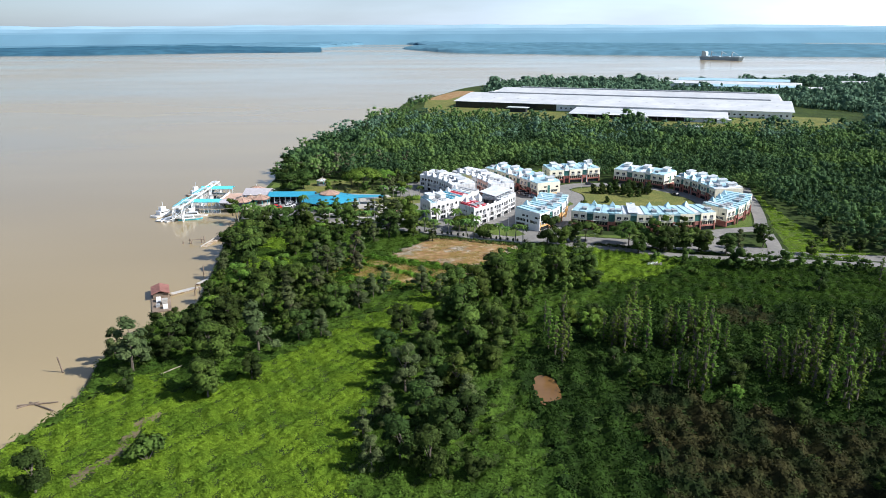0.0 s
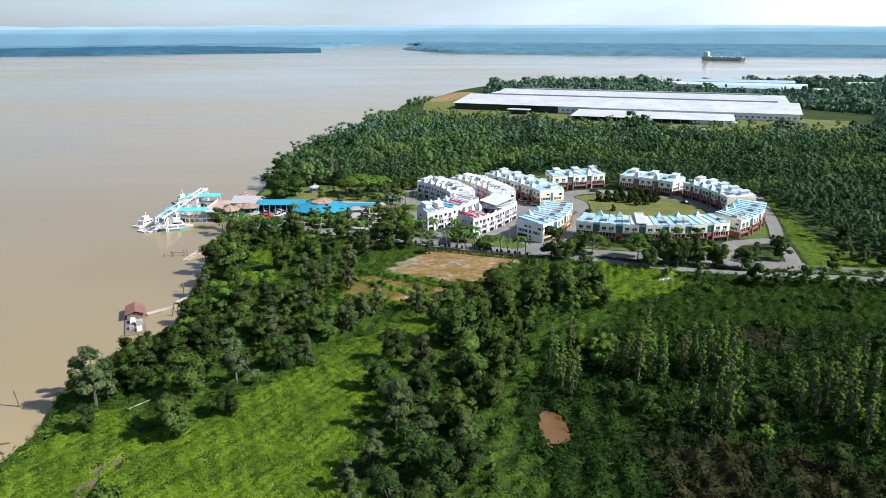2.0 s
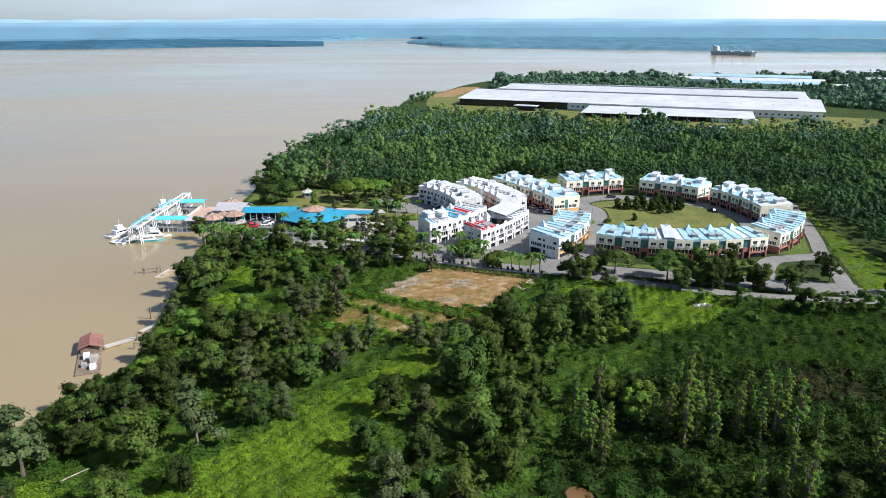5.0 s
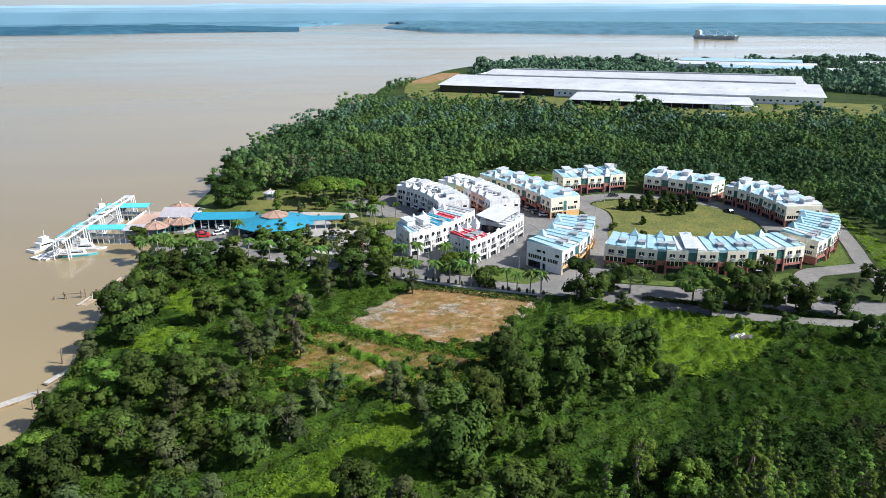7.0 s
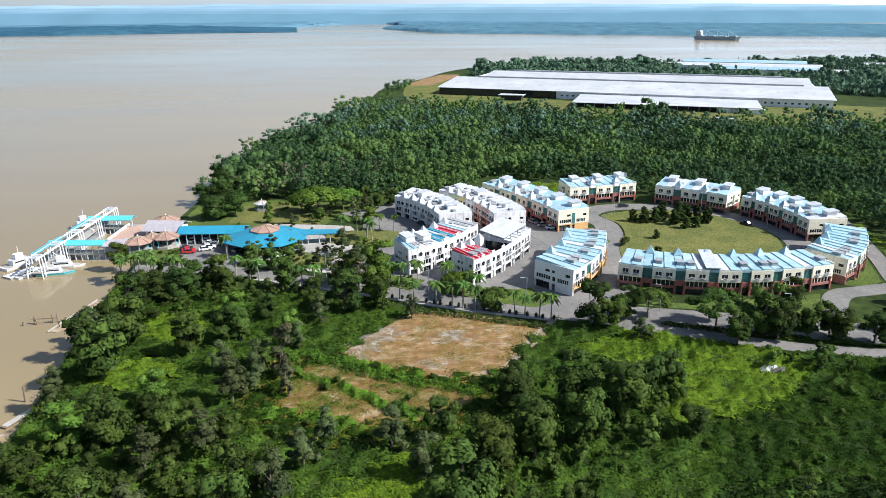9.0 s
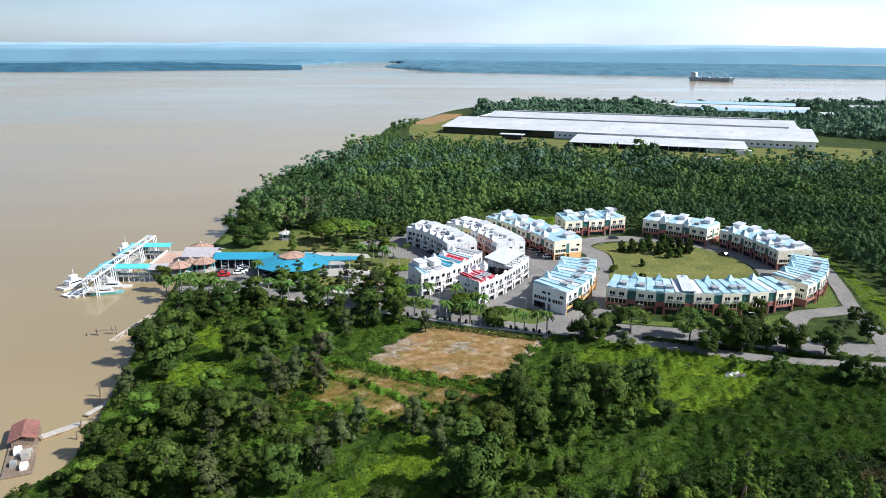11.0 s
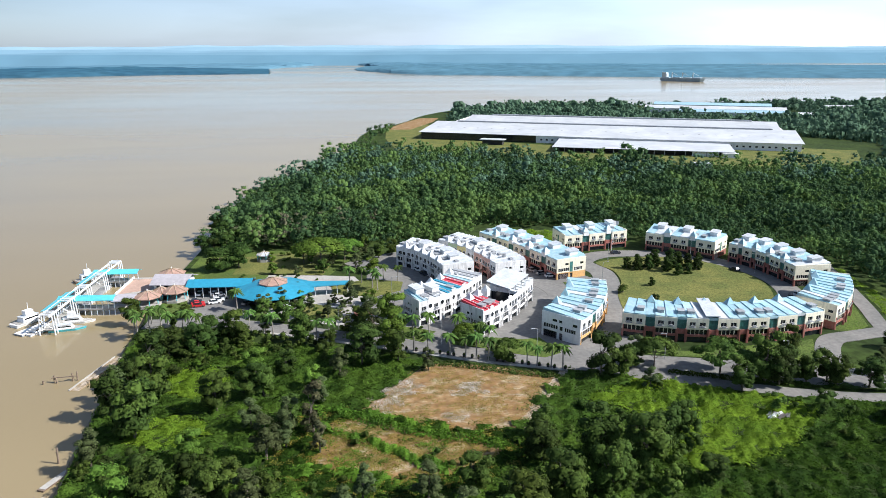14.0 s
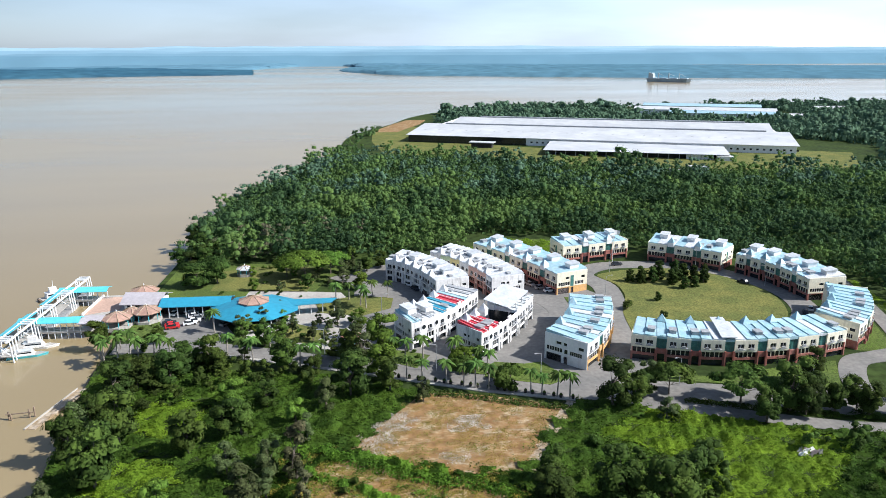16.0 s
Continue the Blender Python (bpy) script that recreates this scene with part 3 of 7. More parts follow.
strip("dirt_path", [(-69.6, 121.6), (-68.9, 126.6), (-66.2, 129.9), (-64.8, 135.1), (-64.9, 143.5), (-62.5, 149.3)], 2.5, 0.06, M_MUD, "narrow muddy path through the meadow", "path", 0.1, 10, wobble=0.8)
DIRT = [(-70.5, 121.6), (-69.8, 126.6), (-67.1, 129.9), (-65.7, 135.1), (-65.8, 143.5), (-63.4, 149.3), (-61.6, 148.8), (-64.0, 143), (-63.9, 134.6), (-65.3, 129.4), (-68.0, 126.1), (-68.7, 121.1)]
blotch("bare_ground", [(-29, 256), (-21, 258), (-12, 253), (4, 246), (10, 242), (2, 235), (-10, 232.2), (-22, 232.2), (-31, 241)], 0.045, M_EARTH, "brown earth with dry grass in the clearing", "ground")
strip("track", [(15, 251), (20, 260), (24.5, 268), (31, 279)], 2.4, 0.085, M_SAND, "pale sandy track beside the field", "track", 0.1, 14, wobble=0.9)
slab("park_ground", [(-92, 366), (-40, 360), (-28, 398), (-60, 405), (-92, 402)], -0.1, 0.03, M_GRASS_BRIGHT, "rough grass in the waterfront park", "grass")
slab("bare_ground", [(-22, 880), (6, 880), (34, 960), (44, 1010), (20, 1010), (2, 960)], -0.1, 0.06, M_EARTH, "bare brown ground at the point", "ground")
slab("car_park", [(-86, 352), (-68, 352), (-58, 330), (-62, 318), (-78, 322)], -0.1, 0.09, M_ROAD, "grey asphalt car park", "car park")

# ---- warehouse ----


def sheet(g, x0, x1, y0, z0, y1, z1, thick=0.18):
    """A sloping roof sheet from the line y0, z0 to the line y1, z1."""
    return g.hexa([(x0, y0, z0 - thick), (x1, y0, z0 - thick), (x1, y1, z1 - thick), (x0, y1, z1 - thick)], [(x0, y0, z0), (x1, y0, z0), (x1, y1, z1), (x0, y1, z1)])


hall = thing("warehouse", 14, 797, 0, -21.6, "very long warehouse with low white metal roofs", "warehouse")
# Solid dark box; the shade of the open bays is its colour.
part("wall", Geo().box(0, 110, 0.4, 73, 0, 6.2), M_DARK, hall, "dark box coloured as the shade of open bays")
part("wall", Geo().box(110, 329, 0, 73, 0, 6.4), M_WHITE, hall)
part("wall", Geo().box(6, 325, 76, 150, 0, 8.5), M_WHITE, hall)
part("roof", sheet(Geo(), -2, 331, -1.5, 6.6, 56, 11.8), M_ROOF_HALL, hall)
part("roof", sheet(Geo(), -2, 331, 56, 11.8, 75, 9.0), M_ROOF_HALL, hall)
part("ridge_vent", Geo().box(20, 312, 54, 58, 11.6, 12.8), M_GREY, hall, "grey ridge ventilator")
part("roof", sheet(Geo(), 18, 322, 74, 8.8, 118, 13.4), M_ROOF_HALL, hall)
part("roof", sheet(Geo(), 18, 322, 118, 13.4, 152, 9.0), M_ROOF_HALL, hall)
part("ridge_vent", Geo().box(40, 300, 116, 120, 13.2, 14.4), M_GREY, hall, "grey ridge ventilator")
for i in range(44):
    x = 114 + i * 5.0
    part("window", Geo().box(x, x + 1.8, -0.08, 0.1, 2.2, 3.6), M_DARK, hall)
for i in range(24):
    part("roof_light", Geo().hexa([(x0, 24, 8.7) for x0 in (8 + i * 13.4, 9.6 + i * 13.4)] + [(9.6 + i * 13.4, 26, 8.7), (8 + i * 13.4, 26, 8.7)],
                                  [(x0, 24, 8.95) for x0 in (8 + i * 13.4, 9.6 + i * 13.4)] + [(9.6 + i * 13.4, 26, 9.15), (8 + i * 13.4, 26, 9.15)]), M_GREY, hall)
shed = thing("loading_shed", 120, 696, 0, -19.3, "long open-fronted loading shed with white roof", "shed")
part("roof", sheet(Geo(), -2, 140, -2, 4.2, 52, 4.9), M_ROOF_HALL, shed)
# Solid black block just behind the posts stands for the shade under the roof.
part("back_wall", Geo().box(0, 138, 5, 50, 0, 3.9), M_BLACK, shed, "black block painting the shaded interior")
for i in range(18):
    part("post", Geo().box(i * 7.9, i * 7.9 + 0.5, 0, 0.5, 0, 4.1), M_GREY, shed)
part("door", Geo().box(108, 128, 0.6, 1.2, 0, 3.4), M_STEEL, shed, "pale roller doors")
part("annexe", Geo().box(130, 142, -4, 8, 0, 3.5), M_WHITE, shed)
part("gatepost", Geo().box(68, 71, -7, -4, 0, 4.0), M_WHITE, shed)
kiosk = thing("guard_house", 64, 748, 0, -21.6, "small white open-sided guard house", "hut")
part("roof", Geo().box(0, 22, 0, 10, 4.2, 4.8), M_ROOF_HALL, kiosk)
# Black box gives the shade under the open-sided roof by colour.
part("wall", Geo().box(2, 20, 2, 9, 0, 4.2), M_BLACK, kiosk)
for x, y, w, d, h in ((196, 598, 14, 6, 4), (172, 606, 22, 3, 1.5), (138, 640, 10, 2, 1.2)):
    o = thing("storage_building", x, y, 0, -18, "low white flat-roofed store building", "building")
    part("wall", Geo().box(0, w, 0, d, 0, h), M_WHITE, o)
    part("roof", Geo().box(-0.4, w + 0.4, -0.4, d + 0.4, h, h + 0.4), M_ROOF_HALL, o)
for x, y, turn, l, d, h, m in ((318, 1050, -24, 170, 40, 9, M_ROOF_HALL), (352, 1110, -24, 150, 36, 9, M_ROOF_BLUE), (345, 1000, -24, 120, 26, 8, M_ROOF_BLUE), (430, 960, -24, 60, 20, 7, M_ROOF_HALL), (560, 1040, -10, 40, 14, 8, M_ROOF_HALL), (640, 900, -10, 24, 14, 7, M_ROOF_HALL)):
    o = thing("factory_shed", x, y, 0, turn, "distant pale-roofed factory shed among trees", "shed")
    part("wall", Geo().box(0, l, 1, d - 1, 0, h - 1.5), M_WHITE, o)
    g = Geo()
    sheet(g, -1, l + 1, 0, h - 1.5, d / 2, h + 1)
    part("roof", g, m, o)
    part("roof", sheet(Geo(), -1, l + 1, d / 2, h + 1, d, h - 1.5), m, o)

# ---- shop rows ----
M_GREEN_PALE = material("pale_green_paint", (0.55, 0.66, 0.42), 0.8, 0, 0.08, 1.5, 0, spec=0.3)
M_YELLOW = material("pale_yellow_paint", (0.74, 0.64, 0.30), 0.8, 0, 0.08, 1.5, 0, spec=0.3)
M_PINK = material("dusty_pink_paint", (0.56, 0.36, 0.30), 0.8, 0, 0.12, 1.5, 0, spec=0.3)
ROWS = []


class Row:
    """A curved terrace: a front line bent through three points and a depth to its left."""

    def __init__(self, name, a, b, c, depth, label, group="shop rows"):
        self.a, self.b, self.c = Vector(a), Vector(b) * 2 - (Vector(a) + Vector(c)) / 2, Vector(c)
        self.depth = depth
        self.t = thing(name, self.a.x, self.a.y, 0, 0, label, "shophouses", group)
        pts = [self.front(i / 60) for i in range(61)]
        self.length = sum((q - p).length for p, q in zip(pts, pts[1:]))
        ROWS.append([self.front(i / 12) for i in range(13)] + [self.back(i / 12) for i in range(12, -1, -1)])

    def front(self, u):
        return self.a * (1 - u) ** 2 + self.b * 2 * u * (1 - u) + self.c * u * u

    def back(self, u):
        d = ((self.b - self.a) * (1 - u) + (self.c - self.b) * u).normalized()
        return self.front(u) + Vector((-d.y, d.x)) * self.depth

    def bay_frame(self, u0, u1, rear=False):
        """The local frame of a bay: x along the facade, y inwards, and the width."""
        p, q = (self.back(u1), self.back(u0)) if rear else (self.front(u0), self.front(u1))
        d = q - p
        return self.local(p, d), d.length

    def end_frame(self, far):
        p, q = (self.front(1), self.back(1)) if far else (self.back(0), self.front(0))
        return self.local(p, q - p), (q - p).length

    def local(self, p, d):
        m = Matrix.Translation((p.x - self.a.x, p.y - self.a.y, 0)) @ Matrix.Rotation(math.atan2(d.y, d.x), 4, "Z")
        return m

    def block(self, u0, u1, z0, z1, inset, bi=None):
        """A wedge of the building between two cuts, set back from both facades."""
        k = inset / self.depth
        bi = k if bi is None else bi / self.depth
        f0, f1, b0, b1 = self.front(u0), self.front(u1), self.back(u0), self.back(u1)
        q = [f0.lerp(b0, k), f1.lerp(b1, k), b1.lerp(f1, bi), b0.lerp(f0, bi)]
        q = [(p.x - self.a.x, p.y - self.a.y) for p in q]
        return Geo().prism(q, z0, z1)


def panel(w, z0, z1, holes, thick=0.35):
    """A wall face with openings right through it, as one joined shell; local x along it, y = 0 is its outside."""
    xs = sorted({0.0, w, *[h[0] for h in holes], *[h[1] for h in holes]})
    zs = sorted({z0, z1, *[h[2] for h in holes], *[h[3] for h in holes]})
    nx, nz = len(xs), len(zs)

    def solid(i, j):
        if not (0 <= i < nx - 1 and 0 <= j < nz - 1):
            return False
        x, z = (xs[i] + xs[i + 1]) / 2, (zs[j] + zs[j + 1]) / 2
        return not any(h[0] < x < h[1] and h[2] < z < h[3] for h in holes)
    g = Geo()
    g.v = [(x, y, z) for y in (0.0, thick) for z in zs for x in xs]
    at = lambda i, j, k: k * nx * nz + j * nx + i
    for i in range(nx - 1):
        for j in range(nz - 1):
            if solid(i, j):
                g.f.append((at(i, j, 0), at(i + 1, j, 0), at(i + 1, j + 1, 0), at(i, j + 1, 0)))
                g.f.append((at(i, j, 1), at(i, j + 1, 1), at(i + 1, j + 1, 1), at(i + 1, j, 1)))
                for di, dj, a, b in ((-1, 0, (i, j + 1), (i, j)), (1, 0, (i + 1, j), (i + 1, j + 1)), (0, -1, (i, j), (i + 1, j)), (0, 1, (i + 1, j + 1), (i, j + 1))):
                    if not solid(i + di, j + dj):
                        g.f.append((at(*a, 0), at(*a, 1), at(*b, 1), at(*b, 0)))
    return g


MESHES = {}


def shared(key, make, mat):
    if key not in MESHES:
        MESHES[key] = make().mesh(key.split("|")[0], mat)
    return MESHES[key]


def window_at(row, m, x, z, w, h, ledge=True, mat=None):
    """A recessed window: dark pane, white frame with a mullion, and a ledge for an air conditioner."""
    key = f"{w:.1f}_{h:.1f}"
    at = m @ Matrix.Translation((x, 0, z))
    def frame_geo():
        g = Geo()
        for x0, x1, z0, z1 in ((0, 0.08, 0, h), (w - 0.08, w, 0, h), (0.08, w - 0.08, 0, 0.08), (0.08, w - 0.08, h - 0.08, h), (w / 2 - 0.04, w / 2 + 0.04, 0.08, h - 0.08)):
            g.box(x0, x1, 0.16, 0.24, z0, z1)
        return g
    f = part("window", shared("window|" + key, frame_geo, mat or M_WHITE), None, row.t, at=at)
    part("pane", shared("pane|" + key, lambda: Geo().box(0.06, w - 0.06, 0.19, 0.22, 0.06, h - 0.06), M_DARK), None, f)
    if ledge:
        part("sill", shared("sill|" + key, lambda: Geo().box(-0.1, w + 0.1, -0.45, -0.003, -0.25, -0.1).box(w * 0.2, w * 0.75, -0.4, -0.05, -0.1, 0.35), M_GREY), None, f, "grey ledge with air conditioner")


def cream_bay(row, u0, u1, rear, wall, base, eave=7.3, dark_base=None):
    m, w = row.bay_frame(u0, u1, rear)
    hw = 1.75
    holes = []
    for c in ((0.27, 0.73) if w > 4.5 else (0.5,)):
        holes.append((w * c - hw / 2, w * c + hw / 2, 4.85, 6.15))
    part("wall", panel(w, 3.9, eave, holes), wall, row.t, at=m)
    for h in holes:
        window_at(row, m, h[0], h[2], h[1] - h[0], h[3] - h[2])
    n = max(2, int(w / 1.1))
    for i in range(n + 1):
        x = 0.12 + (w - 0.24) * i / n
        part("mullion", shared("mullion|" + wall.name, lambda: Geo().box(-0.07, 0.07, 0.1, 0.3, 2.4, 3.9), wall), None, row.t, at=m @ Matrix.Translation((x, 0, 0)))
    part("spandrel", Geo().box(0, w, 0.02, 0.35, 1.7, 2.4), base, row.t, at=m)
    part("plinth", Geo().box(0, w, 0.75, 1.1, 0, 1.7), dark_base or M_GREYP, row.t, at=m)
    for x in (0.15, w - 0.15):
        part("column", shared("column|a" + base.name, lambda: Geo().box(-0.15, 0.15, -0.12, 0.3, 0, 3.9), base), None, row.t, at=m @ Matrix.Translation((x, 0, 0)))


def teal_bay(row, u0, u1, rear, base, eave=7.3, pyramid=False):
    m, w = row.bay_frame(u0, u1, rear)
    g = Geo().box(0, w, 0.45, 0.6, 3.9, eave + 0.3)
    part("glazing", g, M_TEAL, row.t, "teal glazed stair bay", at=m)
    g = Geo()
    for i in range(4):
        x = w * i / 3
        g.box(max(0, x - 0.05), min(w, x + 0.05), 0.36, 0.45, 3.9, eave + 0.3)
    for z in (5.0, 6.2, eave + 0.2):
        g.box(0, w, 0.36, 0.44, z, z + 0.08)
    part("glazing_grid", g, M_TEAL, row.t, at=m)
    part("spandrel", Geo().box(0, w, 0.1, 0.5, 2.5, 3.9), base, row.t, at=m)
    for x in (0.2, w - 0.2):
        part("column", shared("column|b" + base.name, lambda: Geo().box(-0.18, 0.18, -0.3, 0.15, 0, 4.2), base), None, row.t, at=m @ Matrix.Translation((x, 0, 0)))
    if pyramid:
        pyramid_at(row, m, w / 2, 1.0)


def porthole_bay(row, u0, u1, rear, wall, eave, pyramid):
    """A white stair bay with a round window above a dark doorway."""
    m, w = row.bay_frame(u0, u1, rear)
    part("wall", panel(w, 0, eave + 0.7, [(0.5, w - 0.5, 0, 2.3), (0.6, w - 0.6, 2.9, 3.9)]), wall, row.t, at=m)
    ring = part("porthole", shared("porthole|r", lambda: Geo().rod((0, -0.12, 0), (0, 0.0, 0), 0.85, 0.85, 14), M_WHITE), None, row.t, "round window", at=m @ Matrix.Translation((w / 2, 0, eave - 1.9)))
    part("pane", shared("pane|r", lambda: Geo().rod((0, -0.14, 0), (0, -0.1, 0), 0.68, 0.68, 14), M_DARK), None, ring)
    if pyramid:
        pyramid_at(row, m, w / 2, 1.0, 1.6, M_ROOF_WHITE, eave + 0.3)


def pyramid_at(row, m, x, y, r=1.8, mat=None, z=8.2):
    part("turret", shared("turret|p%.1f" % r, lambda: Geo().box(-r * 0.62, r * 0.62, -r * 0.62, r * 0.62, -1.5, 0.25), M_WHITE), None, row.t, at=m @ Matrix.Translation((x, y, z)))
    part("turret_roof", shared("turret_roof|%s%.1f" % ((mat or M_ROOF_BLUE).name, r), lambda: Geo().cone(0, 0, 0.253, 2.25, r), mat or M_ROOF_BLUE), None, row.t, at=m @ Matrix.Translation((x, y, z)))


def shop_row(row, bays, wall, base, rear_seen, pyramids, roofs, eave=7.3, rng_seed=1, order=None, parapet=None, portholes=False):
    """Fills a row: cream bays of shops with teal stair bays between, sawtooth sheet roofs, turrets, tanks."""
    rng = random.Random(rng_seed)
    total = bays * 7.0 + (bays - 1) * 3.0
    cuts, u = [], 0.0
    for i in range(bays):
        cuts.append((u, u + 7.0 / total, False))
        u += 7.0 / total
        if i < bays - 1:
            cuts.append((u, u + 3.0 / total, True))
            u += 3.0 / total
    unit = 0
    walls = wall if isinstance(wall, list) else [wall]
    for k, (u0, u1, stair) in enumerate(cuts):
        wall = walls[k // 2 % len(walls)]
        part("core", row.block(u0, u1, 0, 3.2 if order and M_BLACK in order[unit:unit + 1] else eave - 0.55, 0.62), M_DARK, row.t)
        for rear in (False, True):
            if rear != rear_seen:
                m, w = row.bay_frame(u0, u1, rear)
                part("wall", panel(w, 0, eave, [(w * 0.2, w * 0.8, 1.0, 2.6)] if not stair else []), wall, row.t, at=m)
                if stair and pyramids == rear:
                    pyramid_at(row, m, w / 2, 1.0, 1.7, M_ROOF_WHITE if portholes else M_ROOF_BLUE, eave + 0.9)
            elif stair and portholes:
                porthole_bay(row, u0, u1, rear, wall, eave, pyramids == rear)
            elif stair:
                teal_bay(row, u0, u1, rear, base, eave, pyramids == rear)
            else:
                cream_bay(row, u0, u1, rear, wall, base, eave, M_BLACK if portholes else None)
        # roof: one sheet per shop, tilted along the row
        n = 1 if stair else 2
        for j in range(n):
            v0, v1 = u0 + (u1 - u0) * j / n, u0 + (u1 - u0) * (j + 1) / n
            f0, f1, b0, b1 = row.front(v0), row.front(v1), row.back(v0), row.back(v1)
            rise = 0.28 if not stair else 0.15
            zf, zb = eave + 0.15, eave + 1.1
            if rear_seen:
                zf, zb = zb, zf
            q = [(p.x - row.a.x, p.y - row.a.y) for p in (f0.lerp(b0, 0.015), f1.lerp(b1, 0.015), b1.lerp(f1, 0.015), b0.lerp(f0, 0.015))]
            z = [zf + rise, zf, zb, zb + rise]
            low = [(x, y, eave - 0.5) for x, y in q]
            mat = roofs[rng.randrange(len(roofs))]
            if order:
                mat = order[unit % len(order)]
            unit += 1
            if mat is M_BLACK:
                continue
            part("roof", Geo().hexa(low, [(x, y, h) for (x, y), h in zip(q, z)]), mat, row.t)
            if not portholes and not pyramids and not stair and j == 1:
                c = f0.lerp(f1, 0.2).lerp(b0.lerp(b1, 0.2), 0.66)
                m = row.local(c, f1 - f0)
                room = part("roof_room", shared("roof_room|%.1f" % eave, lambda: Geo().box(-1.5, 1.5, -1.8, 1.8, eave, eave + 2.3), M_WHITE), None, row.t, "white stair head", at=m)
                part("roof_room_lid", shared("roof_room_lid|%.1f" % eave, lambda: Geo().hexa([(-1.8, -2.1, eave + 2.3), (1.8, -2.1, eave + 2.3), (1.8, 2.1, eave + 2.3), (-1.8, 2.1, eave + 2.3)], [(-1.8, -2.1, eave + 2.4), (1.8, -2.1, eave + 2.4), (1.8, 2.1, eave + 2.9), (-1.8, 2.1, eave + 2.9)]), M_ROOF_WHITE), None, room)
            elif rng.random() < 0.4:
                c = f0.lerp(f1, 0.5).lerp(b0.lerp(b1, 0.5), 0.3 if rear_seen is False else 0.72)
                m = row.local(c, f1 - f0)
                part("roof_vent", shared("roof_vent|a", lambda: Geo().box(-0.9, 0.9, -1.1, 1.1, eave, eave + 1.3).box(-1.05, 1.05, -1.3, 1.3, eave + 1.3, eave + 1.42), M_GREY), None, row.t, "grey louvred roof box", at=m)
    if portholes:
        for k in range(bays * 2 - 1):
            u = (k + 0.6) / (bays * 2 - 1)
            if order and M_BLACK in order[int(u * len(order)):int(u * len(order)) + 1]:
                continue
            c = row.front(u).lerp(row.back(u), rng.uniform(0.35, 0.7))
            m = row.local(c, row.front(min(1, u + 0.02)) - row.front(u - 0.02))
            kind = rng.randrange(3) if k % 2 else 2
            if order and order[int(u * len(order))] is not M_ROOF_WHITE:
                continue
            if kind == 0:
                room = part("roof_room", shared("roof_room|%.1f" % eave, lambda: Geo().box(-1.5, 1.5, -1.8, 1.8, eave, eave + 2.3), M_WHITE), None, row.t, at=m)
                part("roof_room_lid", shared("roof_room_lid|%.1f" % eave, lambda: Geo().hexa([(-1.8, -2.1, eave + 2.3), (1.8, -2.1, eave + 2.3), (1.8, 2.1, eave + 2.3), (-1.8, 2.1, eave + 2.3)], [(-1.8, -2.1, eave + 2.4), (1.8, -2.1, eave + 2.4), (1.8, 2.1, eave + 2.9), (-1.8, 2.1, eave + 2.9)]), M_ROOF_WHITE), None, room)
            elif kind == 1:
                part("water_tank", shared("water_tank|%.1f" % eave, lambda: Geo().rod((0, 0, eave + 0.4), (0, 0, eave + 2.0), 0.8, 0.75, 12), M_GREY), None, row.t, "round grey water tank", at=m)
            else:
                part("skylight", shared("skylight|%.1f" % eave, lambda: Geo().box(-0.9, 0.9, -0.6, 0.6, eave, eave + 1.3), M_GREY), None, row.t, at=m)
        for k in range(1, bays * 2 - 1):
            u = k / (bays * 2 - 1)
            if order and M_BLACK in order[int(u * len(order)) - 1:int(u * len(order)) + 1]:
                continue
            f, b = row.front(u), row.back(u)
            m = row.local(f, b - f)
            part("party_wall", Geo().hexa([(0.1, -0.12, eave - 0.6), (row.depth - 0.1, -0.12, eave - 0.6), (row.depth - 0.1, 0.12, eave - 0.6), (0.1, 0.12, eave - 0.6)], [(0.1, -0.12, eave + 0.45), (row.depth - 0.1, -0.12, eave + 1.4), (row.depth - 0.1, 0.12, eave + 1.4), (0.1, 0.12, eave + 0.45)]), walls[0], row.t, at=m)
    for far in (False, True):
        m, w = row.end_frame(far)
        holes = [(w * a, w * b, c, d) for a, b, c, d in ((0.28, 0.40, 5.2, 6.0), (0.45, 0.53, 5.2, 6.0), (0.80, 0.92, 5.0, 5.9), (0.05, 0.42, 3.0, 4.2), (0.47, 0.55, 2.9, 4.2), (0.60, 0.88, 2.9, 4.1))]
        part("end_wall", panel(w, 2.5, eave + 0.5, holes), walls[0], row.t, at=m @ Matrix.Translation((0, -0.3, 0)))
        part("end_base", panel(w, 0, 2.5, [(w * 0.04, w * 0.40, 0.0, 2.2), (w * 0.46, w * 0.55, 0.0, 2.1)], 0.5), parapet or base, row.t, at=m @ Matrix.Translation((0, -0.25, 0)))
        part("shop_front", Geo().box(w * 0.03, w * 0.57, 0.0, 0.1, 0.05, 2.3), M_GREYP, row.t, "dull grey shop front", at=m)
        for i in range(5):
            for x0, x1 in ((0.05, 0.42), (0.60, 0.88)):
                x = w * (x0 + (x1 - x0) * (i + 1) / 6)
                part("mullion", shared("mullion|end", lambda: Geo().box(-0.05, 0.05, -0.22, -0.12, 2.95, 4.15), M_WHITE), None, row.t, at=m @ Matrix.Translation((x, 0, 0)))
        part("end_glass", Geo().box(0.3, w - 0.3, -0.1, -0.05, 2.6, 6.6), M_DARK, row.t, at=m)
        if parapet is not M_WHITE:
            part("end_stair", Geo().box(w * 0.44, w * 0.54, -0.35, -0.303, 2.6, 6.4), M_TEAL, row.t, "teal glazed strip", at=m)


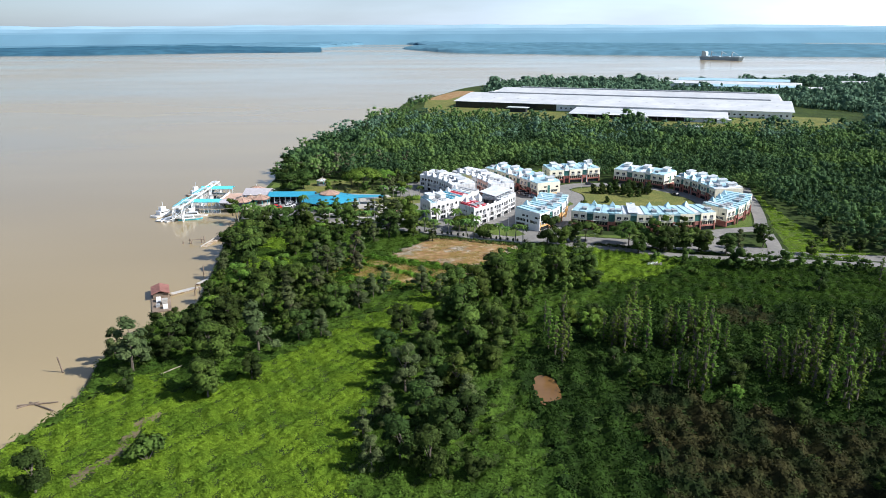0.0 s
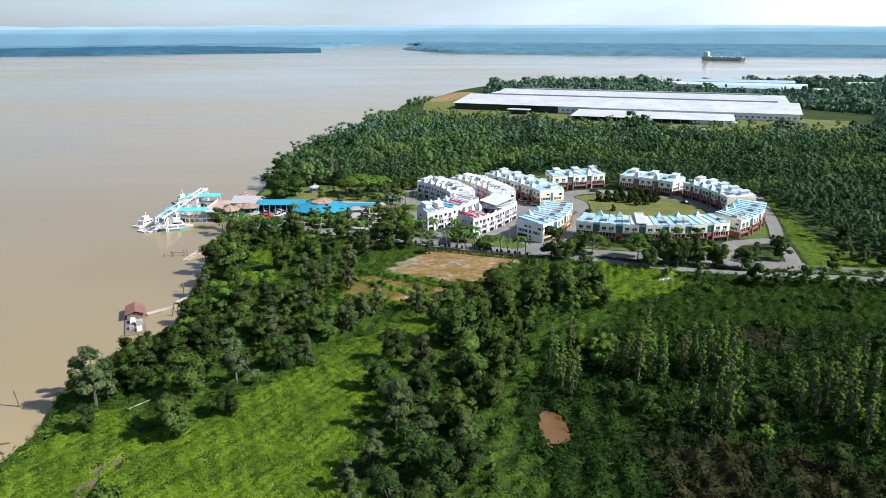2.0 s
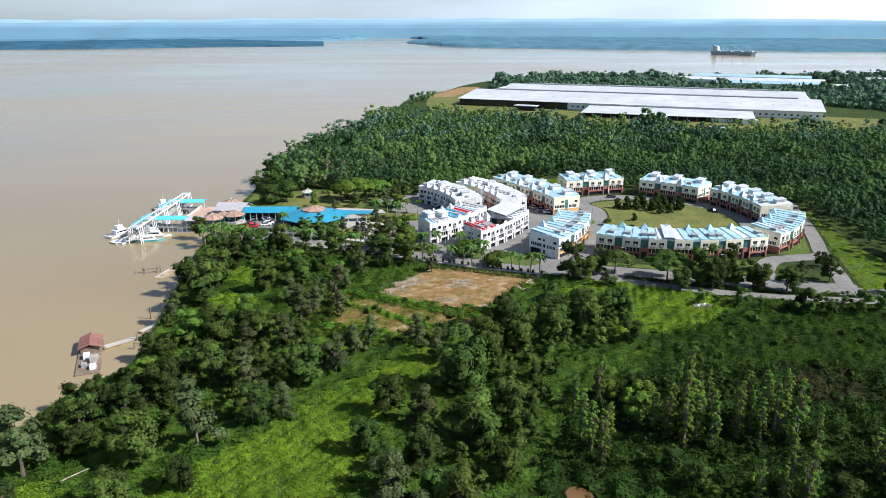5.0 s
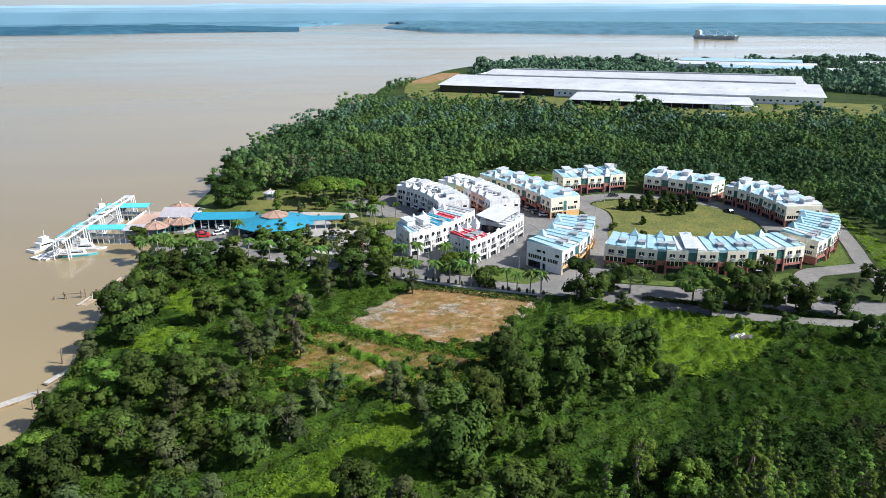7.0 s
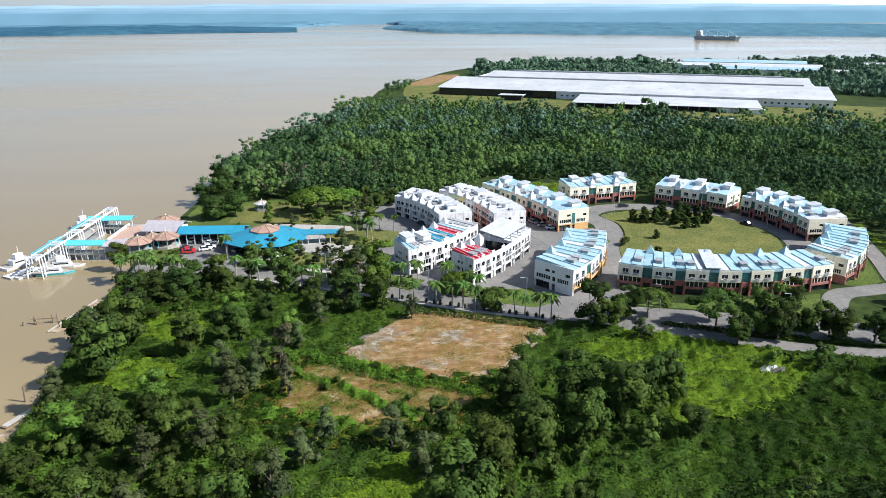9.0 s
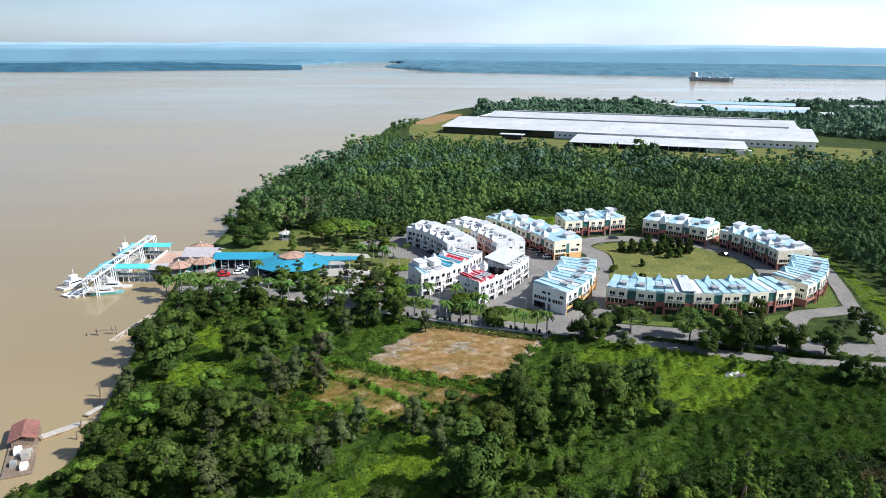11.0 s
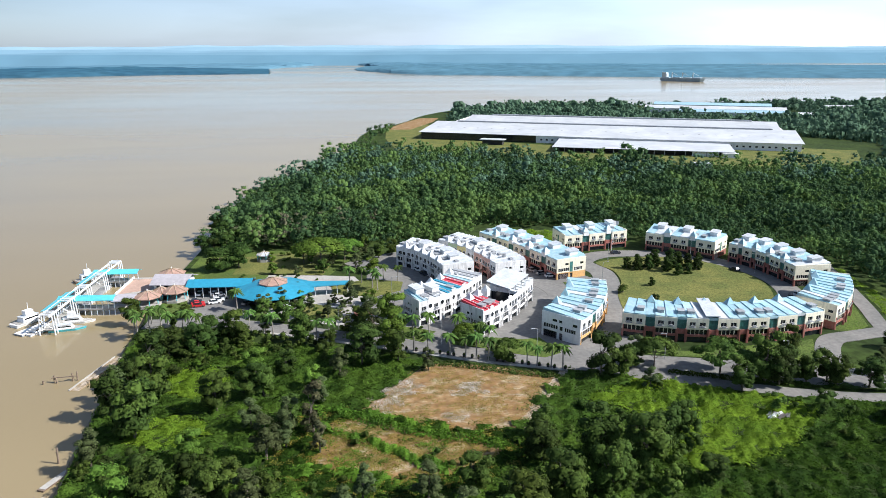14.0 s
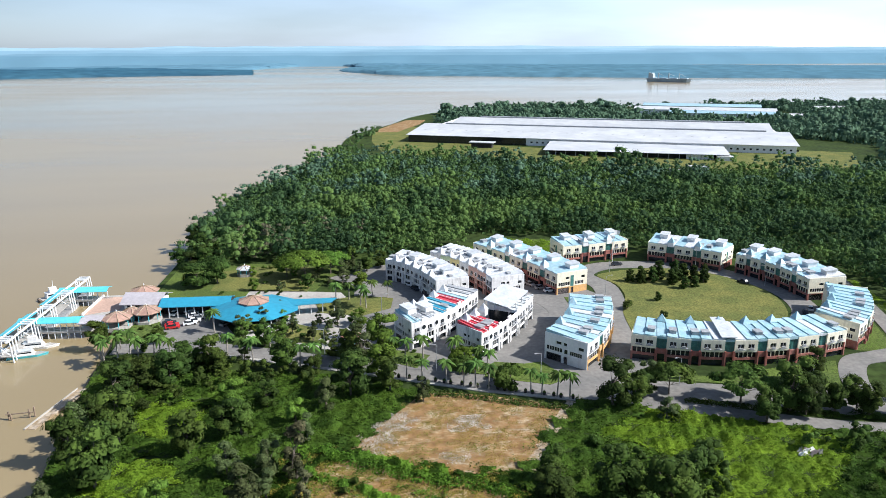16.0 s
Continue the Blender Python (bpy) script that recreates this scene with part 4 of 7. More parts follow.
BLUE_ROOFS = [M_ROOF_BLUE, M_ROOF_BLUE, M_ROOF_BLUE, M_ROOF_BLUE, M_ROOF_BLUE, M_ROOF_WHITE]
PALE_ROOFS = [M_ROOF_BLUE, M_ROOF_WHITE, M_ROOF_BLUE]
WHITE_ROOFS = [M_ROOF_WHITE, M_ROOF_WHITE, M_ROOF_WHITE, M_ROOF_BLUE]
r = Row("shophouse_row", (53.5, 301.5), (82, 294.2), (112.5, 298.5), 11.0, "curved cream two-storey shop row with light blue roofs")
shop_row(r, 7, M_CREAM, M_RED, False, True, BLUE_ROOFS, rng_seed=3)
q = [p - r.a for p in (r.front(0.385), r.front(0.455), r.back(0.455), r.back(0.385))]
part("roof_sheet", Geo().hexa([(p.x, p.y, z) for p, z in zip(q, (8.0, 8.0, 9.6, 9.6))], [(p.x, p.y, z) for p, z in zip(q, (8.2, 8.2, 9.8, 9.8))]), M_ROOF_WHITE, r.t, "raised white roof sheet")
r = Row("shophouse_row", (118.5, 301.5), (131, 313.5), (141, 331), 12.5, "curved cream shop row with blue roofs and turrets")
shop_row(r, 4, M_CREAM, M_RED, False, True, BLUE_ROOFS, rng_seed=4)
r = Row("shophouse_row", (119, 374), (125, 361), (128, 342), 13.5, "cream shop row facing the lawn in shade")
shop_row(r, 5, M_CREAM, M_RED, False, False, PALE_ROOFS, rng_seed=5)
r = Row("shophouse_row", (92.5, 394), (103.5, 386), (114, 376.5), 13.0, "cream shop row with pale roofs beside the lawn")
shop_row(r, 3, M_CREAM, M_RED, False, False, PALE_ROOFS, rng_seed=6)
r = Row("shophouse_row", (57.5, 391.5), (72, 395), (85.5, 399), 12.0, "short cream shop row with pale blue roofs")
shop_row(r, 3, M_CREAM, M_RED, False, False, BLUE_ROOFS, rng_seed=7)
r = Row("shophouse_row", (23, 400), (36, 378.5), (46, 356), 12.5, "long cream shop row along the inner street")
shop_row(r, 5, M_CREAM, M_RED, False, False, BLUE_ROOFS, rng_seed=8, parapet=M_ORANGE)
r = Row("shophouse_row", (39.5, 295.5), (50.5, 311), (57, 331), 13.0, "white-ended shop row with light blue roofs and turrets")
shop_row(r, 4, M_WHITE, M_ORANGE, False, True, BLUE_ROOFS, rng_seed=9, parapet=M_WHITE)
W, B_, R_, K_, S_ = M_ROOF_WHITE, M_ROOF_BLUE, M_ROOF_RED, M_BLACK, M_ROOF_SKY
r = Row("shophouse_row", (13, 305), (22.5, 316), (33, 334), 9.5, "weathered white shop row with a red roof end")
shop_row(r, 6, M_WHITE_OLD, M_WHITE_OLD, False, True, WHITE_ROOFS, eave=7.6, rng_seed=10, order=[R_] * 6 + [K_] * 5 + [W] * 6, parapet=M_WHITE, portholes=True)
q = [p - r.a for p in (r.front(0.56).lerp(r.back(0.56), 0.12), r.front(0.97).lerp(r.back(0.97), 0.12), r.back(0.97), r.back(0.56))]
part("roof_sheet", Geo().hexa([(p.x, p.y, z) for p, z in zip(q, (9.6, 9.6, 10.9, 10.9))], [(p.x, p.y, z) for p, z in zip(q, (9.75, 9.75, 11.05, 11.05))]), M_ROOF_WHITE, r.t, "large white lean-to roof sheet")
for u_ in (0.57, 0.70, 0.83, 0.96):
    for s_, z_ in ((0.15, 9.6), (0.97, 10.8)):
        p = r.front(u_).lerp(r.back(u_), s_) - r.a
        part("roof_post", Geo().box(p.x - 0.1, p.x + 0.1, p.y - 0.1, p.y + 0.1, 7.0, z_), M_GREY, r.t)
r = Row("shophouse_row", (-5.5, 313.5), (5.5, 323), (16.5, 340), 10, "white shop row with blue, white and red roofs")
shop_row(r, 6, M_WHITE_OLD, M_WHITE_OLD, False, True, WHITE_ROOFS, eave=7.9, rng_seed=11, order=[B_, B_, W, W, W, W, W, S_, S_, B_, S_, R_, R_, B_, W, M_GREY, M_GREY], parapet=M_WHITE, portholes=True)
r = Row("shophouse_row", (-12, 379), (-3, 369), (4, 352), 12, "curved white shop row with arcaded front")
shop_row(r, 6, M_WHITE_OLD, M_WHITE_OLD, False, False, WHITE_ROOFS[:3], eave=7.5, rng_seed=12, parapet=M_WHITE, portholes=True)
r = Row("shophouse_row", (5, 388), (15.5, 373), (23, 353), 12, "multi-coloured old shop row with white roofs")
shop_row(r, 7, [M_WHITE_OLD, M_GREEN_PALE, M_YELLOW, M_WHITE_OLD, M_PINK, M_PINK, M_WHITE_OLD], M_RED, False, False, WHITE_ROOFS[:3], eave=7.5, rng_seed=13, parapet=M_WHITE, portholes=True)
# ---- plants ----
def leaf_quads(rng, centres, radii, per, size, up=0.35, flat=0.8, wild=0.32, hub=None):
    """Many small leaf sprays on the skins of overlapping clumps."""
    n = len(centres) * per
    c = np.repeat(centres, per, 0)
    r = np.repeat(radii, per)[:, None]
    d = rng.normal(size=(n, 3))
    d /= np.linalg.norm(d, axis=1, keepdims=True)
    d[:, 2] = np.abs(d[:, 2]) * 0.9 + d[:, 2] * 0.1
    p = c + d * r * rng.triangular(0.72, 0.9, 1.34, (n, 1)) * [1, 1, flat]
    face = d * 1.4 + [0, 0, up]
    if hub is not None:
        out = p - hub
        face = face * 0.75 + 1.25 * out / (np.linalg.norm(out, axis=1, keepdims=True) + 1e-9)
    return sprays(rng, p, face, size, wild)


def sprays(rng, p, normal, size, wild=0.55):
    n = len(p)
    nn = normal + rng.normal(size=(n, 3)) * wild
    nn /= np.linalg.norm(nn, axis=1, keepdims=True)
    t = np.cross(nn, rng.normal(size=(n, 3)))
    t /= np.linalg.norm(t, axis=1, keepdims=True) + 1e-9
    b = np.cross(nn, t)
    s = size * rng.uniform(0.6, 1.35, (n, 1))
    k = rng.uniform(0.45, 0.8, (n, 1))
    v = np.stack([p - t * s, p + b * s * k, p + t * s + nn * s * 0.25, p - b * s * k], 1).reshape(-1, 3)
    return v, np.arange(n * 4, dtype=np.int32).reshape(-1, 4)


def leaf_masses(rng, c, r):
    """The closed, uneven inner foliage of clumps, under their leaf sprays."""
    n = len(c)
    el = np.radians([-20, 48])
    az = np.arange(6) * np.pi / 3
    ring = np.stack([np.cos(el)[:, None] * np.cos(az), np.cos(el)[:, None] * np.sin(az), np.sin(el)[:, None] * np.ones(6)], 2).reshape(1, 12, 3)
    v = c[:, None] + ring * r[:, None, None] * rng.uniform(0.75, 1.15, (n, 12, 1)) * [1, 1, 0.85]
    f = [(j * 6 + i, j * 6 + (i + 1) % 6, j * 6 + 6 + (i + 1) % 6, j * 6 + 6 + i) for j in range(1) for i in range(6)] + [(6, 7, 8, 9), (6, 9, 10, 11)]
    return v.reshape(-1, 3), (np.array(f)[None] + np.arange(n)[:, None, None] * 12).reshape(-1, 4).astype(np.int32)


def crown_clumps(rng, shape, h, w):
    """Clump centres and radii for a crown: h is the tree's height and w its width."""
    if shape == "round":
        k = 22
        a = rng.uniform(0, 2 * np.pi, k)
        z = rng.uniform(0.14, 0.88, k)
        lim = np.sqrt(np.clip(1 - ((z - 0.5) / 0.52) ** 2, 0.1, 1))
        rad = w / 2 * lim * rng.uniform(0.25, 0.68, k)
        c = np.stack([np.cos(a) * rad, np.sin(a) * rad, z * h], 1)
        r = rng.uniform(0.11, 0.19, k) * w
    elif shape == "tall":
        k = 64
        a = rng.uniform(0, 2 * np.pi, k) + np.arange(k) * 2.4
        z = np.linspace(0.07, 0.97, k) + rng.uniform(-0.03, 0.03, k)
        lim = np.sqrt(np.clip(1 - ((z - 0.36) / 0.66) ** 2, 0.02, 1))
        rad = w / 2 * lim * rng.uniform(0.2, 0.85, k)
        c = np.stack([np.cos(a) * rad, np.sin(a) * rad, z * h], 1)
        r = w * rng.uniform(0.08, 0.155, k) * (0.6 + 0.4 * lim)
    elif shape == "spread":
        k = 30
        a = rng.uniform(0, 2 * np.pi, k)
        q = np.sqrt(rng.uniform(0, 1, k))
        c = np.stack([np.cos(a) * q * w * 0.42, np.sin(a) * q * w * 0.42, h * (0.86 - 0.28 * q ** 2)], 1)
        r = np.full(k, w * 0.10)
    else:  # open, ragged
        k = 20
        a = rng.uniform(0, 2 * np.pi, k)
        z = rng.uniform(0.12, 0.95, k)
        rad = w / 2 * rng.uniform(0.1, 0.95, k) * np.clip(1.25 - z, 0.2, 0.8)
        c = np.stack([np.cos(a) * rad, np.sin(a) * rad, z * h], 1)
        r = rng.uniform(0.09, 0.16, k) * w
    return c, r


def tree_model(seed, shape, h, w, leaves, per, size, label, category="tree"):
    rng = np.random.default_rng(seed)
    t = thing("tree", 0, 0, -50, 0, label, category)
    c, r = crown_clumps(rng, shape, h, w)
    v, f = leaf_quads(rng, c, r, int(per * 0.8), size * 0.72, hub=np.array([0, 0, h * (0.2 if shape == "spread" else 0.4)]))
    v2, f2 = leaf_masses(rng, c, r * 0.84)
    v, f = np.concatenate([v, v2]), np.concatenate([f, f2 + len(v)])
    g = Geo()
    lean = Vector((rng.uniform(-0.03, 0.03) * h, rng.uniform(-0.03, 0.03) * h, h * 0.55))
    g.rod((0, 0, -0.3), lean * 0.5, 0.035 * h ** 0.9, 0.026 * h ** 0.9)
    g.rod(lean * 0.5, lean, 0.026 * h ** 0.9, 0.014 * h ** 0.9)
    for i in range(0, len(c), 2):
        g.rod(lean * rng.uniform(0.45, 1.0), Vector(c[i]), 0.010 * h ** 0.9, 0.004 * h ** 0.9, 5)
    part("trunk", g, M_BARK, t)
    part("crown", array_mesh("crown", v, f, leaves), None, t)
    return t


def shrub_model(seed, w, leaves, per, size, label):
    rng = np.random.default_rng(seed)
    t = thing("shrub", 0, 0, -50, 0, label, "shrub")
    k = 9
    a = rng.uniform(0, 2 * np.pi, k)
    q = rng.uniform(0, 0.36, k) * w
    c = np.stack([np.cos(a) * q, np.sin(a) * q, rng.uniform(0.18, 0.5, k) * w], 1)
    v, f = leaf_quads(rng, c, np.full(k, w * 0.24), int(per * 0.8), size * 0.72)
    v2, f2 = leaf_masses(rng, c, np.full(k, w * 0.2))
    v, f = np.concatenate([v, v2]), np.concatenate([f, f2 + len(v)])
    part("crown", array_mesh("crown", v, f, leaves), None, t)
    g = Geo()
    for i in range(5):
        g.rod((0, 0, -0.2), Vector(c[i]), 0.05, 0.02, 5)
    part("stem", g, M_BARK, t)
    return t


def palm_model(seed, h, spread, fronds, label):
    rng = np.random.default_rng(seed)
    t = thing("palm_tree", 0, 0, -50, 0, label, "palm tree")
    g = Geo()
    top = Vector((rng.uniform(-0.3, 0.3), rng.uniform(-0.3, 0.3), h))
    g.rod((0, 0, -0.2), top * 0.5, 0.24, 0.17, 8)
    g.rod(top * 0.5, top, 0.17, 0.13, 8)
    part("trunk", g, M_PALM_BARK, t)
    v, q = [], []
    for i in range(fronds):
        a = 2 * math.pi * i / fronds + rng.uniform(-0.2, 0.2)
        lift = rng.uniform(0.1, 1.0)
        d, side = Vector((math.cos(a), math.sin(a), 0)), Vector((-math.sin(a), math.cos(a), 0))
        prev = None
        n = 6
        for j in range(n + 1):
            s = j / n
            c = top + d * spread * s * (0.55 + 0.45 * (1 - lift * 0.4)) + Vector((0, 0, spread * (lift * 0.75 * s - 0.85 * s * s)))
            half = 0.42 * math.sin(math.pi * min(1, 0.12 + s * 0.86)) * (spread / 2.6)
            row = [c + side * half - Vector((0, 0, half * 0.7)), c, c - side * half - Vector((0, 0, half * 0.7))]
            k = len(v)
            v.extend(row)
            if prev is not None:
                q.append((prev, prev + 1, k + 1, k))
                q.append((prev + 1, prev + 2, k + 2, k + 1))
            prev = k
    me = bpy.data.meshes.new("fronds")
    me.from_pydata(v, [], q)
    me.materials.append(M_PALM)
    part("fronds", me, None, t)
    return t


def inside(x, y, poly):
    hit = False
    j = len(poly) - 1
    for i in range(len(poly)):
        (xi, yi), (xj, yj) = poly[i][:2], poly[j][:2]
        if (yi > y) != (yj > y) and x < (xj - xi) * (y - yi) / (yj - yi) + xi:
            hit = not hit
        j = i
    return hit


PLACED = []


def stand(model, x, y, scale=1.0, turn=None, z=0.0):
    turn = random.uniform(0, 360) if turn is None else turn
    ob = copy_thing(model, pose(x, y, z, 0, 0, turn))
    ob.scale = (scale, scale, scale * random.uniform(0.92, 1.1))
    PLACED.append((x, y, scale))
    return ob


ROUND = [tree_model(100 + i, "round", 9.5, 8.5, M_TREE, 95, 0.34, "dense green broadleaf tree") for i in range(4)]
DOME = [tree_model(210 + i, "round", 5.2, 8.0, M_TREE_DARK, 130, 0.30, "dense dark dome-shaped park tree") for i in range(2)]
ROUND_DARK = [tree_model(110 + i, "round", 9.0, 9.0, M_TREE_DARK, 95, 0.34, "dark green broadleaf tree with dense crown") for i in range(3)]
OPEN = [tree_model(120 + i, "open", 9.0, 7.5, M_TREE_GREY, 110, 0.30, "ragged grey-green tree with open crown") for i in range(3)]
TALL = [tree_model(130 + i, "tall", 14.0, 3.7, M_TALL, 56, 0.20, "slender upright tree with light green leaves") for i in range(4)]
SPREAD = [tree_model(140 + i, "spread", 9.0, 15.0, M_TREE, 110, 0.5, "broad spreading rain tree") for i in range(2)]
BROWN = [tree_model(150 + i, "open", 9.0, 5.5, M_TREE_BROWN, 60, 0.32, "thin brownish half-bare tree") for i in range(2)]
SHRUB = [shrub_model(160 + i, 4.0, M_TREE, 70, 0.3, "low rounded green shrub") for i in range(3)]
SPREAD_LIGHT = [tree_model(145, "spread", 7.5, 15.0, M_TREE_LIGHTER, 120, 0.42, "broad fresh green rain tree with flat crown")]
LAWN_TREES = [tree_model(200 + i, "tall", 7.5, 6.0, M_TREE_DARK, 90, 0.30, "bushy upright green tree on the lawn") for i in range(2)]
LIGHT = [tree_model(180 + i, "round", 9.0, 8.5, M_TREE_LIGHTER, 95, 0.34, "light green broadleaf tree") for i in range(2)]
DRY_SHRUB = [shrub_model(190 + i, 4.0, M_DRY, 60, 0.3, "brownish dry rounded shrub") for i in range(2)]
PALM = [palm_model(170 + i, 6.5, 2.9, 15, "royal palm with pale trunk") for i in range(3)]


def free(x, y, gap=4.0):
    return all((x - a) ** 2 + (y - b) ** 2 > (gap * s) ** 2 for a, b, s in PLACED)


MEADOW = [(-86, 100), (-90, 131), (-83, 144), (-81, 157), (-71, 168), (-64, 158), (-56, 160), (-49, 168), (-42, 177), (-29, 194), (-22, 206), (-14, 216), (-4, 223), (3, 222), (-4, 209), (-11, 195), (-14, 178), (-17, 166), (-17, 153), (-18, 143), (-17, 100)]
DRY = [(41, 155), (53, 161), (61, 151), (77, 145), (95, 137), (95, 100), (38, 100)]
BROWN_PATCH = [(80, 214.7), (93, 210), (96, 197), (80, 195)]
VINE_EAST = [(33, 263), (50, 273), (70, 268), (84, 256), (78, 244), (62, 233), (48, 230), (42, 238), (46, 250)]
VINE_WEST = [(-74, 286), (-60, 287), (-54, 278), (-60, 270), (-72, 272)]
VINE_COAST = [(-72, 260), (-60, 262), (-54, 252), (-62, 246), (-72, 250)]
rnd = random.Random(5)
GREY_SPOTS_A = [
    (-76.4, 168.9, 1.9), (-47.9, 178.5, 1.9), (-4.3, 186.8, 1.31), (-33.7, 189.5, 1.18), (-43.9, 200.7, 1.45), (-25.7, 210.2, 1.31), (-1.1, 216.1, 1.15), (-22.1, 218.7, 1.18), (-49.0, 218.8, 1.21), (-40.4, 224.2, 1.24), (-39.9, 241.7, 1.36), (-75.0, 241.8, 1.18), (-36.4, 246.2, 0.9), (-36.5, 252.0, 1.18), (-45.1, 254.0, 1.11), (-72.4, 254.6, 1.19), (-30.6, 266.9, 0.84), (-4.5, 282.2, 0.82), (-19.7, 302.6, 1.9), (-40.5, 328.3, 1.04), (-54.4, 331.9, 0.95), (-27.5, 334.1, 1.42), (-50.1, 336.2, 0.97), (-28.1, 377.3, 1.13)]
DARK_SPOTS_A = [
    (-74.2, 120.8, 1.18), (-73.8, 158.6, 0.79), (66.3, 159.2, 1.02), (44.1, 164.7, 0.75), (-46.2, 164.9, 0.88), (41.6, 170.7, 0.77), (-3.8, 171.8, 1.12), (-39.1, 186.9, 1.26), (-66.1, 189.6, 1.05), (41.3, 197.6, 0.89), (-61.1, 197.8, 1.38), (-68.8, 197.9, 0.78), (-72.9, 218.8, 0.78), (47.8, 226.8, 0.97), (16.5, 236.7, 1.28), (39.1, 244.5, 0.78), (85.3, 268.6, 1.18), (39.9, 275.4, 1.39), (-80.1, 278.5, 0.97), (-76.9, 286.1, 1.5), (-21.9, 286.7, 1.56), (-74.7, 294.5, 1.38), (-67.3, 296.9, 1.38), (-31.6, 303.6, 0.68), (72.8, 327.3, 0.5)]
ROUND_SPOTS_A = [
    (-53.9, 156, 1.17), (2.6, 157.6, 1.33), (-1.4, 159.3, 1.1), (11.2, 168.7, 1.17), (-10.3, 170.8, 0.79), (-57.3, 171.9, 1.56), (6.2, 179.5, 1.66), (-71.2, 180.9, 1.38), (12.5, 186.8, 1.44), (4.3, 200.6, 1.86), (-52.6, 203.8, 1.48), (-31.4, 203.8, 1.44), (10.3, 216.1, 1.52), (18.0, 221.3, 1.58), (27.4, 224, 1.43), (1.8, 226.9, 1.09), (-58.1, 227, 1.32), (-47.4, 227, 1.12), (37.0, 232.9, 1.72), (28.0, 236.6, 1.55), (43.5, 241.4, 1.2), (34.2, 243.2, 0.68), (49.6, 246.4, 1.03), (17.9, 246.5, 0.94), (-69.7, 252.1, 1.72), (-37.2, 257.0, 0.85), (-54.8, 263.3, 1.33), (-78.6, 263.4, 1.36), (72.2, 264.7, 1.01), (-72.9, 266.4, 0.95)]
ROUND_SPOTS_B = [
    (95.6, 267.7, 0.92), (90.5, 268.1, 0.9), (80.2, 269.1, 1.4), (-48.6, 269.4, 1.12), (-71.1, 269.5, 1.61), (-45.3, 270.6, 1.23), (45.8, 274.9, 0.82), (92.9, 282.3, 0.96), (-41.4, 282.8, 0.98), (-12.4, 288.8, 1.17), (-61.4, 306.4, 1.51), (-27.6, 310.6, 0.75), (-38.5, 311.6, 0.76), (-80.8, 319.4, 0.62), (-47.5, 320.3, 1.19), (-43.3, 324.2, 1.01), (-95.1, 324.7, 1.29), (-54.8, 325.2, 1.02), (-78.0, 325.2, 0.84), (-39.9, 371.7, 0.73)]
RAGGED_SPOTS_A = [
    (-9.3, 158.6, 1.52), (-7.3, 224.6, 1.21), (-19.5, 226, 1.03), (50.4, 268.3, 0.73), (-81.3, 273.0, 1.14), (-27.5, 280.6, 1.09), (50.7, 282.1, 0.98)]
LIGHT_SPOTS_A = [
    (-67.2, 203.9, 1.02), (-65.8, 227, 1.34), (-54.9, 241.7, 1.02), (-33.8, 274.3, 0.93), (-49.3, 283.5, 1.16), (-13.7, 309.3, 1.67), (-20.6, 333.4, 1.04), (-21.6, 370.0, 0.97)]
DARK_SPOTS_B = [(-6, 143, 1.3), (-9, 165, 1.2), (-12, 191, 1.2), (0, 137, 1.3), (-9, 131, 1.3), (-15, 177, 1.0), (5, 141, 1.2), (-3, 125, 1.3), (-56, 159, 1.1)]
GREY_SPOTS_B = [(-13, 144, 1.2), (-4, 152, 1.3), (-17, 139, 0.9), (4, 149, 1.2), (-84, 177, 1.1), (-14, 127, 1.0)]
BARE_SPOTS_A = [
    (-29.1, 243.9, 1.0), (-31.3, 252.0, 1.6)]
TALL_SPOTS_A = []
for cx, cy, rx, ry, count in ((48, 183, 7, 6, 13), (65, 183, 9, 6, 14), (29, 178, 4, 5, 4), (58, 160, 6, 5, 7), (81, 165, 6, 7, 10), (87, 153, 6, 5, 6), (97, 176, 7, 6, 8), (108, 164, 7, 7, 7), (54, 197, 5, 4, 4)):
    for n_ in range(count):
        a, q = n_ * 2.4 + cx, math.sqrt((n_ + 0.5) / count)
        TALL_SPOTS_A.append((cx + rx * q * math.cos(a), cy + ry * q * math.sin(a), 1.22 - 0.34 * q + 0.1 * math.sin(n_ * 5.1)))
SHRUB_SPOTS_A = [
    (-58.1, 131.2, 1.8), (48.0, 248.3, 1.25), (30.8, 258.8, 0.79), (52.6, 269.4, 1.05), (16.0, 286.2, 1.9), (65.9, 339.9, 1.07)]
SPREAD_SPOTS_A = [
    (70.9, 274.4, 1.09), (55.5, 280.1, 0.88), (18.3, 291.3, 0.58), (6.6, 295.7, 0.69)]
DOME_SPOTS_A = [
    (-80, 378, 2.2), (-73.5, 381.5, 2.0)]


for spots, models in ((GREY_SPOTS_A + GREY_SPOTS_B, OPEN), (DARK_SPOTS_A + DARK_SPOTS_B, ROUND_DARK), (ROUND_SPOTS_A + ROUND_SPOTS_B, ROUND), (RAGGED_SPOTS_A, OPEN), (LIGHT_SPOTS_A, LIGHT), (BARE_SPOTS_A, BROWN),
                      (TALL_SPOTS_A, TALL), (SHRUB_SPOTS_A, SHRUB), (SPREAD_SPOTS_A, SPREAD), (DOME_SPOTS_A, DOME)):
    for x, y, s in spots:
        stand(rnd.choice(models), x, y, s * (rnd.uniform(0.62, 1.0) if models is TALL else 1.0 if models is SHRUB else 0.7 if 300 < y < 345 and x < -15 else 1.0 if 262 < y < 290 and x > 36 else 0.84), rnd.uniform(0, 360))
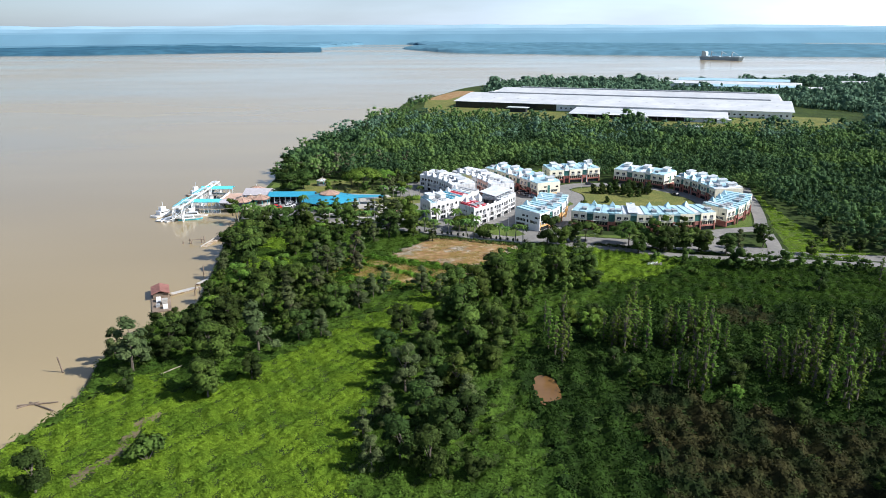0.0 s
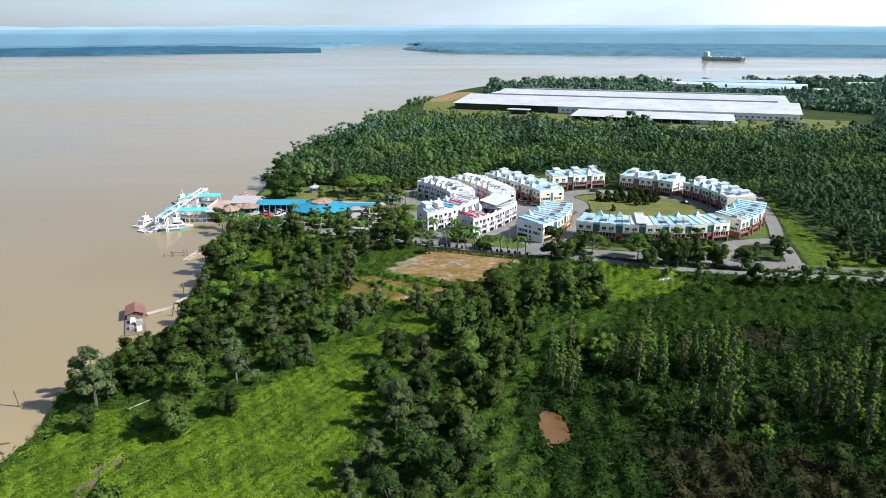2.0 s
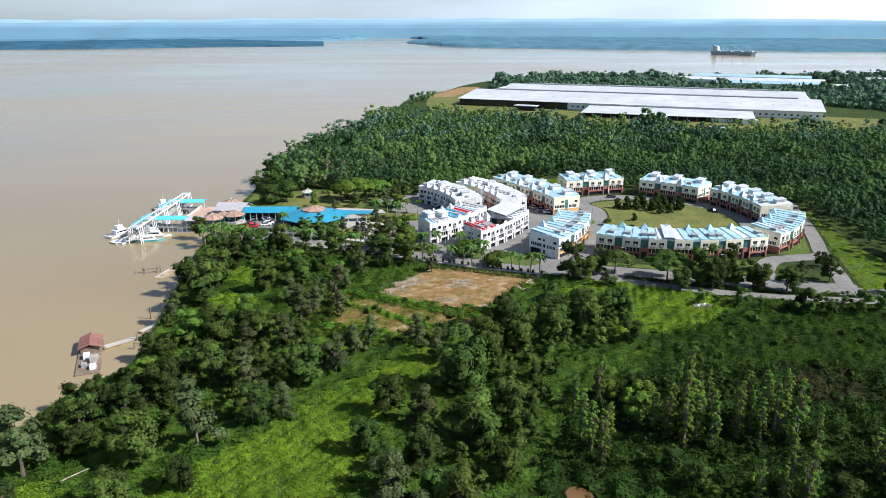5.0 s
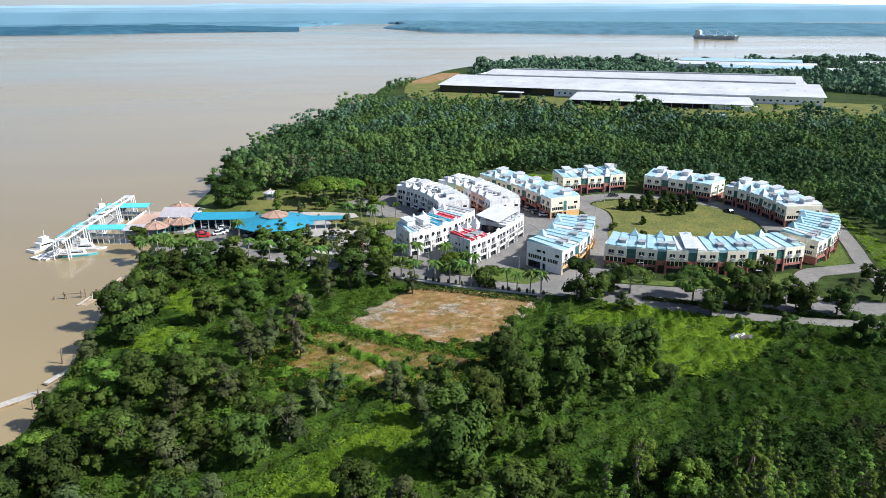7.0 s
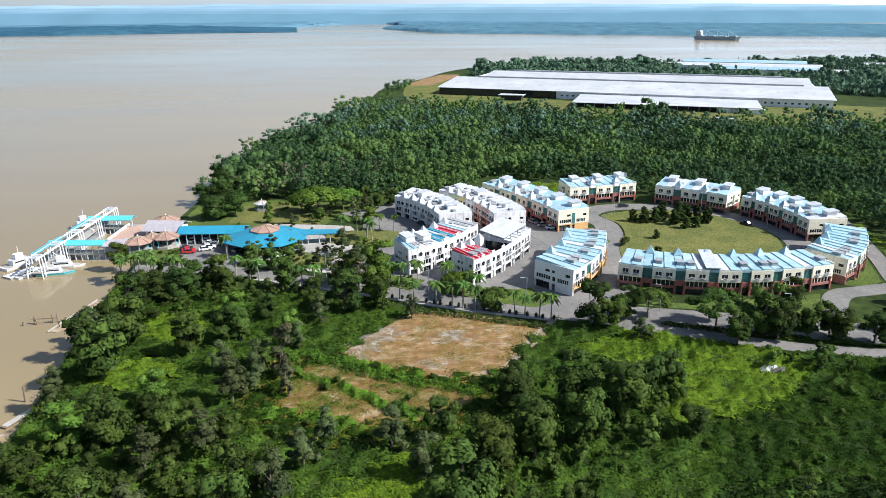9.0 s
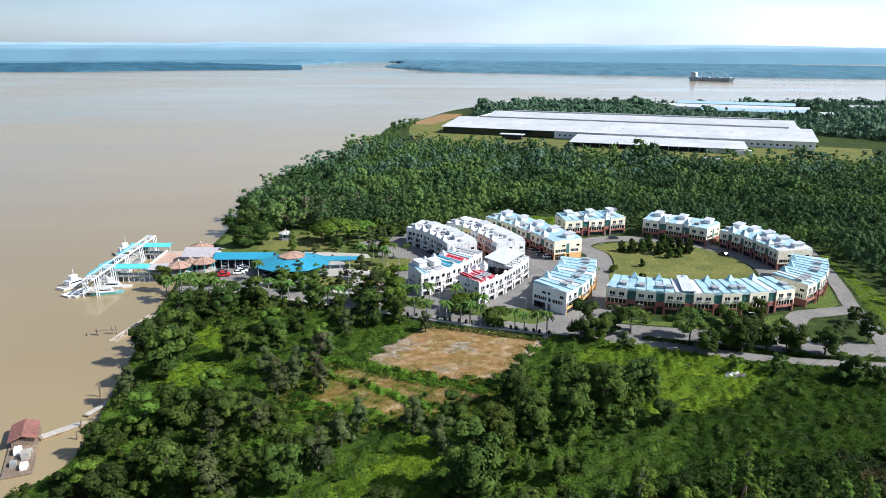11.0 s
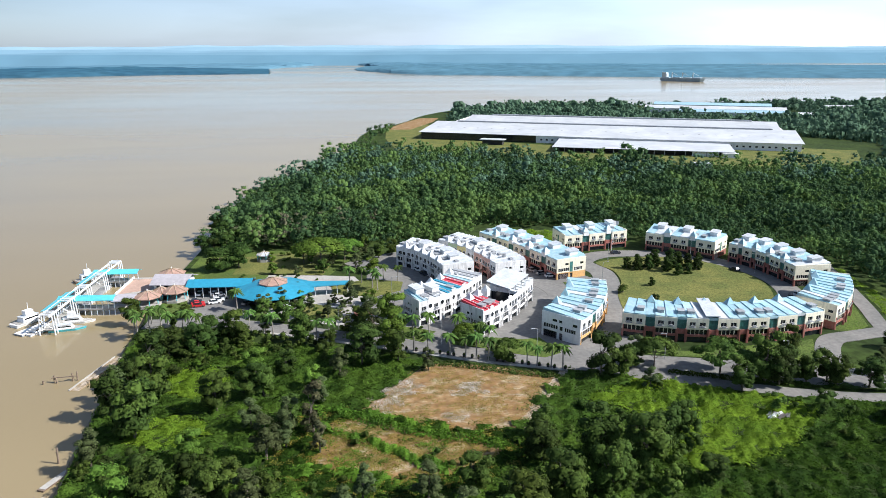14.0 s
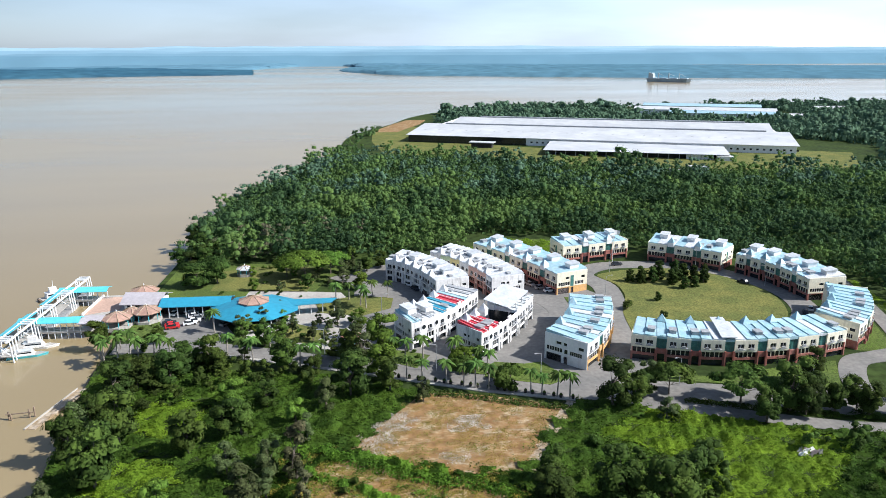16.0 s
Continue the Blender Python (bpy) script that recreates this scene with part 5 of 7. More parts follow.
for x, y, s in ((8, 300.5, 0.72), (-42, 384, 1.5), (-33, 389, 1.1), (-49, 386, 0.9)):
    stand(SPREAD_LIGHT[0], x, y, s, rnd.uniform(0, 360))
for x, y, s in ((78.3, 346.5, 0.45), (92.4, 358.1, 0.6), (79.7, 365.9, 0.7), (92.7, 366.1, 0.8), (99.5, 366.8, 0.75), (76.1, 367.6, 0.7), (87.8, 370.0, 0.85), (95.0, 373.6, 0.8), (96.8, 359.7, 0.6), (84, 367, 0.8), (90, 363, 0.75), (102, 364, 0.65), (81, 370, 0.7), (104, 368, 0.7), (97, 370, 0.8)):
    stand(rnd.choice(LAWN_TREES), x, y, s, rnd.uniform(0, 360))
for x, y in ((-8, 295), (-4, 293), (2, 291), (6, 289), (9, 288), (12, 286.5), (22, 283.5), (24.5, 282.6), (28, 281.3), (31, 280.4), (-36, 305), (-32, 304), (-49, 309.5), (-52, 310.5), (-46, 320), (-64, 332),
             (-11, 308), (-8, 305), (5, 302), (11, 299), (13, 296.5), (-3, 305), (-89, 312), (-86, 314), (-91, 316), (-74, 312), (-72, 314), (-80, 313), (-41, 307), (-31, 309), (-12, 359), (-17, 360), (-21, 352), (-29, 355), (-25, 358), (-19, 349), (-88, 322), (-84, 318), (-77, 316), (-57, 315)):
    stand(rnd.choice(PALM), x, y, rnd.uniform(0.85, 1.1), rnd.uniform(0, 360))


for x, y, s, models in ((-58.6, 304, 1.1, ROUND), (-51.7, 311.5, 0.8, OPEN), (-44.5, 323.8, 0.7, OPEN), (-34, 323, 0.7, OPEN), (-22.4, 305.3, 1.2, ROUND), (-40.5, 304, 1.0, ROUND), (-14.4, 296, 1.2, LIGHT), (-21.5, 324, 0.85, OPEN), (-66, 303, 1.1, ROUND_DARK), (-56, 330, 0.7, OPEN), (-30, 331, 0.5, OPEN), (48, 279, 0.81, ROUND_DARK), (83, 267.3, 1.01, ROUND_DARK), (97, 265, 0.94, ROUND), (104.5, 264, 1.01, ROUND_DARK), (93, 283.5, 0.5, OPEN), (63, 288.5, 0.45, OPEN), (122, 273, 0.94, ROUND_DARK), (112, 271.5, 0.81, OPEN), (126, 287, 0.65, ROUND_DARK), (135, 262, 0.7, ROUND)):
    stand(rnd.choice(models), x, y, s, rnd.uniform(0, 360))


def scatter(zone, count, models, gap, lo, hi):
    xs, ys = [p[0] for p in zone], [p[1] for p in zone]
    done = tries = 0
    while done < count and tries < count * 40:
        tries += 1
        x, y = rnd.uniform(min(xs), max(xs)), rnd.uniform(min(ys), max(ys))
        if inside(x, y, zone) and free(x, y, gap) and inside(x, y, shore):
            stand(rnd.choice(models), x, y, rnd.uniform(lo, hi), rnd.uniform(0, 360))
            done += 1


scatter([(24, 190), (40, 186), (46, 206), (30, 208)], 5, TALL + LIGHT, 2.6, 0.7, 1.0)
scatter([(30, 160), (60, 148), (100, 140), (114, 160), (60, 172)], 10, ROUND_DARK + LIGHT, 2.6, 0.35, 0.6)
scatter([(100, 139), (150, 129), (150, 235), (120, 235), (112, 199)], 6, TALL + ROUND_DARK, 4.0, 0.6, 0.9)
scatter([(42, 149), (90, 137), (95, 104), (40, 104)], 34, DRY_SHRUB, 2.0, 0.3, 0.75)
scatter([(72, 104), (120, 104), (120, 159), (74, 147)], 14, ROUND_DARK + DRY_SHRUB, 3.0, 0.5, 0.85)
scatter([(141, 266), (166, 258), (166, 300), (157, 300), (150, 284)], 9, ROUND_DARK + OPEN, 3.6, 0.5, 0.8)
scatter([(54, 209), (100, 209), (120, 236), (80, 246), (60, 231.5)], 30, SHRUB, 2.6, 0.3, 0.7)
scatter([(-42, 236), (-30, 228.7), (-6, 227.3), (6, 240), (-14, 246), (-30, 256)], 9, SHRUB, 4.0, 0.4, 0.7)
scatter([(-58, 324), (-24, 315), (-14, 345), (-30, 364), (-58, 366)], 26, SHRUB + OPEN[:1] + LIGHT[:1], 3.0, 0.35, 0.6)
scatter([(-13, 306.5), (-5, 301), (-1, 309), (-6, 312), (-13, 314.5)], 8, SHRUB, 1.2, 0.25, 0.5)
scatter([(3, 299), (14, 294.8), (16, 301), (9, 305.5), (5, 307)], 9, SHRUB, 1.2, 0.25, 0.5)
scatter([(-91, 332), (-89, 341), (-84, 342), (-79, 330), (-85, 327)], 9, SHRUB + LIGHT[:1], 1.6, 0.25, 0.45)
scatter([(-72, 366), (-40, 362), (-20, 370), (-24, 396), (-60, 398)], 30, SHRUB + OPEN[:1] + LIGHT[:1], 2.4, 0.25, 0.6)
scatter([(-40, 396), (-20, 384), (-10, 392), (-24, 404)], 8, ROUND + OPEN, 4.0, 0.6, 0.9)
scatter([(-96, 400), (-76, 386), (-74, 402), (-94, 440)], 10, ROUND_DARK, 4.0, 0.8, 1.1)

# forest behind: joined canopies, one for each kind of tree
def forest(name, zones, spacing, kinds, h, w, per, size, seed, label, holes=(), low=0.35, big=1.35, core=0.62):
    rng = np.random.default_rng(seed)
    out = [[[], [], 0] for _ in kinds]
    share = np.cumsum([k[1] for k in kinds])
    for zone in zones:
        xs, ys = [p[0] for p in zone], [p[1] for p in zone]
        for x in np.arange(min(xs), max(xs), spacing):
            for y in np.arange(min(ys), max(ys), spacing):
                px, py = x + rng.uniform(-0.5, 0.5) * spacing, y + rng.uniform(-0.5, 0.5) * spacing
                if not inside(px, py, zone) or not inside(px - 2.5, py, shore) or any(inside(px, py, q) for q in holes):
                    continue
                s = rng.triangular(0.36, 0.72, big + 0.2) * (1 + 0.55 * noise.noise(Vector((px * 0.03, py * 0.03, seed))))
                if rng.uniform() < 0.03:
                    continue
                m = 8 if s > 0.8 else 5
                a = rng.uniform(0, 2 * np.pi, m)
                q = rng.uniform(0.08, 0.30, m) * w * s
                c = np.stack([px + np.cos(a) * q, py + np.sin(a) * q, h * s * rng.uniform(low, 0.82, m) * rng.uniform(0.85, 1.2)], 1)
                r = rng.uniform(0.12, 0.22, m) * w * s
                v, f = leaf_quads(rng, c, r, per, size, wild=0.2)
                if core:
                    v2, f2 = leaf_masses(rng, c, r * core)
                    v, f = np.concatenate([v, v2]), np.concatenate([f, f2 + len(v)])
                # Eastwards darker kinds are picked, so leaf colour carries the shading there.
                pick = rng.uniform(0, share[-1]) * 0.7 + share[-1] * (0.15 + 1.5 * noise.noise(Vector((px * 0.02, py * 0.02, seed + 9))) - min(max((px - 60) / 160, 0), 0.6) * min(max((470 - py) / 90, 0), 1))
                o = out[int(np.searchsorted(share, min(max(pick, 0), share[-1] * 0.999)))]
                o[0].append(v)
                o[1].append(f + o[2])
                o[2] += len(v)
    for (leaves, _, word), o in zip(kinds, out):
        if o[0]:
            tagged(new(name, array_mesh(name, np.concatenate(o[0]), np.concatenate(o[1]), leaves)), word + " " + label, "forest", "", "stuff")


F1 = [(-100, 402), (-78, 400), (-60, 404), (-30, 402), (-10, 406), (6, 409), (20, 418), (28, 442), (66, 436), (76, 416), (98, 406), (118, 399), (134, 388), (147, 386), (158, 374), (158, 350), (152.5, 307), (240, 300), (330, 430), (345, 590), (250, 585), (130, 625), (50, 675), (-20, 700), (-50, 690), (-66, 650), (-82, 590), (-98, 520), (-102, 470)]
NEAR_MIX = ((M_TREE_DARK, 3, "dark green"), (M_TREE, 4, "mid green"))
MIX = ((M_FOREST_DARK, 3, "dark green"), (M_FOREST, 4, "mid green"), (M_FOREST_PALE, 2.2, "light green"))
FAR_HALF = [(-200, 520), (600, 520), (600, 800), (-200, 800)]
forest("forest", [F1], 5.2, MIX, 9.5, 8.6, 15, 0.36, 21, "trees in the forest behind the shops", [FAR_HALF])
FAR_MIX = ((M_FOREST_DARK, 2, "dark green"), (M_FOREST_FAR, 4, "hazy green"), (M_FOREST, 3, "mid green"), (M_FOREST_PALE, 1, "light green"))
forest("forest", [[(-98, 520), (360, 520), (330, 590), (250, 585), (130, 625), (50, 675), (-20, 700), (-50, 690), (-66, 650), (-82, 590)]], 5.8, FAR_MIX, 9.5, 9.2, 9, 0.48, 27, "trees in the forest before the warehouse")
forest("forest", [[(-80, 404), (-50, 404), (-20, 412), (-20, 440), (-60, 440), (-86, 424)]], 4.2, ((M_FOREST_DUN, 3, "brownish thin"), (M_FOREST_DARK, 1, "dark green")), 10.5, 6.0, 12, 0.45, 26, "trees behind the waterfront park")
F2 = [(50, 965), (330, 850), (420, 720), (360, 630), (340, 470), (420, 420), (700, 700), (960, 1130), (700, 1170), (480, 1150), (300, 1180), (150, 1165), (80, 1110)]
FACT = [(310, 1000), (420, 940), (520, 940), (530, 1060), (440, 1160), (330, 1160)]
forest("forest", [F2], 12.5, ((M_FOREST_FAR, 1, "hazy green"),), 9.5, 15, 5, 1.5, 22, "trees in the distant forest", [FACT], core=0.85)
F3 = [(159, 262), (172, 215), (215, 190), (240, 240), (244, 300), (152.5, 307), (153.5, 289), (158, 274)]
forest("forest", [F3], 5.0, MIX[:2] + NEAR_MIX[:1], 10, 8.6, 16, 0.36, 23, "trees in the forest east of the shops")
forest("thicket", [[(-52, 700), (-22, 705), (-26, 800), (-2, 950), (24, 1040), (60, 1110), (46, 1110), (8, 1040), (-20, 960), (-46, 850), (-54, 770)]], 9, MIX, 5.5, 8.0, 8, 0.6, 29, "bushes along the shore of the point", low=0.2)
forest("thicket", [[(-20, 710), (60, 700), (130, 650), (250, 610), (330, 620), (350, 660), (200, 660), (60, 740), (0, 800)]], 24, MIX, 4.0, 7.0, 8, 0.6, 30, "scattered bushes on the warehouse grass", low=0.2)
# thickets between the single trees
forest("thicket", [[(-84, 176), (-74, 168), (-66, 175), (-46, 186), (-36, 200), (-26, 214), (-30, 222), (-42, 240), (-52, 240), (-60, 236), (-70, 246), (-75, 240), (-79, 218.9)], [(-82, 264), (-76, 268), (-60, 290), (-40, 292), (-24, 284), (-22, 296), (-56, 309), (-84, 308)]], 4.4, NEAR_MIX, 4.4, 5.0, 34, 0.22, 61, "saplings in the riverside thicket", low=0.2, core=0.84)
forest("thicket", [[(-10, 127), (8, 121), (14, 159), (20, 187), (32, 214), (44, 224.5), (52, 246), (40, 250), (20, 250), (8, 236), (4, 222), (0, 200), (-8, 172)]], 4.6, NEAR_MIX, 5.2, 5.2, 34, 0.22, 62, "saplings in the inland thicket", low=0.2, core=0.84)
# Eastern saplings share the scrub leaves that are darkened for shade.
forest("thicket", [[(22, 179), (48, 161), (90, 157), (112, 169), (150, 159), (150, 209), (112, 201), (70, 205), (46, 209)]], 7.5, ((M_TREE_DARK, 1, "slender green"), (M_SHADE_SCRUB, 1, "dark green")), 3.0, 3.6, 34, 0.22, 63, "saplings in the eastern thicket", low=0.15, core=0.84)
forest("thicket", [[(60, 256), (100, 245), (150, 238), (150, 246), (100, 253)]], 4.0, NEAR_MIX[:2], 5.0, 5.0, 34, 0.22, 64, "bushes along the road", low=0.2, core=0.84)


POND = [(20.4, 156), (20.8, 163.5), (23, 166), (25.6, 164), (26.4, 159), (26, 154), (24, 151.5), (21.6, 152)]


def cover(name, zone, density, leaves, size, height, seed, label, holes=(), ragged=2.5, patchy=None):
    """Low leafy ground cover of many small sprays, heaped into uneven mounds, with ragged edges."""
    rng = np.random.default_rng(seed)
    xs, ys = [p[0] for p in zone], [p[1] for p in zone]
    n = int((max(xs) - min(xs)) * (max(ys) - min(ys)) * density)
    x, y = rng.uniform(min(xs), max(xs), n), rng.uniform(min(ys), max(ys), n)
    jx = x + ragged * (np.sin(y * 0.8 + 2 * np.sin(x * 0.5)) * 0.6 + rng.normal(size=n) * 0.35)
    jy = y + ragged * (np.sin(x * 0.7 + 2 * np.sin(y * 0.4)) * 0.6 + rng.normal(size=n) * 0.35)

    def mask(poly, x, y):
        ok = np.zeros(len(x), bool)
        j = len(poly) - 1
        for i in range(len(poly)):
            xi, yi, xj, yj = poly[i][0], poly[i][1], poly[j][0], poly[j][1]
            ok ^= ((yi > y) != (yj > y)) & (x < (xj - xi) * (y - yi) / (yj - yi + 1e-12) + xi)
            j = i
        return ok

    def kept(x, y, jx, jy):
        keep = mask(zone, jx, jy) & mask(shore, x, y) & ~mask(POND, x, y) & ~mask(OUTER_EDGE, x, y)
        for q in holes:
            keep &= ~mask(q, jx, jy)
        for q in ROWS:
            keep &= ~mask(q, x, y)
        return keep
    keep = kept(x, y, jx, jy)
    if patchy is not None:
        tuft = sum(np.sin(k * (x * np.cos(a) + y * np.sin(a)) + 3 * a) for k, a in ((0.35, 0.4), (0.52, 1.9), (0.8, 2.8), (1.3, 1.0), (1.9, 2.2)))
        keep &= tuft + rng.normal(size=n) * 0.7 > patchy
    x, y = x[keep], y[keep]
    waves = [(rng.uniform(1.5, 8.0), rng.uniform(0, 2 * np.pi), rng.uniform(0, 2 * np.pi)) for _ in range(14)]
    g = height / 14

    def mounds(x, y):
        z, gx, gy = np.zeros(len(x)), np.zeros(len(x)), np.zeros(len(x))
        for wl, a, ph in waves:
            k, amp = 2 * np.pi / wl, 1.35 * wl ** 0.4
            arg = k * (x * np.cos(a) + y * np.sin(a)) + ph
            z += amp * np.sin(arg)
            gx += amp * k * np.cos(a) * np.cos(arg)
            gy += amp * k * np.sin(a) * np.cos(arg)
        return np.maximum(0.08, 0.55 * height + z * g), gx * g, gy * g
    z, gx, gy = mounds(x, y)
    v, f = sprays(rng, np.stack([x, y, z * rng.uniform(0.6, 1.08, len(x))], 1), np.stack([-gx, -gy, np.ones(len(x))], 1), size * 0.8, 0.32)
    if patchy is None:      # the closed mat of foliage under the single sprays
        cell = 0.85
        cx, cy = np.meshgrid(np.arange(min(xs), max(xs), cell), np.arange(min(ys), max(ys), cell))
        cx, cy = cx.ravel(), cy.ravel()
        wob = ragged * 0.6
        on = kept(cx, cy, cx + wob * np.sin(cy * 0.8 + 2 * np.sin(cx * 0.5)), cy + wob * np.sin(cx * 0.7 + 2 * np.sin(cy * 0.4)))
        cx, cy = cx[on], cy[on]
        corner = []
        for dx, dy in ((0, 0), (cell, 0), (cell, cell), (0, cell)):
            px, py = cx + dx, cy + dy
            corner.append(np.stack([px, py, mounds(px, py)[0] * 0.5 - 0.06], 1))
        v2 = np.stack(corner, 1).reshape(-1, 3)
        f = np.concatenate([f, np.arange(len(v2), dtype=np.int32).reshape(-1, 4) + len(v)])
        v = np.concatenate([v, v2])
    return tagged(new(name, array_mesh(name, v, f, leaves)), label, "undergrowth", "", "stuff")


UNDERWOOD = [(-98, 408), (-60, 412), (0, 414), (24, 444), (70, 438), (100, 410), (158, 384), (168, 300), (240, 300), (320, 430), (340, 585), (250, 580), (130, 620), (50, 670), (-40, 690), (-80, 590), (-96, 520)]
TOWN = [(-60, 316), (-10, 298), (32, 284), (30, 276), (21, 264), (16, 253), (8, 250), (-13, 255), (-21, 262), (-10, 282), (-40, 298), (-88, 316)]
WILD = [(-90, 100), (150, 100), (150, 256), (103, 264), (70, 272), (34, 280)] + TOWN[3:]
cover("forest_underwood", UNDERWOOD, 0.8, M_FOREST, 1.1, 3.4, 65, "green underwood between the forest trees", patchy=-9)
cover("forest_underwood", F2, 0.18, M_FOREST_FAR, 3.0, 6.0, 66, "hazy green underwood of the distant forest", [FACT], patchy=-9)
cover("vines", MEADOW, 19.0, M_VINE, 0.25, 0.5, 31, "bright yellow-green creeping vines on the meadow", [DIRT])
for n_, (zone, dens) in enumerate(((VINE_EAST, 8), (VINE_WEST, 8), (VINE_COAST, 8))):
    cover("vines", zone, dens * 1.7, M_VINE, 0.25, 1.1, 41 + n_, "bright green creeping vines over low scrub")
CLEARING = [(-36, 262), (-22, 263), (-13, 256), (10, 250), (14, 238), (4, 230.1), (-8, 225.9), (-24, 224.5), (-40, 236)]
EAST = [(24, 100), (150, 100), (150, 209), (60, 213), (46, 209), (30, 199), (16, 169)]
EAST_FIELD = [(46, 211), (60, 213), (150, 207), (150, 258), (104, 262), (86, 246), (66, 238), (52, 227.3)]
# The field's green is kept dark in place of shade.
cover("undergrowth", EAST_FIELD, 14.0, M_MID_SCRUB, 0.22, 1.0, 38, "vine-covered scrub field with shade mixed into its green", [BROWN_PATCH])
cover("field_grass", FIELD, 24, M_STRAW, 0.15, 0.12, 37, "sparse dry golden grass on the field", patchy=-0.5)
for n_, zone in enumerate(([(-21.4, 261.7), (-16.5, 269), (-11.7, 277), (-5.5, 277.3), (-7, 272.5), (-12.3, 266.5), (-15.5, 259.5)], [(0, 272.5), (8.6, 274.5), (10, 269), (2.1, 267)], [(-4, 259), (4, 258), (6, 254.5), (-1, 255)])):
    cover("grit", zone, 60, M_GRAVEL, 0.16, 0.04, 46 + n_, "pale grit strewn over the field", patchy=-1.2)
cover("verge_grass", VERGE, 12, M_VINE, 0.2, 0.4, 39, "rank green grass beside the ring road", ragged=1.0)
cover("clearing_grass", [(24, 418), (30, 404), (50, 399), (64, 406), (60, 428), (36, 434)], 7, M_VINE, 0.26, 0.6, 56, "bright rank grass in the forest clearing")
for n_, zone in enumerate(([(44, 294), (70, 289), (108, 295), (103, 285), (99, 279), (95, 280), (70, 285), (46, 291)], [(118, 301), (124, 300), (130.5, 303.5), (136, 318), (142, 334), (136, 330), (128, 312)], [(12, 294), (28, 288), (33, 291), (29, 302), (24, 301), (16, 303)])):
    cover("verge_grass", zone, 9, M_VINE_DEEP, 0.13, 0.16, 57 + n_, "rough green grass on the verge", ragged=0.4, patchy=-0.6)
cover("lawn_grass", lawn, 7, M_GOLD, 0.11, 0.12, 44, "dry tufts on the oval lawn", ragged=0.3, patchy=0.6)
cover("clearing_grass", CLEARING, 24.0, M_STRAW, 0.2, 0.3, 35, "golden brown dry grass in the clearing", patchy=-2.6)
cover("clearing_scrub", CLEARING, 20.0, M_VINE_DEEP, 0.22, 0.7, 45, "low green creepers in the clearing", patchy=1.3)
for n_, line in enumerate(([(-32, 263), (-20, 258.5), (-10.3, 253.4), (-2, 249)], [(-30, 254), (-19.4, 246.7), (-10.5, 239.9), (-3, 235)], [(-36.3, 234.8), (-29.4, 236.7), (-20.8, 234), (-12, 230)])):
    pts = smooth_line(line, 4)
    cover("creeper_bank", [(p.x, p.y - 1.9) for p in pts] + [(p.x, p.y + 1.9) for p in reversed(pts)], 26, M_VINE_DEEP, 0.24, 1.3, 71 + n_, "green creepers grown over a low earth bank", ragged=1.0)
cover("clearing_scrub", CLEARING, 12.0, M_MID_SCRUB, 0.24, 0.9, 49, "green creepers round the clearing", [[(-29, 256), (-21, 258), (-12, 253), (4, 246), (10, 242), (2, 235), (-10, 232.2), (-22, 232.2), (-31, 241)]])
cover("clearing_scrub", [(-44, 303), (-12, 292), (-4, 287), (-11, 278), (-22, 263), (-36, 270), (-60, 296)], 10, M_SCRUB, 0.24, 0.8, 50, "green creepers beside the field")
# Shade over these lots comes from the darkened leaf colour.
cover("undergrowth", EAST, 8.5, M_SHADE_SCRUB, 0.32, 1.8, 36, "dense green undergrowth of the eastern lots, coloured dark for shade", [DRY, BROWN_PATCH])
cover("undergrowth", WILD, 9.0, M_SCRUB, 0.28, 1.3, 32, "dense green vine-covered undergrowth", [MEADOW, DIRT, CLEARING, EAST, EAST_FIELD, DRY, BROWN_PATCH, VINE_EAST, VINE_WEST, VINE_COAST])
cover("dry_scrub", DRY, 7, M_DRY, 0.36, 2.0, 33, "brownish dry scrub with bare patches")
cover("dry_scrub", BROWN_PATCH, 4.5, M_DRY, 0.40, 1.0, 34, "reddish brown dead scrub patch")


def hedge(name, line, width, height, leaves, seed, label, density=16):
    """A low leafy bank along a line."""
    rng = np.random.default_rng(seed)
    pts = np.array([(p.x, p.y) for p in smooth_line(line, 8)])
    seg = rng.integers(0, len(pts) - 1, int(density * width * np.hypot(*np.diff(pts, axis=0).T).sum()))
    u = rng.uniform(0, 1, (len(seg), 1))
    c = pts[seg] * (1 - u) + pts[seg + 1] * u
    d = pts[seg + 1] - pts[seg]
    nrm = np.stack([-d[:, 1], d[:, 0]], 1) / (np.linalg.norm(d, axis=1, keepdims=True) + 1e-9)
    o = rng.uniform(-0.5, 0.5, (len(seg), 1))
    p = c + nrm * o * width
    z = height * np.sqrt(1 - (1.9 * o[:, 0]) ** 2 * 0.9) * rng.uniform(0.55, 1.0, len(seg)) * (0.8 + 0.3 * np.sin(p[:, 0] * 1.7))
    nn = np.concatenate([nrm * o * 2, np.full((len(seg), 1), 0.8)], 1)
    v, f = sprays(rng, np.concatenate([p, z[:, None]], 1), nn, 0.26, 0.5)
    return tagged(new(name, array_mesh(name, v, f, leaves)), label, "hedge", "", "stuff")


hedge("hedge", [(-3, 286), (6, 283.5), (15, 280), (23, 277.5), (29, 275.5)], 2.6, 1.3, M_TREE, 51, "low dark hedge between road and field")
hedge("vine_bank", [(-25, 260), (-23, 258.4), (-13.9, 252.9), (-6.4, 249.7), (4.2, 246.3), (10, 242.5)], 3.6, 1.5, M_VINE_DEEP, 52, "leafy green bank along the field")
hedge("hedge", [(58, 276.5), (66, 273.8), (76, 270.5), (90, 266)], 2.2, 0.9, M_TREE, 55, "dark shrubby roadside hedge")




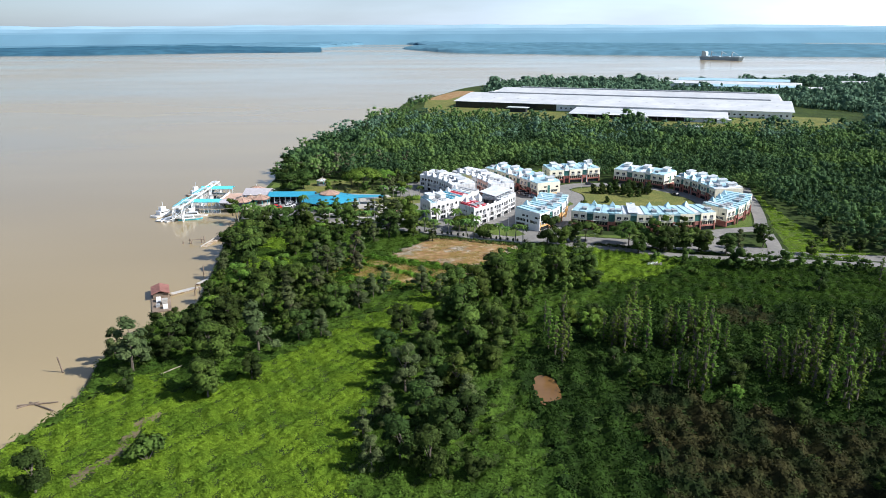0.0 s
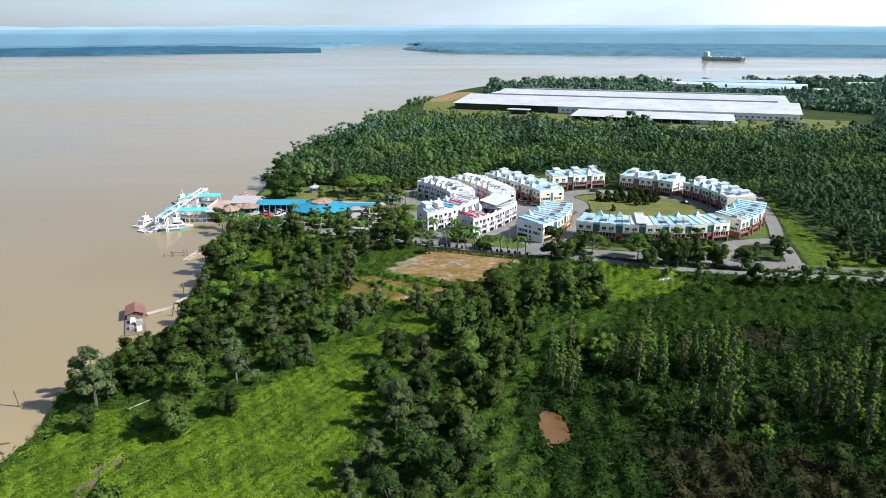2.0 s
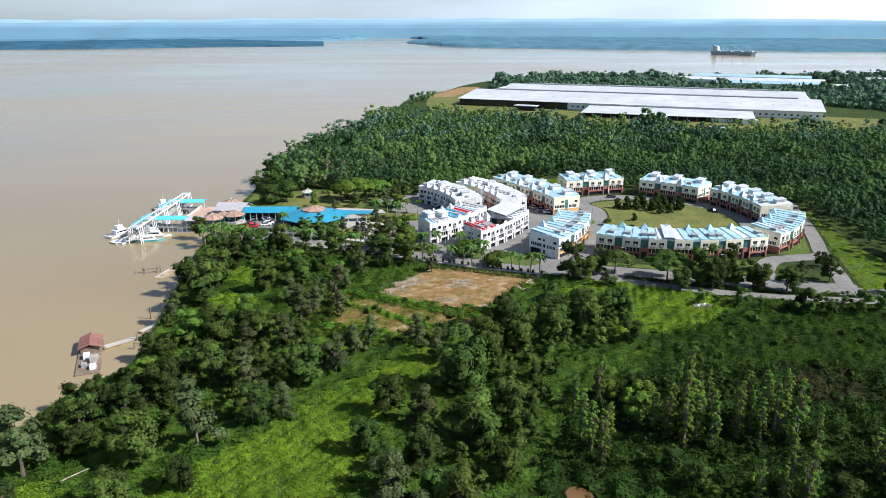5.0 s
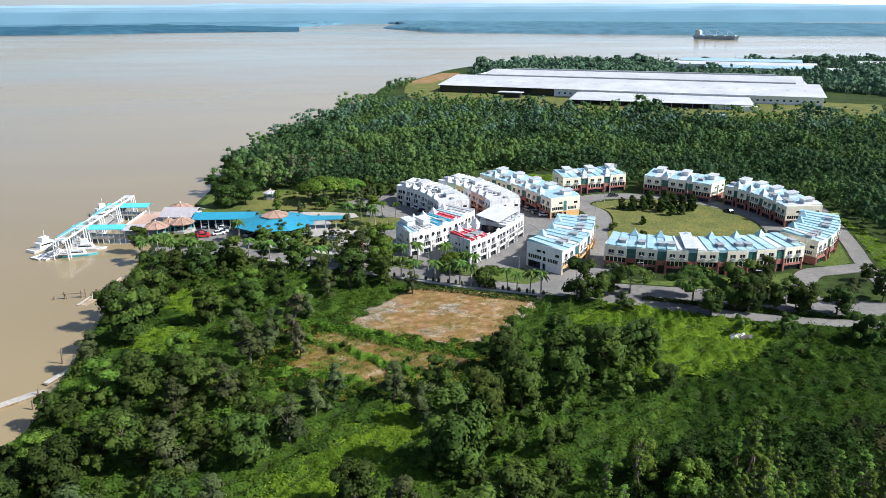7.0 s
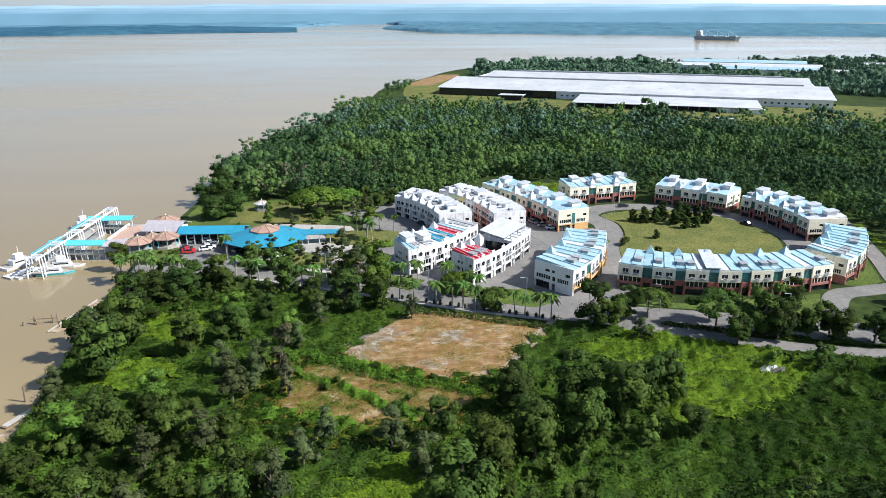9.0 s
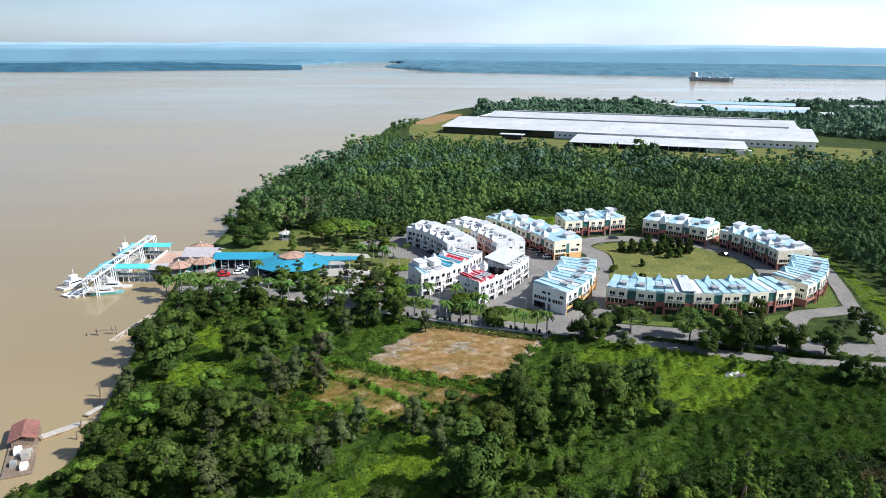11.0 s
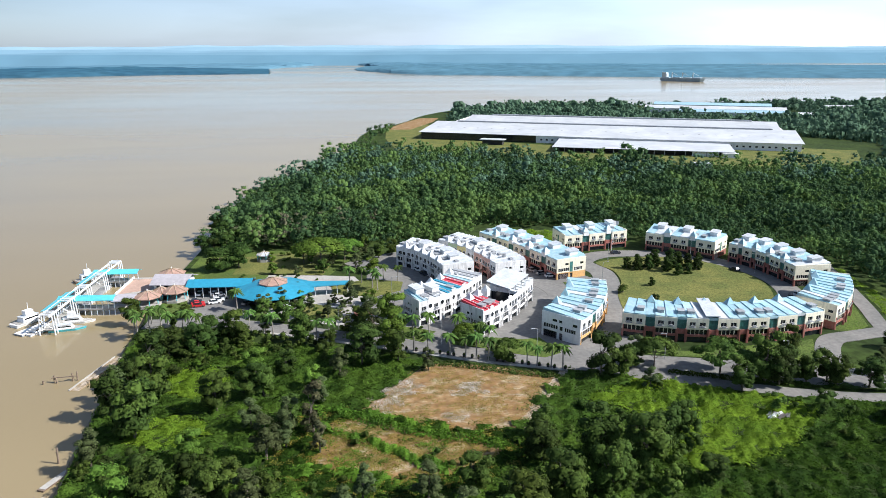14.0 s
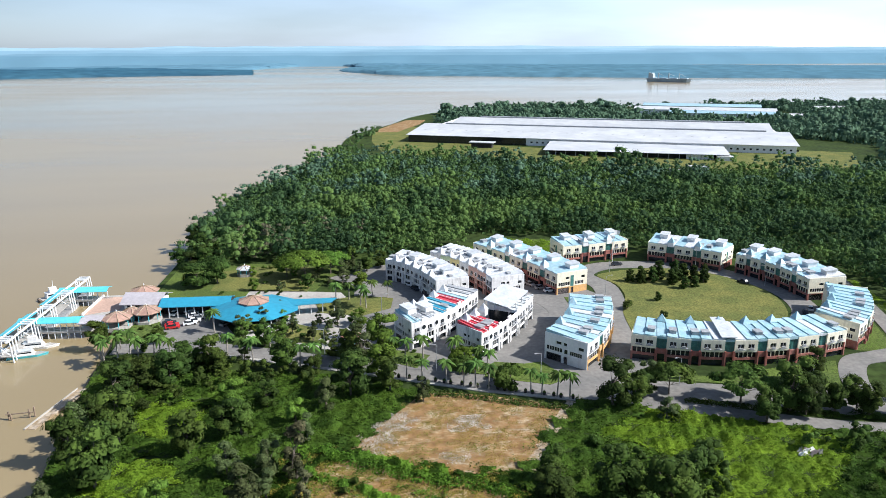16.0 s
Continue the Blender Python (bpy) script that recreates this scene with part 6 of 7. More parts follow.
# ---- waterfront ----
pier = thing("pier", -100, 350, 0, 0, "riverside pier deck on concrete piles", "pier")
part("deck", Geo().prism([(-8.5, -2), (6, -13), (6, 16), (-8.5, 17)], 0.5, 1.0), M_PAVE, pier)
part("paving", Geo().prism([(-8, -1.2), (1.5, 3), (1, 15.5), (-8, 16.2)], 1.004, 1.08), M_BRICKPINK, pier, "pink brick paving")
part("wall", Geo().prism([(-8.5, -2), (-8.0, -2), (-8.0, 17), (-8.5, 17)], 1.0, 1.7), M_WHITE, pier, "low white parapet")
for i in range(6):
    for j in range(3):
        part("pile", shared("pile|c", lambda: Geo().rod((0, 0, -3), (0, 0, 0.5), 0.3, 0.3, 8), M_PAVE), None, pier, at=Matrix.Translation((-8 + j * 5.5, -0.5 + i * 3.2, 0)))

jetty = thing("jetty", -118, 318, 0, 0, "white steel gangway jetty with aqua roofs", "jetty")
part("pontoon", Geo().box(-2.2, 2.2, 12, 58, -1.9, -0.6), M_GREY, jetty)
part("deck", Geo().hexa([(-1.6, 2, -0.4), (1.6, 2, -0.4), (1.6, 58, 2.0), (-1.6, 58, 2.0)], [(-1.6, 2, -0.15), (1.6, 2, -0.15), (1.6, 58, 2.3), (-1.6, 58, 2.3)]), M_PAVE, jetty)
def mast_top(y):
    return 4.7
for x in (-1.5, 1.5):
    g = Geo().hexa([(x - 0.22, 0, mast_top(0) - 0.22), (x + 0.22, 0, mast_top(0) - 0.22), (x + 0.22, 60, mast_top(60) - 0.22), (x - 0.22, 60, mast_top(60) - 0.22)],
                   [(x - 0.22, 0, mast_top(0) + 0.22), (x + 0.22, 0, mast_top(0) + 0.22), (x + 0.22, 60, mast_top(60) + 0.22), (x - 0.22, 60, mast_top(60) + 0.22)])
    part("beam", g, M_STEEL, jetty, "long white steel beam")
for y0 in (1, 14, 27, 41, 56):
    for dy in (0, 1.6, 3.2):
        y = y0 + dy
        if y > 60:
            continue
        for x in (-1.9, 1.9):
            part("post", Geo().rod((x * 1.25, y, -2.5), (x, y, mast_top(y)), 0.22, 0.18, 8), M_STEEL, jetty)
        part("cross_beam", Geo().box(-1.8, 1.8, y - 0.18, y + 0.18, mast_top(y) + 0.1, mast_top(y) + 0.45), M_STEEL, jetty)
    part("brace", Geo().rod((-2.0, y0, 0.4), (2.0, y0, 3.6), 0.14), M_STEEL, jetty)
    part("brace", Geo().rod((2.0, y0, 0.4), (-2.0, y0, 3.6), 0.14), M_STEEL, jetty)
for y0, y1 in ((6, 24), (32, 46)):
    part("roof", Geo().hexa([(-3.6, y0, 4.3), (-0.6, y0, 4.9), (-0.6, y1, 4.9), (-3.6, y1, 4.3)], [(-3.6, y0, 4.45), (-0.6, y0, 5.05), (-0.6, y1, 5.05), (-3.6, y1, 4.45)]), M_AQUA, jetty, "aqua roof over the gangway")
for y0, x1 in ((17.5, 14.0), (46.5, 12.0)):
    w = 4.2
    part("walkway", Geo().box(-3, x1 + 6, y0, y0 + w, 0.3, 0.7), M_PAVE, jetty)
    part("roof", Geo().hexa([(-4, y0 - 0.6, 3.6), (x1, y0 - 0.6, 3.6), (x1, y0 + w / 2, 4.6), (-4, y0 + w / 2, 4.6)], [(-4, y0 - 0.6, 3.75), (x1, y0 - 0.6, 3.75), (x1, y0 + w / 2, 4.75), (-4, y0 + w / 2, 4.75)]), M_AQUA, jetty, "aqua gable roof")
    part("roof", Geo().hexa([(-4, y0 + w / 2, 4.6), (x1, y0 + w / 2, 4.6), (x1, y0 + w + 0.6, 3.6), (-4, y0 + w + 0.6, 3.6)], [(-4, y0 + w / 2, 4.75), (x1, y0 + w / 2, 4.75), (x1, y0 + w + 0.6, 3.75), (-4, y0 + w + 0.6, 3.75)]), M_AQUA, jetty, "aqua gable roof")
    for i in range(10):
        x = -3 + i * (x1 + 3) / 9
        part("post", shared("post|w", lambda: Geo().box(-0.1, 0.1, -0.1, 0.1, -2.6, 3.6), M_STEEL), None, jetty, at=Matrix.Translation((x, y0 + 0.15, 0)))
        part("railing", shared("railing|%d" % y0, lambda: Geo().box(0.1, (x1 + 3) / 9 - 0.1, -0.05, 0.05, 1.4, 1.55).box(0.1, (x1 + 3) / 9 - 0.1, -0.05, 0.05, 0.75, 1.1), M_GREY), None, jetty, at=Matrix.Translation((x, y0 + 0.05, 0)))
part("roof", Geo().hexa([(13.5, 16.4, 3.3), (20, 16.4, 3.3), (20, 22, 3.9), (13.5, 22, 3.9)], [(13.5, 16.4, 3.45), (20, 16.4, 3.45), (20, 22, 4.05), (13.5, 22, 4.05)]), M_LILAC, jetty, "faded grey canopy roof")

hall2 = thing("terminal_building", -97, 349, 0, -4, "pier building with faded lilac-grey roof", "building")
part("wall", Geo().box(1, 12, 1.5, 10.5, 1.0, 4.2), M_WHITE, hall2)
part("roof", sheet(Geo(), 0, 13, 0, 4.0, 6, 6.2), M_LILAC, hall2)
part("roof", sheet(Geo(), 0, 13, 6, 6.2, 12, 4.0), M_LILAC, hall2)
for i in range(4):
    part("window", Geo().box(2 + i * 2.5, 3.6 + i * 2.5, 1.3, 1.55, 1.9, 3.3), M_DARK, hall2)


def gazebo(x, y, r, z, h, mat, label, n=8):
    t = thing("gazebo", x, y, 0, 0, label, "gazebo")
    for i in range(n):
        a = radians(22.5) + 2 * math.pi * i / n
        b = a + 2 * math.pi / n
        part("roof_panel", Geo().add([(math.cos(a) * r, math.sin(a) * r, z), (math.cos(b) * r, math.sin(b) * r, z), (0, 0, z + h), (math.cos(a) * r, math.sin(a) * r, z - 0.2), (math.cos(b) * r, math.sin(b) * r, z - 0.2), (0, 0, z + h - 0.2)], [(0, 1, 2), (5, 4, 3), (0, 3, 4, 1)]), mat, t)
        part("hip", Geo().rod((math.cos(a) * r, math.sin(a) * r, z + 0.05), (0, 0, z + h + 0.05), 0.12, 0.1, 5), M_SAND, t, "pale hip tile line")
        part("post", Geo().rod((math.cos(a) * r * 0.85, math.sin(a) * r * 0.85, -0.2 if y < 380 else 0), (math.cos(a) * r * 0.85, math.sin(a) * r * 0.85, z), 0.14, 0.14, 6), M_AQUA, t)
    part("floor", Geo().cone(0, 0, 0.0, 1.1, r * 0.95, n, 22.5, r * 0.95), M_PAVE, t)
    part("finial", Geo().cone(0, 0, z + h - 0.1, z + h + 0.7, 0.3, 6), M_WHITE, t)
    return t


gazebo(-94.5, 339.5, 4.6, 3.4, 1.9, M_TILE, "octagonal pier gazebo with faded tile roof")
gazebo(-91.5, 344.0, 3.4, 3.4, 1.7, M_TILE, "octagonal pier gazebo with faded tile roof")
gazebo(-87.0, 344.0, 4.6, 3.6, 1.9, M_TILE, "octagonal gazebo with faded tile roof")
gazebo(-94, 365, 5.0, 3.4, 1.8, M_TILE, "octagonal gazebo at the pier's far side")
gazebo(-65, 390, 3.2, 2.8, 1.2, M_ROOF_WHITE, "small park pavilion with pale roof")
gazebo(-23, 319, 3.0, 3.0, 1.4, M_RED, "small park shelter with brown roof")

market = thing("market_hall", -84, 346, 0, 0, "long hall with bright blue metal roof", "hall")
part("roof", sheet(Geo(), 0, 22, -0.5, 3.9, 4.2, 5.4), M_ROOF_SKY, market)
part("roof", sheet(Geo(), 0, 22, 4.2, 5.4, 9.0, 3.9), M_ROOF_SKY, market)
# Black box behind the posts paints the hall's inner shade.
part("wall", Geo().box(0.5, 22, 3.5, 8.5, 0, 3.8), M_BLACK, market, "black block painting the shade of the open interior")
for i in range(9):
    part("post", shared("post|m", lambda: Geo().box(-0.12, 0.12, -0.12, 0.12, 0, 4.0), M_STEEL), None, market, at=Matrix.Translation((0.5 + i * 2.6, 0, 0)))
rot = thing("food_court", -54, 344, 0, 8, "food court with wide bright blue hip roof", "building")
R = 14.5
for i in range(8):
    a, b = 2 * math.pi * i / 8 + radians(22.5), 2 * math.pi * (i + 1) / 8 + radians(22.5)
    k = 4.4
    lo = [(math.cos(a) * R, math.sin(a) * R * 0.9, 3.3), (math.cos(b) * R, math.sin(b) * R * 0.9, 3.3), (math.cos(b) * k, math.sin(b) * k, 5.6), (math.cos(a) * k, math.sin(a) * k, 5.6)]
    part("roof_panel", Geo().hexa([(x, y, z - 0.15) for x, y, z in lo], lo), M_ROOF_SKY, rot)
    part("cap_panel", Geo().add([(math.cos(a) * 5.0, math.sin(a) * 5.0, 5.9), (math.cos(b) * 5.0, math.sin(b) * 5.0, 5.9), (0, 0, 7.5), (math.cos(a) * 5.0, math.sin(a) * 5.0, 5.6), (math.cos(b) * 5.0, math.sin(b) * 5.0, 5.6)], [(0, 1, 2), (0, 3, 4, 1)]), M_TILE, rot, "terracotta top roof")
    part("hip", Geo().rod((math.cos(a) * 5.0, math.sin(a) * 5.0, 5.95), (0, 0, 7.55), 0.13, 0.1, 5), M_SAND, rot)
    part("post", Geo().rod((math.cos(a) * R * 0.9, math.sin(a) * R * 0.8, 0), (math.cos(a) * R * 0.9, math.sin(a) * R * 0.8, 3.4), 0.16, 0.16, 6), M_STEEL, rot)
# Black core fills the open court in place of real shade.
part("core", Geo().cone(0, 0, 0, 5.6, 9, 8, 22.5, 4.6), M_BLACK, rot, "black block painting the shaded interior")
part("roof", Geo().hexa([(9, -2, 3.5), (26, -1, 3.3), (26, 3, 3.3), (9, 3.5, 4.0)], [(9, -2, 3.7), (26, -1, 3.5), (26, 3, 3.5), (9, 3.5, 4.2)]), M_ROOF_SKY, rot, "narrow blue canopy roof")
for i in range(5):
    part("post", Geo().box(10 + i * 3.7, 10.25 + i * 3.7, -0.6, -0.35, 0, 3.4), M_STEEL, rot)


# ---- boats and things in the water ----
def boat(name, x, y, turn, l, w, cabin, mat, label, z=-1.5):
    t = thing(name, x, y, z, turn, label, "boat")
    low = [(-l / 2, -w * 0.35), (l * 0.25, -w * 0.38), (l * 0.5, 0), (l * 0.25, w * 0.38), (-l / 2, w * 0.35)]
    top = [(-l / 2, -w / 2), (l * 0.28, -w / 2), (l * 0.56, 0), (l * 0.28, w / 2), (-l / 2, w / 2)]
    part("hull", Geo().hexa([(a, b, -0.4) for a, b in low], [(a, b, 0.22 * w) for a, b in top]), mat, t)
    part("deck", Geo().hexa([(a * 0.9, b * 0.9, 0.22 * w + 0.003) for a, b in top], [(a * 0.9, b * 0.9, 0.22 * w + 0.08) for a, b in top]), M_PAVE, t)
    if cabin:
        h = 0.22 * w + 0.08
        part("cabin", Geo().hexa([(-l * 0.3, -w * 0.36, h), (l * 0.2, -w * 0.36, h), (l * 0.2, w * 0.36, h), (-l * 0.3, w * 0.36, h)], [(-l * 0.28, -w * 0.32, h + cabin), (l * 0.12, -w * 0.32, h + cabin), (l * 0.12, w * 0.32, h + cabin), (-l * 0.28, w * 0.32, h + cabin)]), M_WHITE, t)
        part("windscreen", Geo().box(-l * 0.25, l * 0.135, -w * 0.345, w * 0.345, h + cabin * 0.45, h + cabin * 0.75), M_DARK, t)
        part("cabin_roof", Geo().box(-l * 0.3, l * 0.14, -w * 0.36, w * 0.36, h + cabin, h + cabin + 0.1), M_ROOF_WHITE, t)
        if l > 10:
            part("bridge", Geo().box(-l * 0.18, l * 0.03, -w * 0.22, w * 0.22, h + cabin + 0.1, h + cabin + 1.7), M_WHITE, t)
            part("mast", Geo().rod((-l * 0.05, 0, h + cabin + 1.7), (-l * 0.05, 0, h + cabin + 4.0), 0.08), M_STEEL, t)
    return t


boat("ferry", -128.5, 331.5, 62, 12.5, 4.2, 1.5, M_WHITE, "white river ferry moored at the jetty")
boat("speedboat", -114, 329, 12, 11, 3.2, 1.3, M_WHITE, "white speedboat beside the jetty")
boat("speedboat", -114, 323, 14, 10, 3.0, 1.2, M_AQUA, "aqua and white speedboat beside the jetty")
boat("speedboat", -121.5, 322, 60, 8, 2.6, 1.0, M_WHITE, "small white speedboat beside the jetty")
landing = thing("landing_stage", -124.3, 323.5, -1.5, 62, "low white floating landing stage", "pontoon")
part("float", Geo().box(-5, 5, -1.8, 1.8, -0.3, 0.45), M_GREY, landing)
part("deck", Geo().box(-5.1, 5.1, -1.9, 1.9, 0.453, 0.6), M_WHITE, landing)
for x in (-4.5, 0, 4.5):
    part("bollard", Geo().rod((x, 1.6, 0.6), (x, 1.6, 1.2), 0.12, 0.12, 6), M_GREY, landing)
boat("workboat", -127, 374, 40, 11, 3.6, 1.8, M_WOOD, "dark wooden workboat at the jetty end")
boat("longboat", -84.5, 229.5, 45, 10, 2.2, 0, M_SAND, "pale open wooden longboat at the bank")
boat("longboat", -81, 240, 70, 9, 1.6, 0, M_WOOD, "old open wooden longboat at the bank")

raft = thing("raft_house", -89.0, 221, -1.5, -68, "floating timber raft house with rusty red roof", "raft house")
part("raft", Geo().box(-10, 10, -2.8, 2.8, -0.4, 0.35), M_WOOD, raft)
part("hut", Geo().box(-9, -2, -2.2, 2.2, 0.35, 2.1), M_WOOD, raft)
part("roof", sheet(Geo(), -9.6, -1.4, -2.8, 2.0, 0, 3.0), M_RUST, raft)
part("roof", sheet(Geo(), -9.6, -1.4, 0, 3.0, 2.8, 2.0), M_RUST, raft)
for i, (x, y, w, d, h) in enumerate(((-0.5, -1.4, 2.2, 1.4, 1.1), (2.4, 0.2, 1.8, 1.6, 1.5), (4.8, -1.6, 1.5, 1.2, 0.8), (6.4, 0.4, 2.0, 1.4, 0.9), (0.6, 1.0, 1.2, 1.0, 0.7))):
    part("crate", Geo().box(x, x + w, y, y + d, 0.353, 0.35 + h), (M_WHITE, M_PAVE, M_GREY)[i % 3], raft)
for x in (-8.5, 0, 9):
    part("rail_post", Geo().rod((x, 2.6, 0.35), (x, 2.6, 1.4), 0.07), M_WOOD, raft)

slip = thing("slipway", -92, 288, 0, 0, "pale concrete slipway running into the river", "slipway")
part("ramp", Geo().hexa([(-3.5, -8, -2.4), (-1.2, -8, -2.4), (4.0, 9, -0.6), (1.9, 9, -0.6)], [(-3.5, -8, -1.4), (-1.2, -8, -1.4), (4.0, 9, 0.15), (1.9, 9, 0.15)]), M_SAND, slip)
part("kerb", Geo().hexa([(-3.7, -8, -2.4), (-3.4, -8, -2.4), (1.95, 9, -0.6), (1.7, 9, -0.6)], [(-3.7, -8, -1.1), (-3.4, -8, -1.1), (1.95, 9, 0.45), (1.7, 9, 0.45)]), M_PAVE, slip)
for x, y, h, lean in ((-104, 284.5, 1.0, 0.2), (-101.5, 285.5, 2.0, 0.1), (-100.5, 285, 1.6, -0.2), (-97, 286, 2.2, 0.0), (-96, 286.4, 2.6, 0.05), (-95, 172, 4.2, -0.9), (-83.5, 246, 3.6, 0.1), (-81.5, 231, 2.0, 0.2), (-80, 226, 2.0, 0.1), (-79.5, 229, 1.8, 0.0)):
    t = thing("mooring_post", x, y, -3, 0, "weathered dark timber post in the river", "post", "river posts")
    part("post", Geo().rod((0, 0, 0), (lean, lean * 0.3, 1.5 + h), 0.24, 0.18, 7), M_WOOD, t)
t = thing("pile_rail", -99, 285.6, -1.5, 8, "broken timber rail between river posts", "rail")
part("beam", Geo().box(-3, 3, -0.1, 0.1, 1.3, 1.5), M_WOOD, t)
t = thing("driftwood", -92, 155, -1.5, 0, "bare driftwood logs lying in shallow water", "driftwood")
for a, b in (((-5, 0, 0.1), (3.5, 1.5, 0.3)), ((-3, 1.5, 0.1), (4.5, -2.5, 0.3)), ((-4.5, -1, 0.0), (-1, 1.8, 0.2))):
    part("log", Geo().rod(a, b, 0.26, 0.12, 7), M_WOOD, t)
t = thing("fallen_trunk", -67, 168, 0, 40, "bleached fallen trunk in the grass", "log")
part("log", Geo().rod((-2, 0, 0.6), (3, 0, 1.2), 0.16, 0.08, 7), M_SAND, t)

# ---- cargo ship ----
ship = thing("cargo_ship", 755, 2025, -1.5, -42 + 0, "long bulk carrier, coloured grey by haze, anchored in the river", "ship")
L2 = 58
part("hull", Geo().hexa([(-L2 + 4, -8, -1), (L2 - 8, -8, -1), (L2 - 2, 0, -1), (L2 - 8, 8, -1), (-L2 + 4, 8, -1)], [(-L2, -10, 9), (L2 - 6, -10, 9), (L2 + 3, 0, 10), (L2 - 6, 10, 9), (-L2, 10, 9)]), M_SHIP, ship)
part("superstructure", Geo().box(-L2 + 6, -L2 + 18, -8, 8, 9, 20).box(-L2 + 8, -L2 + 16, -9, 9, 20, 23), M_SHIP_PALE, ship, "white deckhouse")
part("funnel", Geo().box(-L2 + 3, -L2 + 6, -2, 2, 9, 24), M_SHIP_PALE, ship)
for x in (-28, 0, 28):
    c = part("crane", Geo().rod((x, 0, 9), (x, 0, 23), 1.6, 1.3, 8), M_SHIP_PALE, ship)
    part("jib", Geo().rod((x, 0, 22), (x + 16, 0, 15), 0.7, 0.5, 5), M_SHIP_PALE, c)
for x in (-44, -14, 14, 42):
    part("hatch", Geo().box(x - 9, x + 9, -7, 7, 9, 11), M_SHIP_PALE, ship)

# ---- cars ----
def car_model(paint, label):
    t = thing("car", 0, 0, -50, 0, label, "car", "parked cars")
    part("body", Geo().hexa([(-2.1, -0.85, 0.3), (2.1, -0.85, 0.3), (2.1, 0.85, 0.3), (-2.1, 0.85, 0.3)], [(-2.05, -0.82, 0.95), (2.0, -0.8, 0.85), (2.0, 0.8, 0.85), (-2.05, 0.82, 0.95)]), paint, t)
    part("cabin", Geo().hexa([(-1.7, -0.78, 0.953), (1.0, -0.78, 0.92), (1.0, 0.78, 0.92), (-1.7, 0.78, 0.953)], [(-1.25, -0.62, 1.48), (0.3, -0.62, 1.48), (0.3, 0.62, 1.48), (-1.25, 0.62, 1.48)]), M_DARK, t, "dark glazed cabin")
    part("roof", Geo().hexa([(-1.25, -0.63, 1.482), (0.32, -0.63, 1.482), (0.32, 0.63, 1.482), (-1.25, 0.63, 1.482)], [(-1.2, -0.58, 1.54), (0.25, -0.58, 1.54), (0.25, 0.58, 1.54), (-1.2, 0.58, 1.54)]), paint, t)
    for x in (-1.3, 1.3):
        for y in (-0.8, 0.8):
            part("wheel", shared("wheel|w", lambda: Geo().rod((0, -0.1, 0), (0, 0.1, 0), 0.32, 0.32, 10), M_BLACK), None, t, at=Matrix.Translation((x, y, 0.32)))
    return t


CARS = [car_model(m, l) for m, l in ((M_CAR_WHITE, "white parked saloon car"), (M_CAR_SILVER, "silver parked saloon car"), (M_CAR_DARK, "dark parked saloon car"), (M_CAR_RED, "bright red parked saloon car"))]
for x, y, turn, k in ((-80, 349, 80, 0), (-74.5, 348.5, 15, 0), (-73, 346, 15, 0), (-71.5, 344, 20, 1), (-79.5, 340.5, 10, 2), (-78.2, 338.6, 10, 3), (-77.5, 336.8, 10, 3), (-75.5, 350.5, 15, 0), (-72.2, 341.5, 20, 0), (-73, 339.5, 20, 0), (-62, 338, 60, 1), (-45, 340, 20, 0), (-42, 338, 30, 1), (-4, 371, -60, 0),
                      (-2, 366, -60, 2), (1.5, 360, -70, 2), (36.5, 371, -62, 2), (39, 367, -60, 1), (42, 363, 20, 1), (44.5, 359.5, 10, 0), (120.5, 330, 60, 2), (124, 333, 60, 0), (78, 388.5, 5, 2), (116, 362, 110, 2), (-48, 332, 30, 0)):
    c = copy_thing(CARS[k], pose(x, y, 0.125, 0, 0, turn))

# ---- flag pole, lamp posts, bollards, rubbish ----
t = thing("flag_pole", 77, 391, 0, 0, "tall pole with a white flag", "flag pole")
part("pole", Geo().rod((0, 0, 0), (0, 0, 13.8), 0.14, 0.07, 8), M_STEEL, t)
part("flag", Geo().add([(0, 0, 11.6), (1.2, 0.2, 11.7), (2.4, -0.1, 11.9), (2.4, -0.1, 13.3), (1.2, 0.2, 13.5), (0, 0, 13.6), (0, 0.04, 11.6), (1.2, 0.24, 11.7), (2.4, -0.06, 11.9), (2.4, -0.06, 13.3), (1.2, 0.24, 13.5), (0, 0.04, 13.6)], [(0, 1, 4, 5), (1, 2, 3, 4), (11, 10, 7, 6), (10, 9, 8, 7)]), M_WHITE, t)


